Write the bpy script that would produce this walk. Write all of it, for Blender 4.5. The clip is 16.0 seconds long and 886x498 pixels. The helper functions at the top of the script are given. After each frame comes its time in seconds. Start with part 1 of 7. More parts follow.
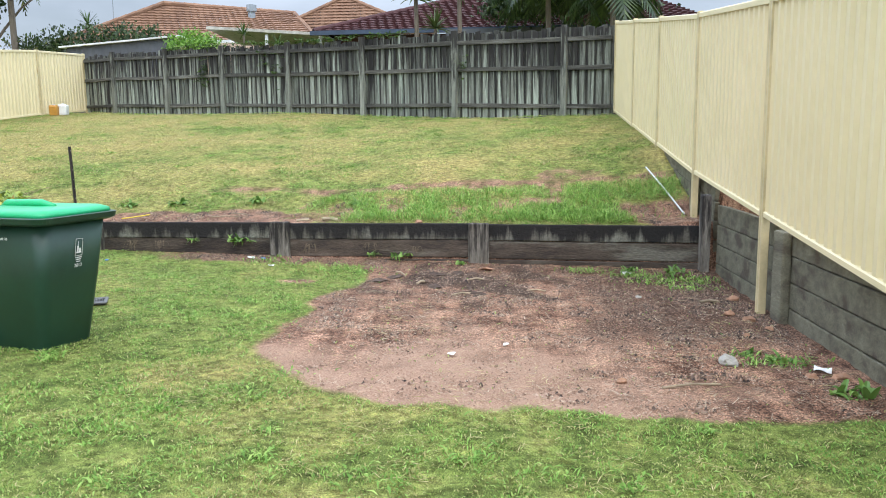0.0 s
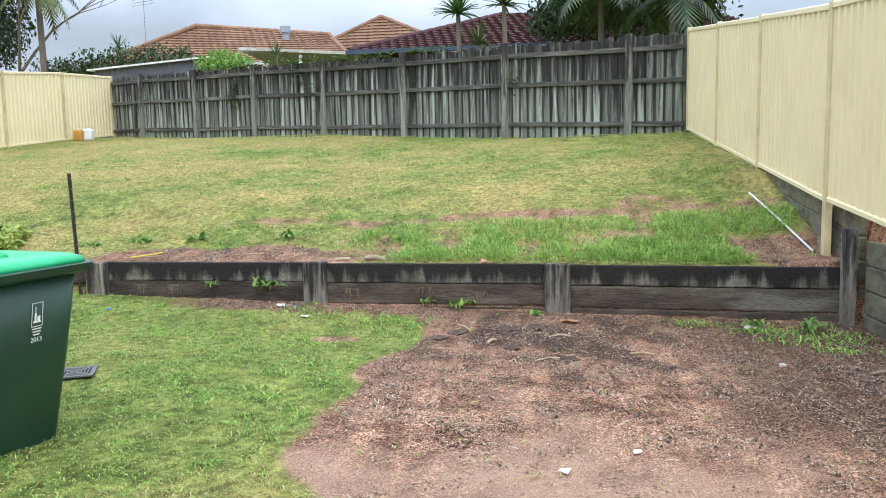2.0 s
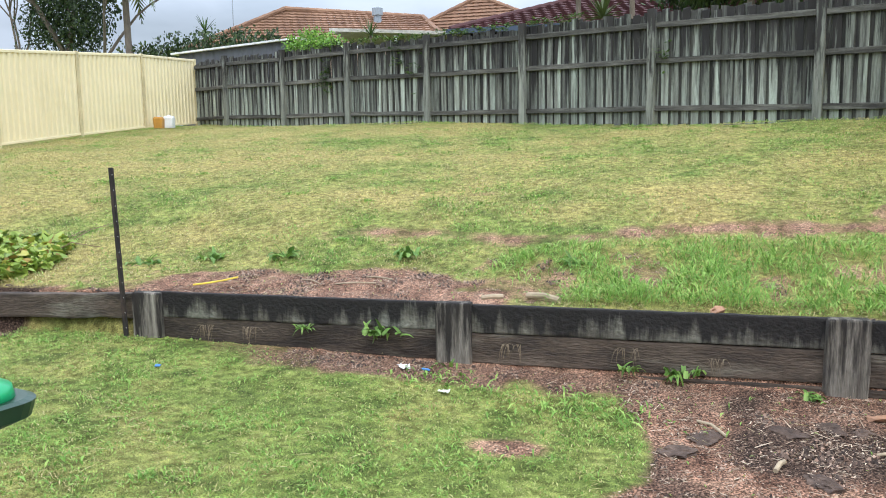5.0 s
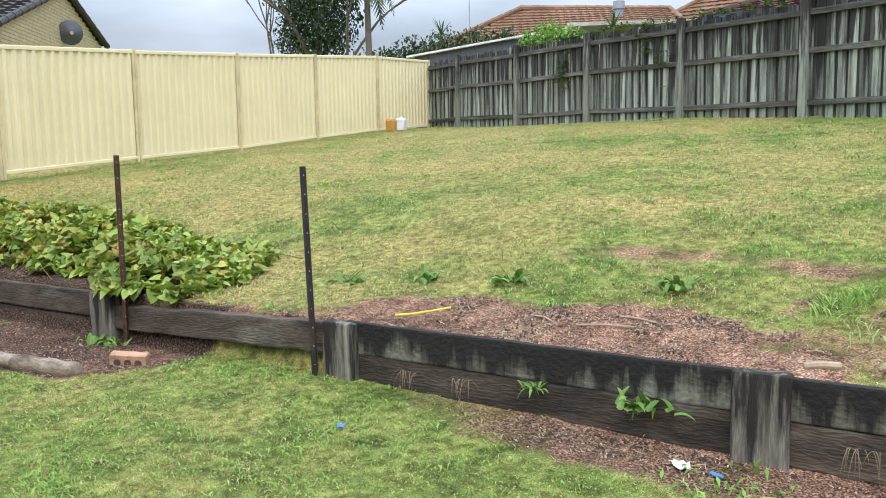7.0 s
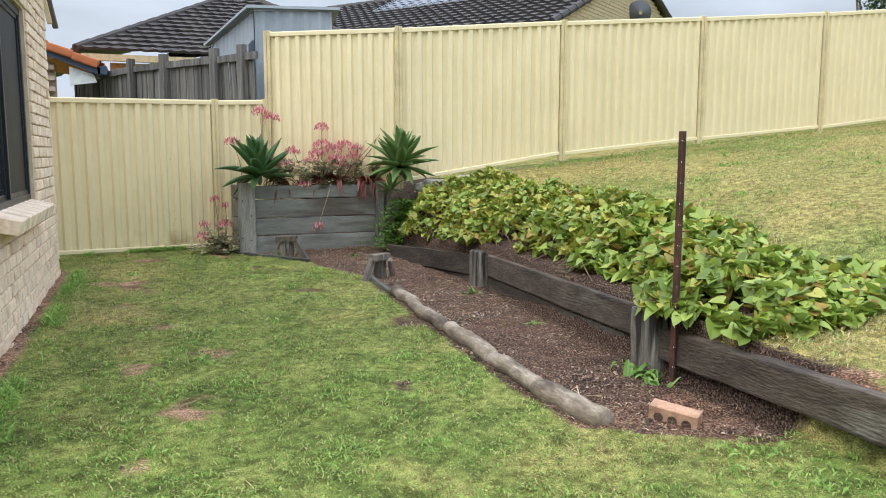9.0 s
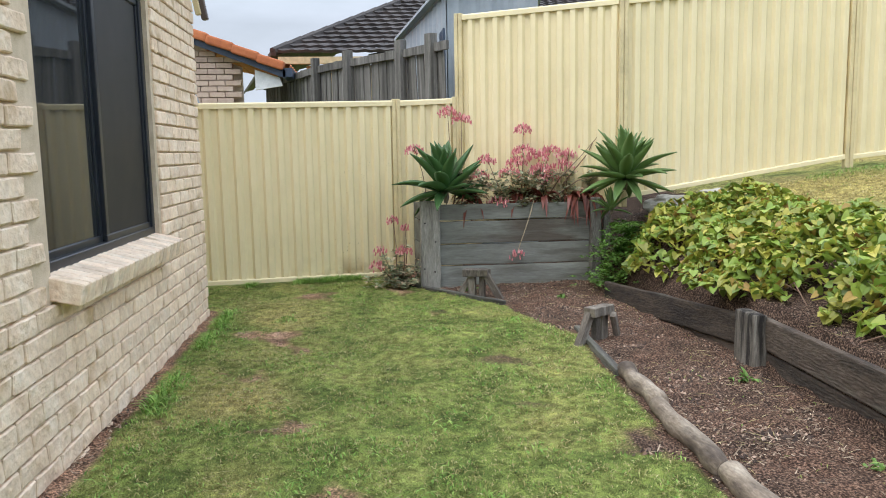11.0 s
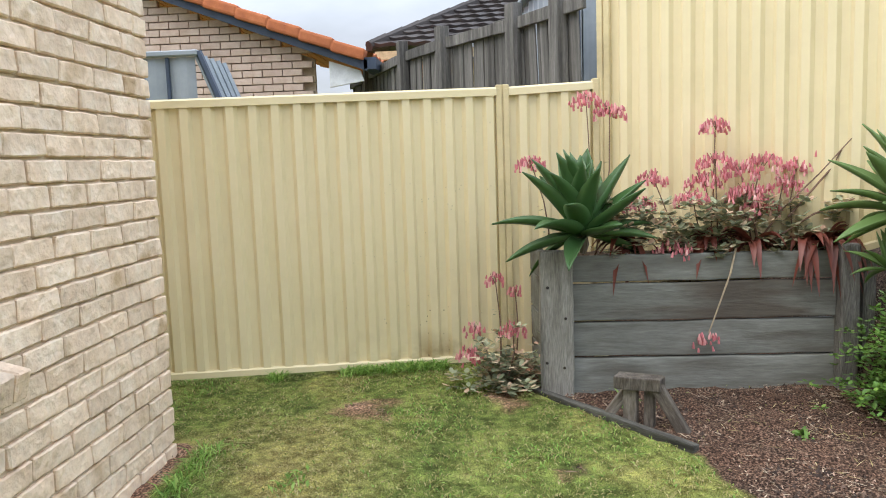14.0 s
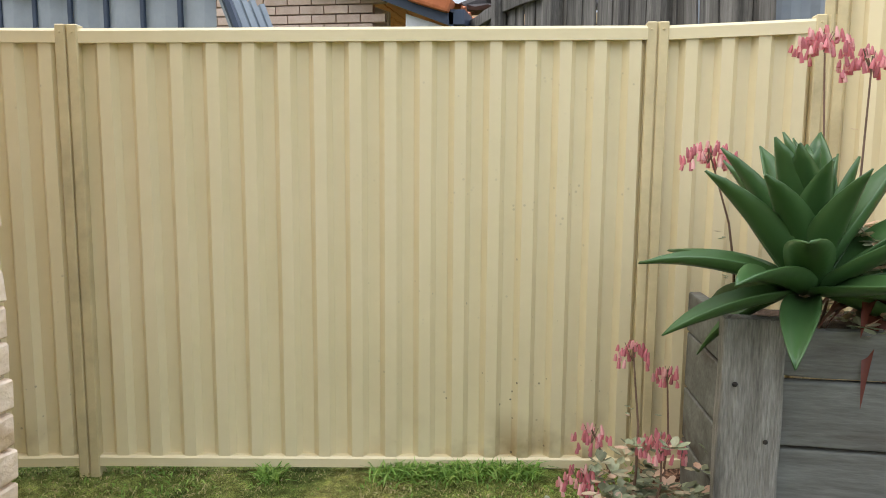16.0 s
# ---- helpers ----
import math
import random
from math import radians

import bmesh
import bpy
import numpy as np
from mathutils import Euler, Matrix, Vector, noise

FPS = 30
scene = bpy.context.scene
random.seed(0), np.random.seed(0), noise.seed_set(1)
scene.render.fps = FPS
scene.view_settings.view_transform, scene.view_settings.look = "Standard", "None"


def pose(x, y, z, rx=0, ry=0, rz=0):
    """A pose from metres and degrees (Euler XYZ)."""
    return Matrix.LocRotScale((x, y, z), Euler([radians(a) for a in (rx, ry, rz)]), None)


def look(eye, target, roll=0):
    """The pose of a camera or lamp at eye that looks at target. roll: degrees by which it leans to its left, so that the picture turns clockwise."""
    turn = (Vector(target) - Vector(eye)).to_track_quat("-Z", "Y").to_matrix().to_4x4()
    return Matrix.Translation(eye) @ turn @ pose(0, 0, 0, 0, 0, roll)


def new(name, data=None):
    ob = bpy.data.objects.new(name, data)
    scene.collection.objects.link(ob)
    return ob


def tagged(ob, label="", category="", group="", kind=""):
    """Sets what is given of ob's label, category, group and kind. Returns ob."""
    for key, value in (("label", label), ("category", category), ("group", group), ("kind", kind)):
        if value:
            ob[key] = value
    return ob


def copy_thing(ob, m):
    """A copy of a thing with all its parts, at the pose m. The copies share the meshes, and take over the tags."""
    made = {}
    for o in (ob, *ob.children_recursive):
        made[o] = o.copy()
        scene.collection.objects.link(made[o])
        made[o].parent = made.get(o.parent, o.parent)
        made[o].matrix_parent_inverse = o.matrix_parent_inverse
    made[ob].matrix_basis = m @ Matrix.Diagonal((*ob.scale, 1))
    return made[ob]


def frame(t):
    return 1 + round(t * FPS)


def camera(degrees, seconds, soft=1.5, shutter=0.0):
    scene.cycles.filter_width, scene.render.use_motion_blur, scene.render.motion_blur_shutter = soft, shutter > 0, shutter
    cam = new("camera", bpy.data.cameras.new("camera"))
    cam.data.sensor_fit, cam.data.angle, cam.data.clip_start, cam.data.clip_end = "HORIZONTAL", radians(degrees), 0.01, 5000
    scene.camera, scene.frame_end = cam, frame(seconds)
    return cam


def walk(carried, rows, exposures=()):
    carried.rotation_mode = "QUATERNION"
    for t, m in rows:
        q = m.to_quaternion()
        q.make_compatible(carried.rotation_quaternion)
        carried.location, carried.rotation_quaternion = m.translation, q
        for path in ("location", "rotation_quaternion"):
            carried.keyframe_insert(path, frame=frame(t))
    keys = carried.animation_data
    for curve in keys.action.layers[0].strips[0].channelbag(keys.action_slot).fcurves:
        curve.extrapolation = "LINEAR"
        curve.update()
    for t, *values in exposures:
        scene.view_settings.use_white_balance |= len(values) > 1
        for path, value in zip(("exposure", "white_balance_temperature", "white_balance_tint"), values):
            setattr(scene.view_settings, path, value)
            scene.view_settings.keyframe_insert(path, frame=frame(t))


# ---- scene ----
cam = camera(60.1, 16.0, soft=1.0)
ROWS = [
    (0.0, -0.005, 0.002, 1.397, 81.88, 0.67, 4.59),
    (0.5, -0.102, 0.323, 1.365, 81.35, -0.43, 5.50),
    (1.0, -0.257, 0.721, 1.388, 81.16, 1.04, 3.16),
    (1.5, -0.348, 1.101, 1.379, 82.63, 1.21, 3.92),
    (2.0, -0.476, 1.530, 1.392, 83.64, 1.14, 6.96),
    (2.5, -0.648, 1.938, 1.398, 82.62, 0.20, 3.18),
    (3.0, -0.753, 2.298, 1.423, 81.87, -0.22, 2.99),
    (3.5, -0.975, 2.688, 1.405, 82.71, 1.56, 6.54),
    (4.0, -1.190, 3.068, 1.411, 83.27, 1.58, 9.68),
    (6.5, -2.013, 4.911, 1.394, 82.99, 0.94, 21.63),
    (7.0, -2.169, 5.211, 1.364, 83.75, 0.92, 30.02),
    (7.5, -2.428, 5.581, 1.404, 84.46, 1.15, 45.16),
    (8.0, -2.768, 5.826, 1.382, 84.08, 1.02, 50.94),
    (8.5, -3.093, 6.010, 1.356, 82.93, 0.65, 58.33),
    (9.0, -3.548, 6.166, 1.355, 82.88, -0.01, 69.26),
    (9.5, -4.076, 6.263, 1.363, 83.31, 0.52, 75.29),
    (10.0, -4.566, 6.416, 1.450, 85.47, 0.21, 80.63),
    (12.5, -6.993, 6.771, 1.479, 79.75, 3.15, 87.98),
    (13.0, -7.473, 6.836, 1.487, 81.46, 3.05, 90.36),
    (13.5, -7.950, 6.836, 1.512, 83.14, 2.93, 90.17),
    (14.0, -8.447, 6.853, 1.533, 83.53, 1.94, 93.64),
    (14.5, -8.942, 6.777, 1.507, 83.64, 1.82, 93.44),
    (15.0, -9.399, 6.765, 1.499, 83.93, -0.03, 91.80),
    (15.5, -9.896, 6.725, 1.518, 84.07, 0.08, 97.87),
    (16.0, -10.348, 6.673, 1.526, 82.46, -0.44, 100.57),
]
walk(cam, [(t, pose(x, y, z, rx, ry, rz)) for t, x, y, z, rx, ry, rz in ROWS],
     exposures=[(0.0, 0.18, 6500, 10), (4.0, 0.18, 6500, 10), (7.0, 0.10, 6600, 10), (9.0, 0.07, 6800, 10), (10.2, 0.04, 6800, 10), (12.5, 0.32, 6900, 11), (14.0, 0.24, 7000, 12), (16.0, 0.10, 7100, 13)])

# ---- light: a bright overcast sky and one broad soft sun ----
world = bpy.data.worlds.new("overcast")
scene.world = world
world.use_nodes = True
wn, wl = world.node_tree.nodes, world.node_tree.links
wn.clear()
w_out = wn.new("ShaderNodeOutputWorld")
w_bg = wn.new("ShaderNodeBackground")
w_sky = wn.new("ShaderNodeTexSky")
w_sky.sky_type, w_sky.sun_disc = "NISHITA", False
w_sky.sun_elevation, w_sky.sun_rotation = radians(52), radians(200)
w_sky.dust_density, w_sky.air_density = 2.0, 1.2
w_co = wn.new("ShaderNodeTexCoord")
w_map = wn.new("ShaderNodeMapping")
w_map.inputs["Scale"].default_value = (1.6, 1.6, 4.5)
w_noise = wn.new("ShaderNodeTexNoise")
w_noise.inputs["Scale"].default_value, w_noise.inputs["Detail"].default_value = 1.7, 6.0
w_ramp = wn.new("ShaderNodeValToRGB")
w_ramp.color_ramp.elements[0].position, w_ramp.color_ramp.elements[1].position = 0.36, 0.62
w_ramp.color_ramp.elements[0].color, w_ramp.color_ramp.elements[1].color = (0.45, 0.45, 0.45, 1), (1, 1, 1, 1)
w_mix = wn.new("ShaderNodeMixRGB")
w_mix.inputs["Color2"].default_value = (8.0, 9.2, 11.2, 1)
w_bg.inputs["Strength"].default_value = 0.1
wl.new(w_co.outputs["Generated"], w_map.inputs["Vector"])
wl.new(w_map.outputs["Vector"], w_noise.inputs["Vector"])
wl.new(w_noise.outputs["Fac"], w_ramp.inputs["Fac"])
wl.new(w_ramp.outputs["Color"], w_mix.inputs["Fac"])
wl.new(w_sky.outputs["Color"], w_mix.inputs["Color1"])
# an overcast sky is brighter overhead than at the horizon
w_sep = wn.new("ShaderNodeSeparateXYZ")
w_up = wn.new("ShaderNodeMapRange")
w_up.inputs["From Min"].default_value, w_up.inputs["From Max"].default_value = 0.16, 0.42
w_up.inputs["To Min"].default_value, w_up.inputs["To Max"].default_value = 0.78, 2.6
w_gain = wn.new("ShaderNodeVectorMath")
w_gain.operation = "SCALE"
wl.new(w_co.outputs["Generated"], w_sep.inputs[0])
wl.new(w_sep.outputs["Z"], w_up.inputs["Value"])
wl.new(w_mix.outputs["Color"], w_gain.inputs[0])
wl.new(w_up.outputs["Result"], w_gain.inputs["Scale"])
wl.new(w_gain.outputs[0], w_bg.inputs["Color"])
wl.new(w_bg.outputs["Background"], w_out.inputs["Surface"])
sun_data = bpy.data.lights.new("sun", "SUN")
sun_data.energy, sun_data.angle, sun_data.color = 1.5, radians(40), (1.0, 0.95, 0.88)
sun = new("sun", sun_data)
sun.matrix_world = look((0, 0, 0), (-0.35, 0.5, -1.0))

# ---- materials ----
def material(name, base, dark=None, light=None, scale=6.0, rough=0.8, metal=0.0, bump=0.3, fine=60.0, depth=0.004, stretch=(1, 1, 1), vary=0.12, stain=None, amount=0.5, grain=None, runs=None):
    """Two scales of colour noise, an optional stain colour with a shape of its own, relief, and weathering runs
    (colour, foot height, top height, streak scale, bias) that creep down from a top edge."""
    m = bpy.data.materials.new(name)
    m.use_nodes = True
    n, l = m.node_tree.nodes, m.node_tree.links
    p = n["Principled BSDF"]
    co = n.new("ShaderNodeTexCoord")
    mp = n.new("ShaderNodeMapping")
    mp.inputs["Scale"].default_value = stretch
    info = n.new("ShaderNodeObjectInfo")
    off = n.new("ShaderNodeVectorMath")
    off.operation = "MULTIPLY_ADD"
    off.inputs[1].default_value = (37.0, 19.0, 53.0)
    l.new(info.outputs["Random"], off.inputs[0])
    l.new(co.outputs["Object"], off.inputs[2])
    l.new(off.outputs[0], mp.inputs["Vector"])
    big, small = n.new("ShaderNodeTexNoise"), n.new("ShaderNodeTexNoise")
    big.inputs["Scale"].default_value, big.inputs["Detail"].default_value = scale, 9.0
    big.inputs["Roughness"].default_value = 0.68
    small.inputs["Scale"].default_value, small.inputs["Detail"].default_value = fine, 4.0
    for t in (big, small):
        l.new(mp.outputs["Vector"], t.inputs["Vector"])
    ramp = n.new("ShaderNodeValToRGB")
    ramp.color_ramp.elements[0].position, ramp.color_ramp.elements[1].position = 0.32, 0.68
    ramp.color_ramp.elements[0].color = (*(dark or [c * 0.75 for c in base]), 1)
    ramp.color_ramp.elements[1].color = (*(light or [min(1, c * 1.2) for c in base]), 1)
    mid = ramp.color_ramp.elements.new(0.5)
    mid.color = (*base, 1)
    l.new(big.outputs["Fac"], ramp.inputs["Fac"])
    colour = ramp.outputs["Color"]
    if stain:
        sn = n.new("ShaderNodeTexNoise")
        sn.inputs["Scale"].default_value, sn.inputs["Detail"].default_value = scale * 0.55, 7.0
        l.new(mp.outputs["Vector"], sn.inputs["Vector"])
        sr = n.new("ShaderNodeMapRange")
        sr.inputs["From Min"].default_value, sr.inputs["From Max"].default_value = 0.62 - 0.25 * amount, 0.72 - 0.2 * amount
        l.new(sn.outputs["Fac"], sr.inputs["Value"])
        sm = n.new("ShaderNodeMixRGB")
        sm.inputs["Color2"].default_value = (*stain, 1)
        l.new(sr.outputs["Result"], sm.inputs["Fac"])
        l.new(colour, sm.inputs["Color1"])
        colour = sm.outputs["Color"]
    if runs:
        tint, foot, head, streaks, bias = runs
        rm = n.new("ShaderNodeMapping")
        rm.inputs["Scale"].default_value = (streaks, streaks, streaks * 0.10)
        l.new(off.outputs[0], rm.inputs["Vector"])
        rn = n.new("ShaderNodeTexNoise")
        rn.inputs["Scale"].default_value, rn.inputs["Detail"].default_value = 1.0, 6.0
        rn.inputs["Roughness"].default_value = 0.65
        l.new(rm.outputs["Vector"], rn.inputs["Vector"])
        sep = n.new("ShaderNodeSeparateXYZ")
        l.new(co.outputs["Object"], sep.inputs[0])
        rz = n.new("ShaderNodeMapRange")
        rz.inputs["From Min"].default_value, rz.inputs["From Max"].default_value = foot, head
        rz.inputs["To Min"].default_value, rz.inputs["To Max"].default_value = -0.12, 0.22
        l.new(sep.outputs["Z"], rz.inputs["Value"])
        ra = n.new("ShaderNodeMath")
        l.new(rn.outputs["Fac"], ra.inputs[0])
        l.new(rz.outputs["Result"], ra.inputs[1])
        rr2 = n.new("ShaderNodeMapRange")
        rr2.inputs["From Min"].default_value, rr2.inputs["From Max"].default_value = 0.50 - bias, 0.64 - bias
        l.new(ra.outputs[0], rr2.inputs["Value"])
        rx = n.new("ShaderNodeMixRGB")
        rx.inputs["Color2"].default_value = (*tint, 1)
        l.new(rr2.outputs["Result"], rx.inputs["Fac"])
        l.new(colour, rx.inputs["Color1"])
        colour = rx.outputs["Color"]
    hsv = n.new("ShaderNodeHueSaturation")
    ma = n.new("ShaderNodeMath")
    ma.operation = "MULTIPLY_ADD"
    ma.inputs[1].default_value, ma.inputs[2].default_value = vary * 2, 1 - vary
    l.new(info.outputs["Random"], ma.inputs[0])
    mb = n.new("ShaderNodeMath")
    mb.operation = "MULTIPLY_ADD"
    grain = vary * 1.5 if grain is None else grain
    mb.inputs[1].default_value = grain
    l.new(small.outputs["Fac"], mb.inputs[0])
    l.new(ma.outputs[0], mb.inputs[2])
    mc = n.new("ShaderNodeMath")
    mc.operation = "SUBTRACT"
    mc.inputs[1].default_value = grain * 0.5
    l.new(mb.outputs[0], mc.inputs[0])
    l.new(mc.outputs[0], hsv.inputs["Value"])
    l.new(colour, hsv.inputs["Color"])
    l.new(hsv.outputs["Color"], p.inputs["Base Color"])
    rr = n.new("ShaderNodeMapRange")
    rr.inputs["To Min"].default_value, rr.inputs["To Max"].default_value = max(0.03, rough - 0.12), min(1.0, rough + 0.1)
    l.new(big.outputs["Fac"], rr.inputs["Value"])
    l.new(rr.outputs["Result"], p.inputs["Roughness"])
    p.inputs["Metallic"].default_value = metal
    if bump:
        bp = n.new("ShaderNodeBump")
        bp.inputs["Strength"].default_value, bp.inputs["Distance"].default_value = bump, depth
        l.new(small.outputs["Fac"], bp.inputs["Height"])
        l.new(bp.outputs["Normal"], p.inputs["Normal"])
    return m


def leafy(name, base, tip, rough=0.5, spread=0.35, through_light=0.25):
    """Leaf tissue: colour varies leaf by leaf, with a little light coming through."""
    m = bpy.data.materials.new(name)
    m.use_nodes = True
    n, l = m.node_tree.nodes, m.node_tree.links
    p = n["Principled BSDF"]
    geo = n.new("ShaderNodeNewGeometry")
    ramp = n.new("ShaderNodeValToRGB")
    ramp.color_ramp.elements[0].color = (*[c * (1 - spread) for c in base], 1)
    ramp.color_ramp.elements[1].color = (*tip, 1)
    e = ramp.color_ramp.elements.new(0.6)
    e.color = (*base, 1)
    l.new(geo.outputs["Random Per Island"], ramp.inputs["Fac"])
    l.new(ramp.outputs["Color"], p.inputs["Base Color"])
    p.inputs["Roughness"].default_value = rough
    tr = n.new("ShaderNodeBsdfTranslucent")
    l.new(ramp.outputs["Color"], tr.inputs["Color"])
    mx = n.new("ShaderNodeMixShader")
    mx.inputs["Fac"].default_value = through_light
    l.new(p.outputs["BSDF"], mx.inputs[1])
    l.new(tr.outputs["BSDF"], mx.inputs[2])
    l.new(mx.outputs["Shader"], n["Material Output"].inputs["Surface"])
    return m


def ground_material():
    """Turf over reddish soil; the mesh's own layers say where soil lies bare and where the turf is dry."""
    m = bpy.data.materials.new("ground")
    m.use_nodes = True
    n, l = m.node_tree.nodes, m.node_tree.links
    p = n["Principled BSDF"]
    co = n.new("ShaderNodeTexCoord")

    def noise_at(scale, detail=5.0):
        t = n.new("ShaderNodeTexNoise")
        t.inputs["Scale"].default_value, t.inputs["Detail"].default_value = scale, detail
        l.new(co.outputs["Object"], t.inputs["Vector"])
        return t.outputs["Fac"]

    def ramp(fac, stops):
        r = n.new("ShaderNodeValToRGB")
        while len(r.color_ramp.elements) < len(stops):
            r.color_ramp.elements.new(0.5)
        for e, (at, c) in zip(r.color_ramp.elements, stops):
            e.position, e.color = at, (*c, 1)
        l.new(fac, r.inputs["Fac"])
        return r.outputs["Color"]

    def mix(fac, a, b, kind="MIX"):
        x = n.new("ShaderNodeMixRGB")
        x.blend_type = kind
        if isinstance(fac, float):
            x.inputs["Fac"].default_value = fac
        else:
            l.new(fac, x.inputs["Fac"])
        l.new(a, x.inputs["Color1"])
        l.new(b, x.inputs["Color2"])
        return x.outputs["Color"]

    def layer(name):
        a = n.new("ShaderNodeAttribute")
        a.attribute_name = name
        return a.outputs["Fac"]

    def edge(fac, grain, low, high):
        s = n.new("ShaderNodeMath")
        s.operation = "MULTIPLY_ADD"
        s.inputs[1].default_value = 0.55
        l.new(grain, s.inputs[0])
        l.new(fac, s.inputs[2])
        r = n.new("ShaderNodeMapRange")
        r.inputs["From Min"].default_value, r.inputs["From Max"].default_value = low, high
        l.new(s.outputs[0], r.inputs["Value"])
        return r.outputs["Result"]

    fine, mid = noise_at(95.0, 5.0), noise_at(4.0, 9.0)
    blades = noise_at(240.0, 2.0)
    green = ramp(mid, [(0.3, (0.082, 0.118, 0.032)), (0.5, (0.15, 0.195, 0.055)), (0.7, (0.245, 0.275, 0.09))])
    straw = ramp(fine, [(0.3, (0.20, 0.17, 0.06)), (0.6, (0.36, 0.31, 0.13)), (0.75, (0.46, 0.39, 0.19))])
    turf = mix(edge(layer("dry"), mid, 0.55, 1.15), green, straw)
    # shade in the gaps between blades and tufts, multiplied into the turf colour
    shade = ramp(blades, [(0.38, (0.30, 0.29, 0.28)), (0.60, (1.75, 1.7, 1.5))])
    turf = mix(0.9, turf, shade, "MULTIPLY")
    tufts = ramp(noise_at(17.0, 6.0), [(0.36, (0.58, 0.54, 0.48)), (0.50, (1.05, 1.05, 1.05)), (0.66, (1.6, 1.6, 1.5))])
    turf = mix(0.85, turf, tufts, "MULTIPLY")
    streak_map = n.new("ShaderNodeMapping")
    streak_map.inputs["Rotation"].default_value = (0, 0, radians(12))
    streak_map.inputs["Scale"].default_value = (7.0, 0.7, 1.0)
    l.new(co.outputs["Object"], streak_map.inputs["Vector"])
    streak = n.new("ShaderNodeTexNoise")
    streak.inputs["Scale"].default_value, streak.inputs["Detail"].default_value = 1.0, 6.0
    l.new(streak_map.outputs["Vector"], streak.inputs["Vector"])
    soil_a = ramp(mid, [(0.32, (0.13, 0.072, 0.05)), (0.5, (0.29, 0.17, 0.12)), (0.7, (0.43, 0.275, 0.195))])
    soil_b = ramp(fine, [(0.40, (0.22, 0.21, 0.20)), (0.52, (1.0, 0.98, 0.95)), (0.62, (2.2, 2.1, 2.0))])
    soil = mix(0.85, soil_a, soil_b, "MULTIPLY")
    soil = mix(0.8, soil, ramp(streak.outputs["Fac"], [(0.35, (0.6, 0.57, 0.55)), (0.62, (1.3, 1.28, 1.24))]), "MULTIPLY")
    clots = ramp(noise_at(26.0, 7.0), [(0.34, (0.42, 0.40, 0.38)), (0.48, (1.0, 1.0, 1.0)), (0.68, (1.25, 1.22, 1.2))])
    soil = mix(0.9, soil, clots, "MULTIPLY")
    pale = ramp(fine, [(0.3, (0.31, 0.185, 0.125)), (0.5, (0.42, 0.27, 0.19)), (0.7, (0.54, 0.37, 0.265))])
    soil = mix(edge(layer("pale"), mid, 0.45, 1.1), soil, pale)
    dark = ramp(fine, [(0.40, (0.02, 0.013, 0.01)), (0.54, (0.09, 0.056, 0.04)), (0.66, (0.24, 0.165, 0.12))])
    soil = mix(edge(layer("mulch"), mid, 0.5, 1.0), soil, dark)
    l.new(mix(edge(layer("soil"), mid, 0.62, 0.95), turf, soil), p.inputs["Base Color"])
    p.inputs["Roughness"].default_value = 0.95
    p.inputs["Specular IOR Level"].default_value = 0.15
    b = n.new("ShaderNodeBump")
    b.inputs["Strength"].default_value, b.inputs["Distance"].default_value = 1.0, 0.022
    l.new(fine, b.inputs["Height"])
    b2 = n.new("ShaderNodeBump")
    b2.inputs["Strength"].default_value, b2.inputs["Distance"].default_value = 0.6, 0.03
    l.new(mid, b2.inputs["Height"])
    l.new(b2.outputs["Normal"], b.inputs["Normal"])
    l.new(b.outputs["Normal"], p.inputs["Normal"])
    return m


GROUND = ground_material()
CREAM = material("cream_steel", (0.77, 0.665, 0.41), (0.73, 0.63, 0.385), (0.80, 0.69, 0.44), scale=1.4, rough=0.42, bump=0.04, vary=0.02, fine=25)
CREAM_POST = material("cream_post", (0.60, 0.50, 0.285), scale=3, rough=0.42, bump=0.04, vary=0.03, fine=30)
CREAM_DIRTY = material("cream_steel_dirty", (0.77, 0.665, 0.41), (0.73, 0.63, 0.385), (0.80, 0.69, 0.44), scale=1.4, rough=0.42, bump=0.04, vary=0.02, fine=25)
SLEEPER = material("sleeper_dark", (0.060, 0.044, 0.032), (0.018, 0.014, 0.011), (0.105, 0.082, 0.062), scale=2.6, fine=26, stretch=(0.8, 2, 3.2), rough=0.88, bump=1.0, depth=0.014, vary=0.25, stain=(0.15, 0.14, 0.11), amount=0.25, grain=1.6)
SLEEPER_STAINED = material("sleeper_stained", (0.14, 0.132, 0.105), (0.055, 0.046, 0.036), (0.25, 0.255, 0.21), scale=1.6, fine=26, stretch=(1.3, 2, 1.6), rough=0.88, bump=1.0, depth=0.012, vary=0.15, grain=1.4, runs=((0.012, 0.010, 0.009), -0.16, 0.11, 7.0, 0.07))
SLEEPER_POST = material("sleeper_post", (0.20, 0.18, 0.15), (0.09, 0.078, 0.062), (0.31, 0.285, 0.24), scale=3.0, fine=34, stretch=(7, 7, 0.5), rough=0.88, bump=1.0, depth=0.01, vary=0.15, grain=1.6, runs=((0.022, 0.018, 0.015), -0.45, 0.28, 13.0, -0.10))
SLEEPER_GREEN = material("sleeper_green", (0.15, 0.14, 0.095), (0.09, 0.08, 0.055), (0.21, 0.20, 0.14), scale=2.0, fine=30, stretch=(4, 0.6, 6), rough=0.85, bump=0.5, depth=0.005, vary=0.12, stain=(0.08, 0.065, 0.045), amount=0.35, grain=1.5)
GREYWOOD = material("grey_wood", (0.165, 0.168, 0.145), (0.10, 0.095, 0.08), (0.24, 0.25, 0.222), scale=2.0, fine=20, stretch=(3, 0.6, 4), rough=0.85, bump=0.55, depth=0.006, vary=0.2, stain=(0.085, 0.072, 0.056), amount=0.28, grain=0.55)
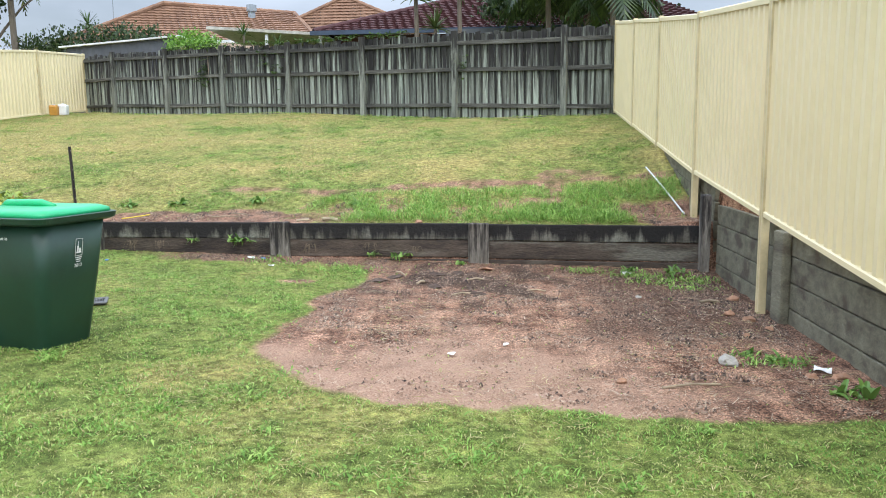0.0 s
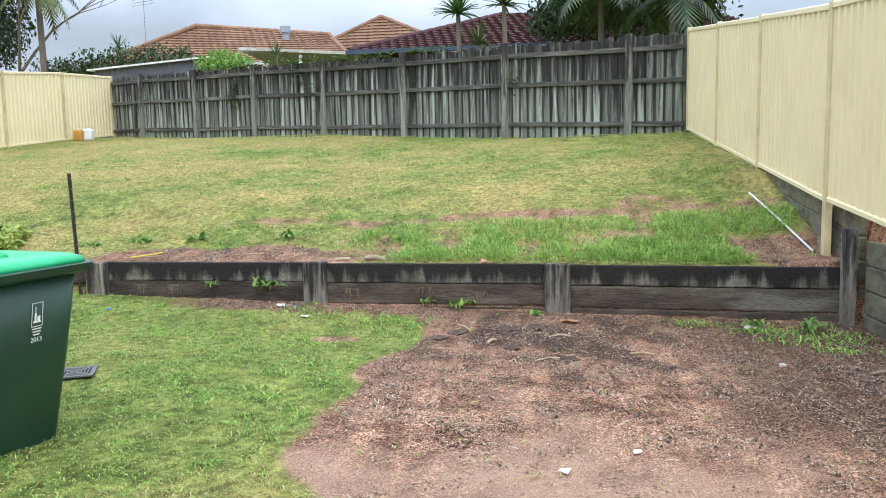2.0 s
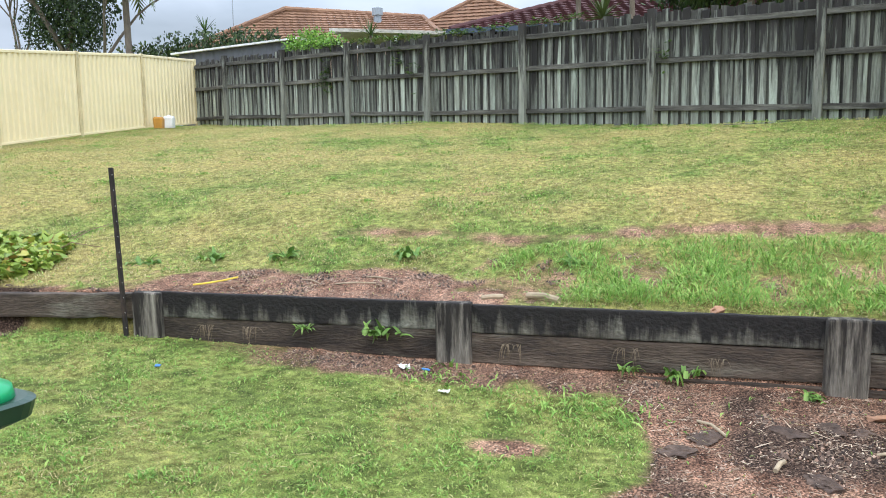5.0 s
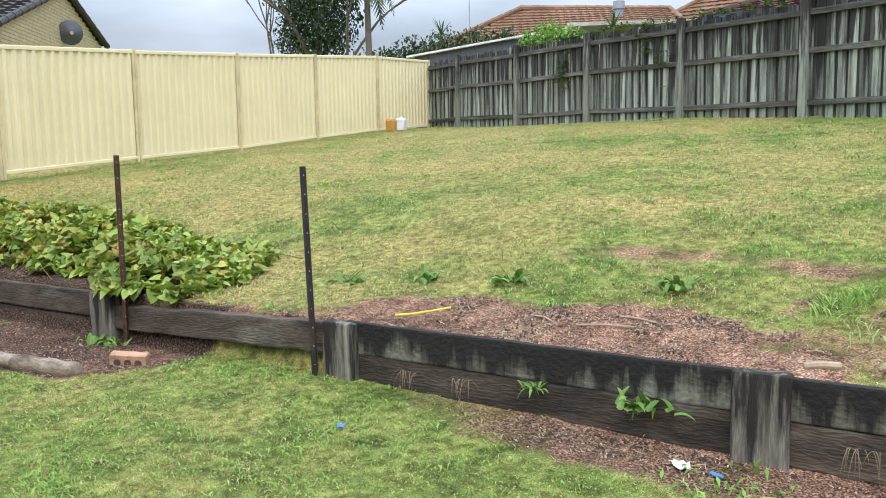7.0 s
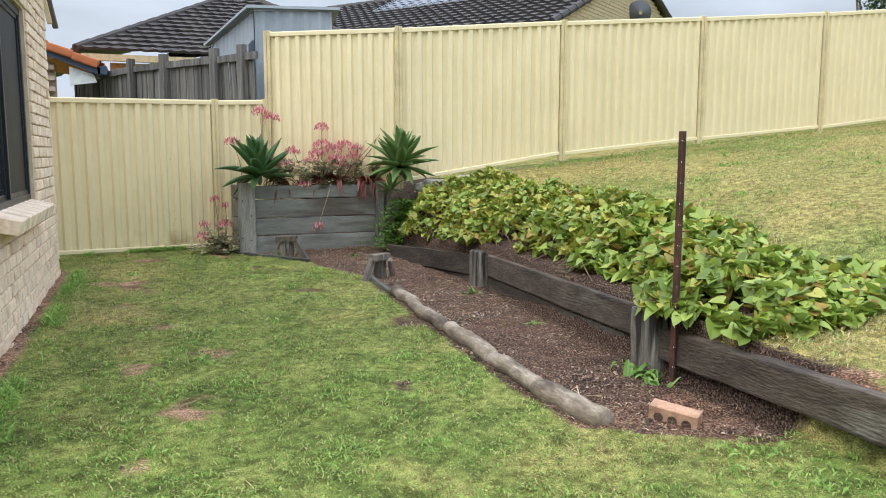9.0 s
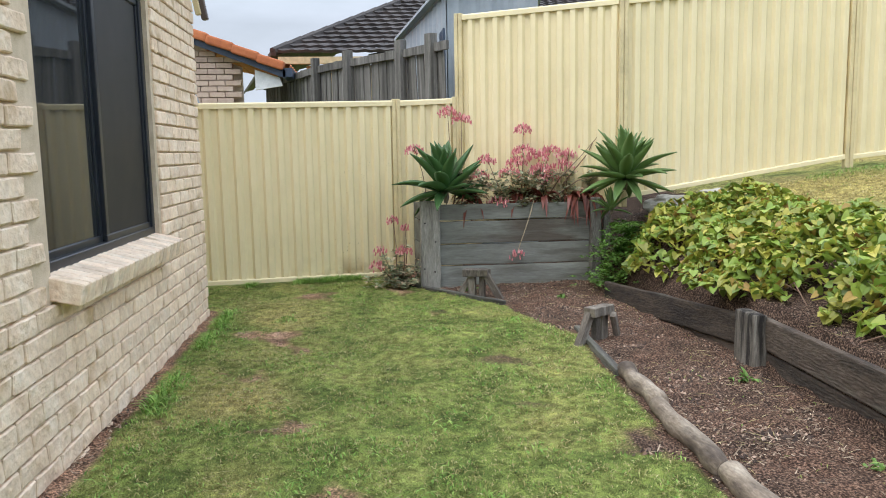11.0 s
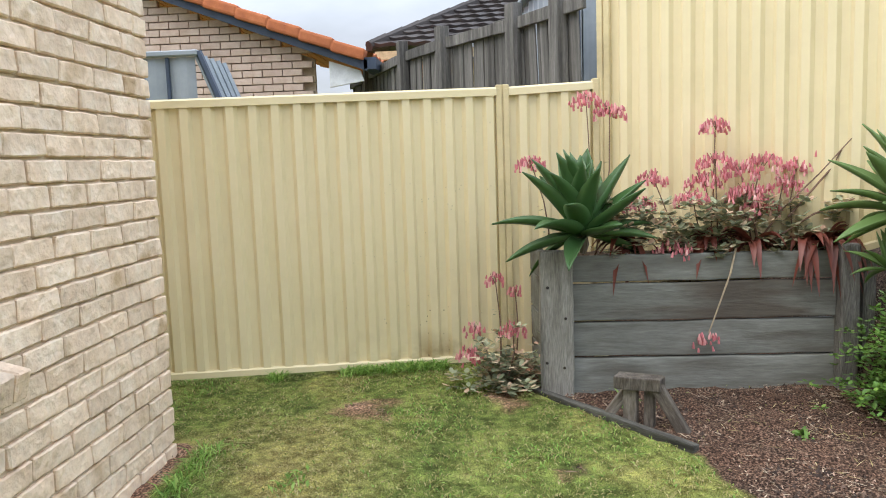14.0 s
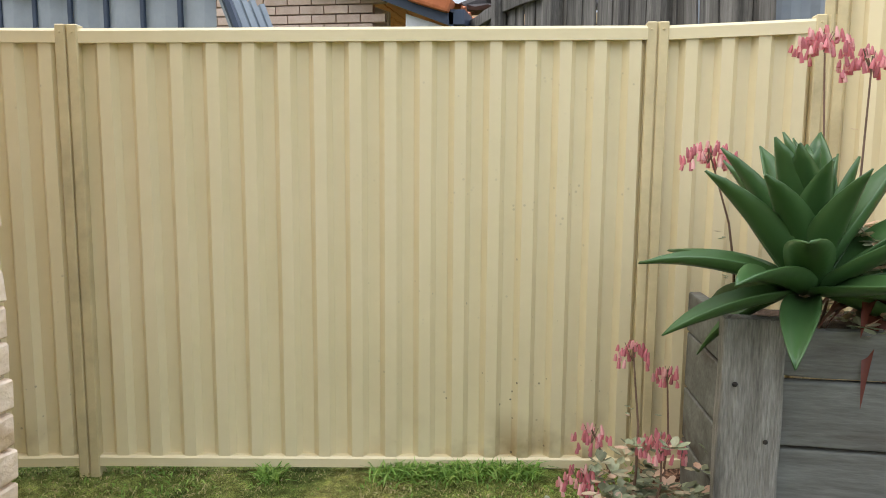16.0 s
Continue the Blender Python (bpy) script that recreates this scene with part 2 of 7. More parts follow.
BRACKET_WOOD = material("bracket_wood", (0.14, 0.118, 0.095), (0.05, 0.04, 0.032), (0.26, 0.235, 0.20), scale=3.0, fine=34, stretch=(5, 5, 1.0), rough=0.88, bump=0.9, depth=0.008, vary=0.35, grain=1.3)
GREYPOST = material("grey_post", (0.20, 0.19, 0.165), (0.08, 0.075, 0.065), (0.29, 0.28, 0.25), scale=2.5, fine=32, stretch=(6, 6, 0.6), rough=0.85, bump=1.0, depth=0.01, vary=0.3, grain=1.7)
PALING = material("paling_wood", (0.19, 0.205, 0.17), (0.075, 0.072, 0.06), (0.36, 0.41, 0.34), scale=2.0, fine=40, stretch=(6, 6, 0.5), rough=0.9, bump=0.6, depth=0.004, vary=0.42, grain=1.2, runs=((0.020, 0.018, 0.016), -0.15, 1.3, 11.0, 0.015))
# paling wood darkened in its colour, for the shaded gaps between front boards
PALING_SHADED = material("paling_wood_shaded", (0.055, 0.054, 0.046), (0.018, 0.017, 0.015), (0.13, 0.14, 0.115), scale=2.0, fine=40, stretch=(6, 6, 0.5), rough=0.9, bump=0.6, vary=0.4, grain=1.2)
PALING_POST = material("paling_post", (0.19, 0.20, 0.165), (0.09, 0.09, 0.075), (0.27, 0.28, 0.235), scale=2.5, fine=40, stretch=(7, 7, 0.5), rough=0.9, bump=0.5, vary=0.15, runs=((0.03, 0.028, 0.024), -0.9, 0.9, 16.0, -0.04))
RAILWOOD = material("rail_wood", (0.075, 0.072, 0.06), (0.02, 0.018, 0.016), (0.17, 0.17, 0.145), scale=2.5, fine=40, stretch=(0.6, 7, 7), rough=0.9, bump=0.5, vary=0.3, grain=1.2)
BRICK = material("cream_brick", (0.80, 0.63, 0.47), (0.70, 0.52, 0.37), (0.86, 0.73, 0.58), scale=7, fine=26, rough=0.85, bump=1.0, depth=0.014, vary=0.10, stain=(0.54, 0.38, 0.23), amount=0.06, grain=0.45)
MORTAR = material("mortar", (0.60, 0.49, 0.36), (0.50, 0.40, 0.29), (0.68, 0.57, 0.44), scale=10, fine=120, rough=0.95, bump=0.5, vary=0.06)
BIN_GREEN = material("bin_green", (0.012, 0.045, 0.026), scale=3, fine=180, rough=0.42, bump=0.12, depth=0.001, vary=0.05)
LID_GREEN = material("lid_green", (0.012, 0.40, 0.155), (0.010, 0.35, 0.13), (0.02, 0.46, 0.20), scale=3, fine=160, rough=0.38, bump=0.08, depth=0.001, vary=0.05)
RUBBER = material("black_rubber", (0.02, 0.02, 0.02), scale=8, rough=0.7, bump=0.2, vary=0.05)
WHITE = material("white_print", (0.75, 0.75, 0.73), scale=12, rough=0.6, bump=0.0, vary=0.03)
RUST = material("rusty_steel", (0.075, 0.035, 0.024), (0.03, 0.018, 0.015), (0.14, 0.06, 0.035), scale=9, fine=120, rough=0.85, metal=0.25, bump=0.5, depth=0.002, vary=0.1)
BLACKSTEEL = material("black_steel", (0.03, 0.025, 0.024), (0.016, 0.014, 0.014), (0.07, 0.045, 0.035), scale=8, fine=120, rough=0.7, metal=0.2, bump=0.4, depth=0.002, vary=0.1)
ALU_DARK = material("dark_frame", (0.012, 0.016, 0.024), scale=5, rough=0.35, bump=0.0, vary=0.03)
TILE_ORANGE = material("terracotta_tile", (0.25, 0.14, 0.085), (0.17, 0.092, 0.058), (0.33, 0.195, 0.125), scale=1.2, fine=14, rough=0.85, bump=0.4, vary=0.14, grain=0.5)
TILE_RED = material("red_tile", (0.06, 0.018, 0.018), scale=1.5, fine=14, rough=0.8, bump=0.4, vary=0.1)
TILE_BRIGHT = material("orange_tile", (0.46, 0.135, 0.045), (0.36, 0.10, 0.035), (0.54, 0.18, 0.07), scale=5, fine=60, rough=0.75, bump=0.4, vary=0.1)
TILE_DARK = material("dark_tile", (0.045, 0.038, 0.036), (0.03, 0.026, 0.025), (0.07, 0.06, 0.055), scale=1.5, fine=14, rough=0.7, bump=0.4, vary=0.12)
BRICK_FAR = material("far_brick", (0.56, 0.42, 0.33), (0.48, 0.34, 0.25), (0.62, 0.49, 0.40), scale=9, fine=60, rough=0.9, bump=0.4, vary=0.1)
YELLOW_BRICK = material("yellow_brick", (0.52, 0.42, 0.25), scale=9, fine=60, rough=0.9, bump=0.4, vary=0.08)
BLUE_TRIM = material("blue_trim", (0.035, 0.055, 0.09), scale=4, rough=0.5, bump=0.05, vary=0.04)
WHITE_TRIM = material("white_trim", (0.72, 0.73, 0.72), scale=4, rough=0.5, bump=0.05, vary=0.03)
ZINC = material("zinc_sheet", (0.27, 0.31, 0.34), (0.22, 0.26, 0.29), (0.32, 0.36, 0.39), scale=2, fine=30, rough=0.55, metal=0.1, bump=0.05, vary=0.03)
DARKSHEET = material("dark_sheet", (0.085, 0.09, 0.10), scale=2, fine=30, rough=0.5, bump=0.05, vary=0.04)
GREYFENCE = material("neighbour_wood", (0.11, 0.105, 0.095), (0.04, 0.036, 0.032), (0.20, 0.19, 0.175), scale=2.2, fine=40, stretch=(8, 8, 0.5), rough=0.9, bump=0.6, vary=0.3, grain=1.5)
SOLAR = material("solar_glass", (0.05, 0.06, 0.085), scale=1.0, rough=0.32, bump=0.0, vary=0.02)
STONE = material("grey_stone", (0.38, 0.36, 0.31), (0.25, 0.235, 0.20), (0.47, 0.45, 0.40), scale=6, fine=70, rough=0.9, bump=0.7, depth=0.008, vary=0.15)
CLAY = material("clay_lump", (0.36, 0.20, 0.12), scale=9, fine=80, rough=0.95, bump=0.7, depth=0.006, vary=0.2)
BARK = material("bark", (0.16, 0.13, 0.10), scale=5, fine=30, stretch=(3, 3, 0.6), rough=0.95, bump=0.8, depth=0.01, vary=0.15)

def add_specks(m):
    """Brown splash marks and black mould dots near the foot of a steel sheet."""
    n, l = m.node_tree.nodes, m.node_tree.links
    p = n["Principled BSDF"]
    base = p.inputs["Base Color"].links[0].from_socket
    co = n.new("ShaderNodeTexCoord")
    sep = n.new("ShaderNodeSeparateXYZ")
    l.new(co.outputs["Object"], sep.inputs[0])

    def node_map(socket, a, b, c, d):
        r = n.new("ShaderNodeMapRange")
        for key, v in zip(("From Min", "From Max", "To Min", "To Max"), (a, b, c, d)):
            r.inputs[key].default_value = v
        l.new(socket, r.inputs["Value"])
        return r.outputs["Result"]

    def times(a, b):
        t = n.new("ShaderNodeMath")
        t.operation = "MULTIPLY"
        l.new(a, t.inputs[0])
        l.new(b, t.inputs[1])
        return t.outputs[0]

    cells = n.new("ShaderNodeTexVoronoi")
    cells.inputs["Scale"].default_value = 26.0
    l.new(co.outputs["Object"], cells.inputs["Vector"])
    cloud = n.new("ShaderNodeTexNoise")
    cloud.inputs["Scale"].default_value, cloud.inputs["Detail"].default_value = 5.0, 5.0
    l.new(co.outputs["Object"], cloud.inputs["Vector"])
    side = node_map(sep.outputs["X"], 0.9, 1.7, 0.0, 1.0)
    dots = times(times(node_map(cells.outputs["Distance"], 0.10, 0.16, 1.0, 0.0), node_map(cloud.outputs["Fac"], 0.52, 0.60, 0.0, 0.9)), times(node_map(sep.outputs["Z"], 0.25, 0.9, 1.0, 0.25), side))
    splash = times(times(node_map(sep.outputs["Z"], 0.02, 0.20, 0.75, 0.0), node_map(cloud.outputs["Fac"], 0.42, 0.62, 0.0, 1.0)), side)
    for fac, tint in ((splash, (0.30, 0.19, 0.08, 1)), (dots, (0.06, 0.04, 0.025, 1))):
        x = n.new("ShaderNodeMixRGB")
        x.inputs["Color2"].default_value = tint
        l.new(fac, x.inputs["Fac"])
        l.new(base, x.inputs["Color1"])
        base = x.outputs["Color"]
    l.new(base, p.inputs["Base Color"])


add_specks(CREAM_DIRTY)

# ---- building helpers ----
def part(name, bm, mat, parent=None, label="", smooth=False):
    me = bpy.data.meshes.new(name)
    bm.normal_update()
    bm.to_mesh(me)
    bm.free()
    me.materials.append(mat)
    if smooth:
        me.shade_smooth()
    ob = new(name, me)
    ob.parent = parent
    return tagged(ob, label)


def shared(name, me, parent, m, label=""):
    ob = new(name, me)
    ob.parent = parent
    ob.matrix_local = m
    return tagged(ob, label)


def thing(name, label, category, group="", kind="", at=None):
    ob = new(name)
    ob.empty_display_size = 0.1
    if at is not None:
        ob.matrix_basis = at
    return tagged(ob, label, category, group, kind)


def box(bm, sx, sy, sz, m=None, bevel=0.0, seg=1):
    """A block centred on m, its edges eased by bevel."""
    made = bmesh.ops.create_cube(bm, size=1.0, matrix=(m or Matrix()) @ Matrix.Diagonal((sx, sy, sz, 1)))["verts"]
    if bevel:
        edges = list({e for v in made for e in v.link_edges})
        bmesh.ops.bevel(bm, geom=edges, offset=bevel, segments=seg, affect="EDGES", profile=0.6)
    return bm


def rough_block(sx, sy, sz, bevel, amp, cuts, seed):
    """A worn block: eased edges, then every face wanders a little."""
    bm = bmesh.new()
    box(bm, sx, sy, sz, None, bevel, 2)
    axis = max(range(3), key=lambda i: (sx, sy, sz)[i])
    long = [e for e in bm.edges if abs((e.verts[0].co - e.verts[1].co)[axis]) > 0.5 * (sx, sy, sz)[axis]]
    if cuts:
        bmesh.ops.subdivide_edges(bm, edges=long, cuts=cuts, use_grid_fill=True)
    for v in bm.verts:
        v.co += amp * noise.noise_vector(v.co * 5 + Vector((seed * 7.3, seed * 3.1, seed)))
    return bm


def thicken(bm, t):
    bm.normal_update()
    bmesh.ops.solidify(bm, geom=bm.faces[:], thickness=t)


def tube(bm, pts, radii, sides=8, cap=True):
    """A round stem through the points."""
    rings = []
    pts = [Vector(p) for p in pts]
    for i, p in enumerate(pts):
        d = (pts[min(i + 1, len(pts) - 1)] - pts[max(i - 1, 0)]).normalized()
        u = d.orthogonal().normalized()
        if i:
            u = (prev - d * prev.dot(d)).normalized()
        prev, w = u, d.cross(u)
        rings.append([bm.verts.new(p + radii[i] * (u * math.cos(a) + w * math.sin(a))) for a in [2 * math.pi * k / sides for k in range(sides)]])
    for a, b in zip(rings, rings[1:]):
        for k in range(sides):
            bm.faces.new((a[k], a[(k + 1) % sides], b[(k + 1) % sides], b[k]))
    if cap:
        bm.faces.new(rings[0][::-1])
        bm.faces.new(rings[-1])
    return bm


def along(p, q, z=0.0):
    """A pose at p whose x axis runs level towards q."""
    return pose(p[0], p[1], z, 0, 0, math.degrees(math.atan2(q[1] - p[1], q[0] - p[0])))


def lerp(v, xs, zs):
    return float(np.interp(v, xs, zs))


# ---- the ground ----
WALL_X, WALL_Y = [-30, -12.3, -10.0, -4.9, -0.3, 2.2, 30], [8.85, 8.85, 8.94, 8.66, 8.45, 8.20, 8.20]
LOW_X, LOW_Z = [-30, -14, -10, -7, -5, -2.5, 0, 3, 30], [0.2, 0.19, 0.13, 0.10, 0.09, 0.03, -0.035, -0.06, -0.06]
UP_LEFT = ([8.8, 9.6, 10.3, 11.2, 13.5, 15.8, 18, 20.2, 22.4, 60], [0.46, 0.72, 0.92, 1.17, 1.46, 1.68, 1.93, 2.15, 2.33, 2.6])
UP_BANK = ([8.8, 9.15, 9.5, 10.3, 11.2, 13.5, 60], [0.30, 0.78, 0.95, 1.05, 1.19, 1.46, 2.6])
UP_MID = ([8.6, 9.5, 9.9, 11, 13, 16, 19, 60], [0.43, 0.53, 0.62, 0.92, 1.28, 1.72, 2.10, 2.6])
UP_RIGHT = ([8.3, 8.8, 9.55, 11, 13, 15.8, 60], [0.42, 0.50, 0.67, 0.98, 1.40, 1.85, 2.4])
FENCE_R = ([-60, 0, 6.4, 8.78, 15.5, 60], [0.10, 0.12, 0.74, 0.98, 1.90, 2.4])


def wall_y(x):
    return lerp(x, WALL_X, WALL_Y)


def low_z(x, y):
    return lerp(x, LOW_X, LOW_Z) + 0.06 * max(0.0, min(1.0, (y - 7.6) / 0.9)) * (1 if x > -6 else 0.3)


def up_z(x, y):
    a, b, c = lerp(y, *UP_LEFT), lerp(y, *UP_MID), lerp(y, *UP_RIGHT)
    bank = lerp(y, *UP_BANK) if y < 13.5 else a
    dip = 0.17 * smooth(9.3 - y, 0, 0.6) * smooth(-10.2 - x, 0, 1.2)
    foot = max(c, lerp(y, [8.8, 9.8, 11.0, 13.2, 15.5], [0.50, 0.80, 1.22, 1.54, 1.86])) if y < 15.5 else c
    return lerp(x, [-12.55, -11.9, -9.5, -6, -2.5, 1.0, 2.1], [bank, a - dip, 0.55 * a + 0.45 * b - dip, b, b, c, foot])


def ground_z(x, y):
    if x > 2.26:
        return lerp(y, *FENCE_R) - 0.05
    return up_z(x, y) if y > wall_y(x) + 0.06 else low_z(x, y)


def smooth(v, a, b):
    t = max(0.0, min(1.0, (v - a) / (b - a)))
    return t * t * (3 - 2 * t)


def wob(x, y, s, seed=0.0):
    return noise.noise(Vector((x * s, y * s, seed)))


def soil_at(x, y):
    """Bare soil, 0 to 1: the scraped patch, the garden bed, the strip behind the wall, worn spots."""
    w = wob(x, y, 1.3, 1) * 0.28 + wob(x, y, 4.0, 2) * 0.16
    if y < wall_y(x) + 0.06 and x < 2.26:
        left = lerp(y, [3.6, 3.95, 4.9, 5.7, 6.4, 7.0, 7.6, 8.5], [-0.5, -1.0, -1.72, -1.68, -1.62, -1.58, -1.35, -1.75])
        front = lerp(x, [-1.2, -0.3, 0.9, 2.0], [4.02, 3.98, 3.88, 3.86])
        patch = min(smooth(x - left + w * 0.5, -0.16, 0.16), smooth(y - front + w * 0.45, -0.12, 0.12))
        strip = smooth(y - (wall_y(x) - 0.42) + w * 0.9, -0.15, 0.2) * smooth(x, -6.3, -2.5)
        edge_y = lerp(x, [-13.2, -12.9, -11.9, -10.8, -9.9, -8.6, -6.5, -6.2], [6.9, 7.05, 7.75, 8.08, 8.05, 7.98, 7.95, 8.35])
        bed = smooth(y - edge_y + w * 0.12, -0.08, 0.05) * smooth(-6.05 - x + w, -0.1, 0.2)
        worn = 0.62 * smooth(wob(x, y, 2.1, 41) + 0.4 * wob(x, y, 6, 42) + 0.25 * smooth(0.25 - abs(y - 6.1), 0, 0.25), 0.30, 0.6) * smooth(-6.0 - x, 0, 1) + 0.5 * smooth(wob(x, y, 2.6, 43), 0.45, 0.65) * smooth(y - 6.3, 0, 1) * smooth(x + 6, 0, 1)
        spot = 0.8 * smooth(0.42 - math.hypot((x + 2.05) / 1.1, (y - 7.35) / 0.55) + w * 0.5, 0, 0.3)
        foot = smooth(5.38 - y + w * 0.05, 0.0, 0.06) if -12.1 < x < -6.4 else 0
        return max(patch, strip * 0.85, bed, spot, foot, worn)
    if x < 2.26:
        d = y - wall_y(x)
        behind = smooth(0.95 - d + w * 1.2, 0, 0.35) * smooth(x + 5.4 + w, 0, 0.5) * smooth(-2.15 - x + w * 2, 0, 0.7)
        lip = 0.8 * smooth(0.22 - d + w * 0.5, 0, 0.15)
        bare = 0.58 * smooth(wob(x, y, 0.8, 5) + wob(x, y, 2.6, 6) * 0.6 + wob(x, y, 7, 10) * 0.35, 0.18, 0.5) * smooth(13.5 - y, 0, 3) * smooth(x + 7.0, 0, 2)
        ridge = 0.66 * smooth(0.3 - abs(y - 10.3 - 0.25 * wob(x, 0, 0.7, 8)) + w * 0.6, 0, 0.3) * smooth(x + 5.0, 0, 1.5)
        vines = smooth(10.2 - y + w, 0, 0.4) * smooth(-6.35 - x + w, 0, 0.4)
        corner = smooth(9.6 - y + w, 0, 0.5) * smooth(x - 1.2 + w, 0, 0.4) * 0.75
        return max(behind, lip, bare, ridge, vines * 0.85, corner)
    return 0.8


def pale_at(x, y):
    if y > wall_y(x) or x < -3 or x > 2.2:
        return 0.15
    return 0.75 * smooth(6.2 - y + wob(x, y, 1.2, 11) * 1.2, 0, 2.0) * smooth(1.6 - x, -0.6, 1.5) + 0.2 * smooth(wob(x, y, 2.2, 12), 0.0, 0.5)


def mulch_at(x, y):
    if y > wall_y(x) or x > 2.2:
        return 0.25 if x > -5.9 else 0.8
    a = 0.75 * smooth(1.2 - math.hypot((x + 0.45) / 1.5, (y - 7.5) / 0.95) + wob(x, y, 2.0, 13), 0.2, 0.9)
    return max(a, 0.62 * smooth(-6.3 - x, 0, 0.5) * smooth(y - 6.9, 0, 0.4), 0.45 * smooth(y - 7.5, 0, 0.6), 0.55 * smooth(x - 0.1 + wob(x, y, 0.8, 14), 0, 0.9) * smooth(y - 4.8, 0, 1.0))


def dry_at(x, y):
    v = 0.5 * wob(x, y, 0.55, 21) + 0.35 * wob(x, y, 1.7, 22)
    if y > wall_y(x):
        return max(0.0, min(1.0, 0.52 + v * 1.1 + 0.15 * smooth(-x, 3, 9)))
    return max(0.0, min(1.0, 0.22 + v * 1.0 + 0.35 * smooth(0.5 - abs(y - 6.0 - 0.03 * (x + 9)) + 0.5 * wob(x, y, 1.4, 23), 0.1, 0.6) * smooth(-6.5 - x, 0, 1)))


def spaced(a, b, n):
    return list(np.linspace(a, b, n))


def build_ground():
    xs = [-700, -200, -80, -40, -24, -18] + spaced(-15, 2.25, 216) + [2.29] + spaced(2.5, 6, 5) + [12, 24, 60, 200, 700]
    ys = [-700, -200, -60, -20, -8, -3, -1] + spaced(0, 8.4, 106) + [8.5, 8.55] + spaced(8.62, 23.6, 150) + [25, 28, 34, 45, 80, 200, 700]
    verts, layers = [], {"soil": [], "pale": [], "mulch": [], "dry": []}
    for yy in ys:
        for x in xs:
            pull = smooth(2.5 - abs(yy - 8.5), 0, 2.3)
            y = yy + (wall_y(x) + 0.06 - 8.52) * pull
            inner = -15 <= x <= 2.6 and 0 <= y <= 24
            s = soil_at(x, y) if inner else 0.0
            z = ground_z(x, y)
            if inner and x < 2.26:
                z += 0.012 * wob(x, y, 2.5, 3) + s * (1.8 if x < -6.2 else 1.0) * (0.018 * wob(x, y, 6, 4) + 0.012 * wob(x, y, 14, 9))
                if yy > 8.52:
                    z += 0.03 * wob(x, y, 0.9, 7)
            verts.append((x, y, z))
            layers["soil"].append(s)
            layers["pale"].append(pale_at(x, y) if inner else 0)
            layers["mulch"].append(mulch_at(x, y) if inner else 0)
            layers["dry"].append(dry_at(x, y) if inner else 0.3)
    w = len(xs)
    faces = [(j * w + i, j * w + i + 1, (j + 1) * w + i + 1, (j + 1) * w + i) for j in range(len(ys) - 1) for i in range(w - 1)]
    me = bpy.data.meshes.new("ground")
    me.from_pydata(verts, [], faces)
    for key, values in layers.items():
        me.attributes.new(key, "FLOAT", "POINT").data.foreach_set("value", values)
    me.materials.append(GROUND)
    me.shade_smooth()
    return tagged(new("ground", me), "mown green and straw-coloured lawn with a scraped patch of red-brown soil", "ground", kind="structure")


build_ground()


# ---- cream steel fences ----
def sheet_mesh(length, height, ribs=14, slope=0.0, top_slope=None):
    """A ribbed steel sheet along x, its foot rising by slope over its length."""
    bm = bmesh.new()
    pitch = length / ribs
    prof = []
    for k in range(ribs):
        x = k * pitch
        prof += [(x, 0.0), (x + pitch * 0.34, 0.0), (x + pitch * 0.50, -0.03), (x + pitch * 0.84, -0.03)]
    prof.append((length, 0.0))
    low = [bm.verts.new((x, d, slope * x / length)) for x, d in prof]
    high = [bm.verts.new((x, d, height + (slope if top_slope is None else top_slope) * x / length)) for x, d in prof]
    for i in range(len(prof) - 1):
        bm.faces.new((low[i], low[i + 1], high[i + 1], high[i]))
    thicken(bm, 0.003)
    return bm


def channel(length, drop, tall=0.055, deep=0.05, slope=0.0):
    """A rolled C-shaped rail along x."""
    bm = bmesh.new()
    prof = [(-deep * 0.5, -tall * 0.5), (-deep * 0.5, tall * 0.3), (-deep * 0.32, tall * 0.5), (deep * 0.32, tall * 0.5), (deep * 0.5, tall * 0.3), (deep * 0.5, -tall * 0.5)]
    a = [bm.verts.new((0, y, z + drop)) for y, z in prof]
    b = [bm.verts.new((length, y, z + drop + slope)) for y, z in prof]
    for i in range(len(prof)):
        j = (i + 1) % len(prof)
        bm.faces.new((a[i], a[j], b[j], b[i]))
    bm.faces.new(a[::-1])
    bm.faces.new(b)
    return bm


def fence_post(bm, z0, z1, w=0.085, d=0.062):
    """Two back-to-back steel channels with the groove between them and a screw at the top."""
    for s in (-1, 1):
        box(bm, w * 0.46, d, z1 - z0, pose(s * w * 0.27, 0, (z0 + z1) / 2), 0.004)
    box(bm, w * 0.2, d * 0.6, z1 - z0, pose(0, 0, (z0 + z1) / 2))
    for s in (-1, 1):
        for sy in (-1, 1):
            bmesh.ops.create_cone(bm, cap_ends=True, segments=8, radius1=0.005, radius2=0.003, depth=0.004, matrix=pose(s * w * 0.27, sy * (d / 2 + 0.002), z1 - 0.03, -90 * sy))


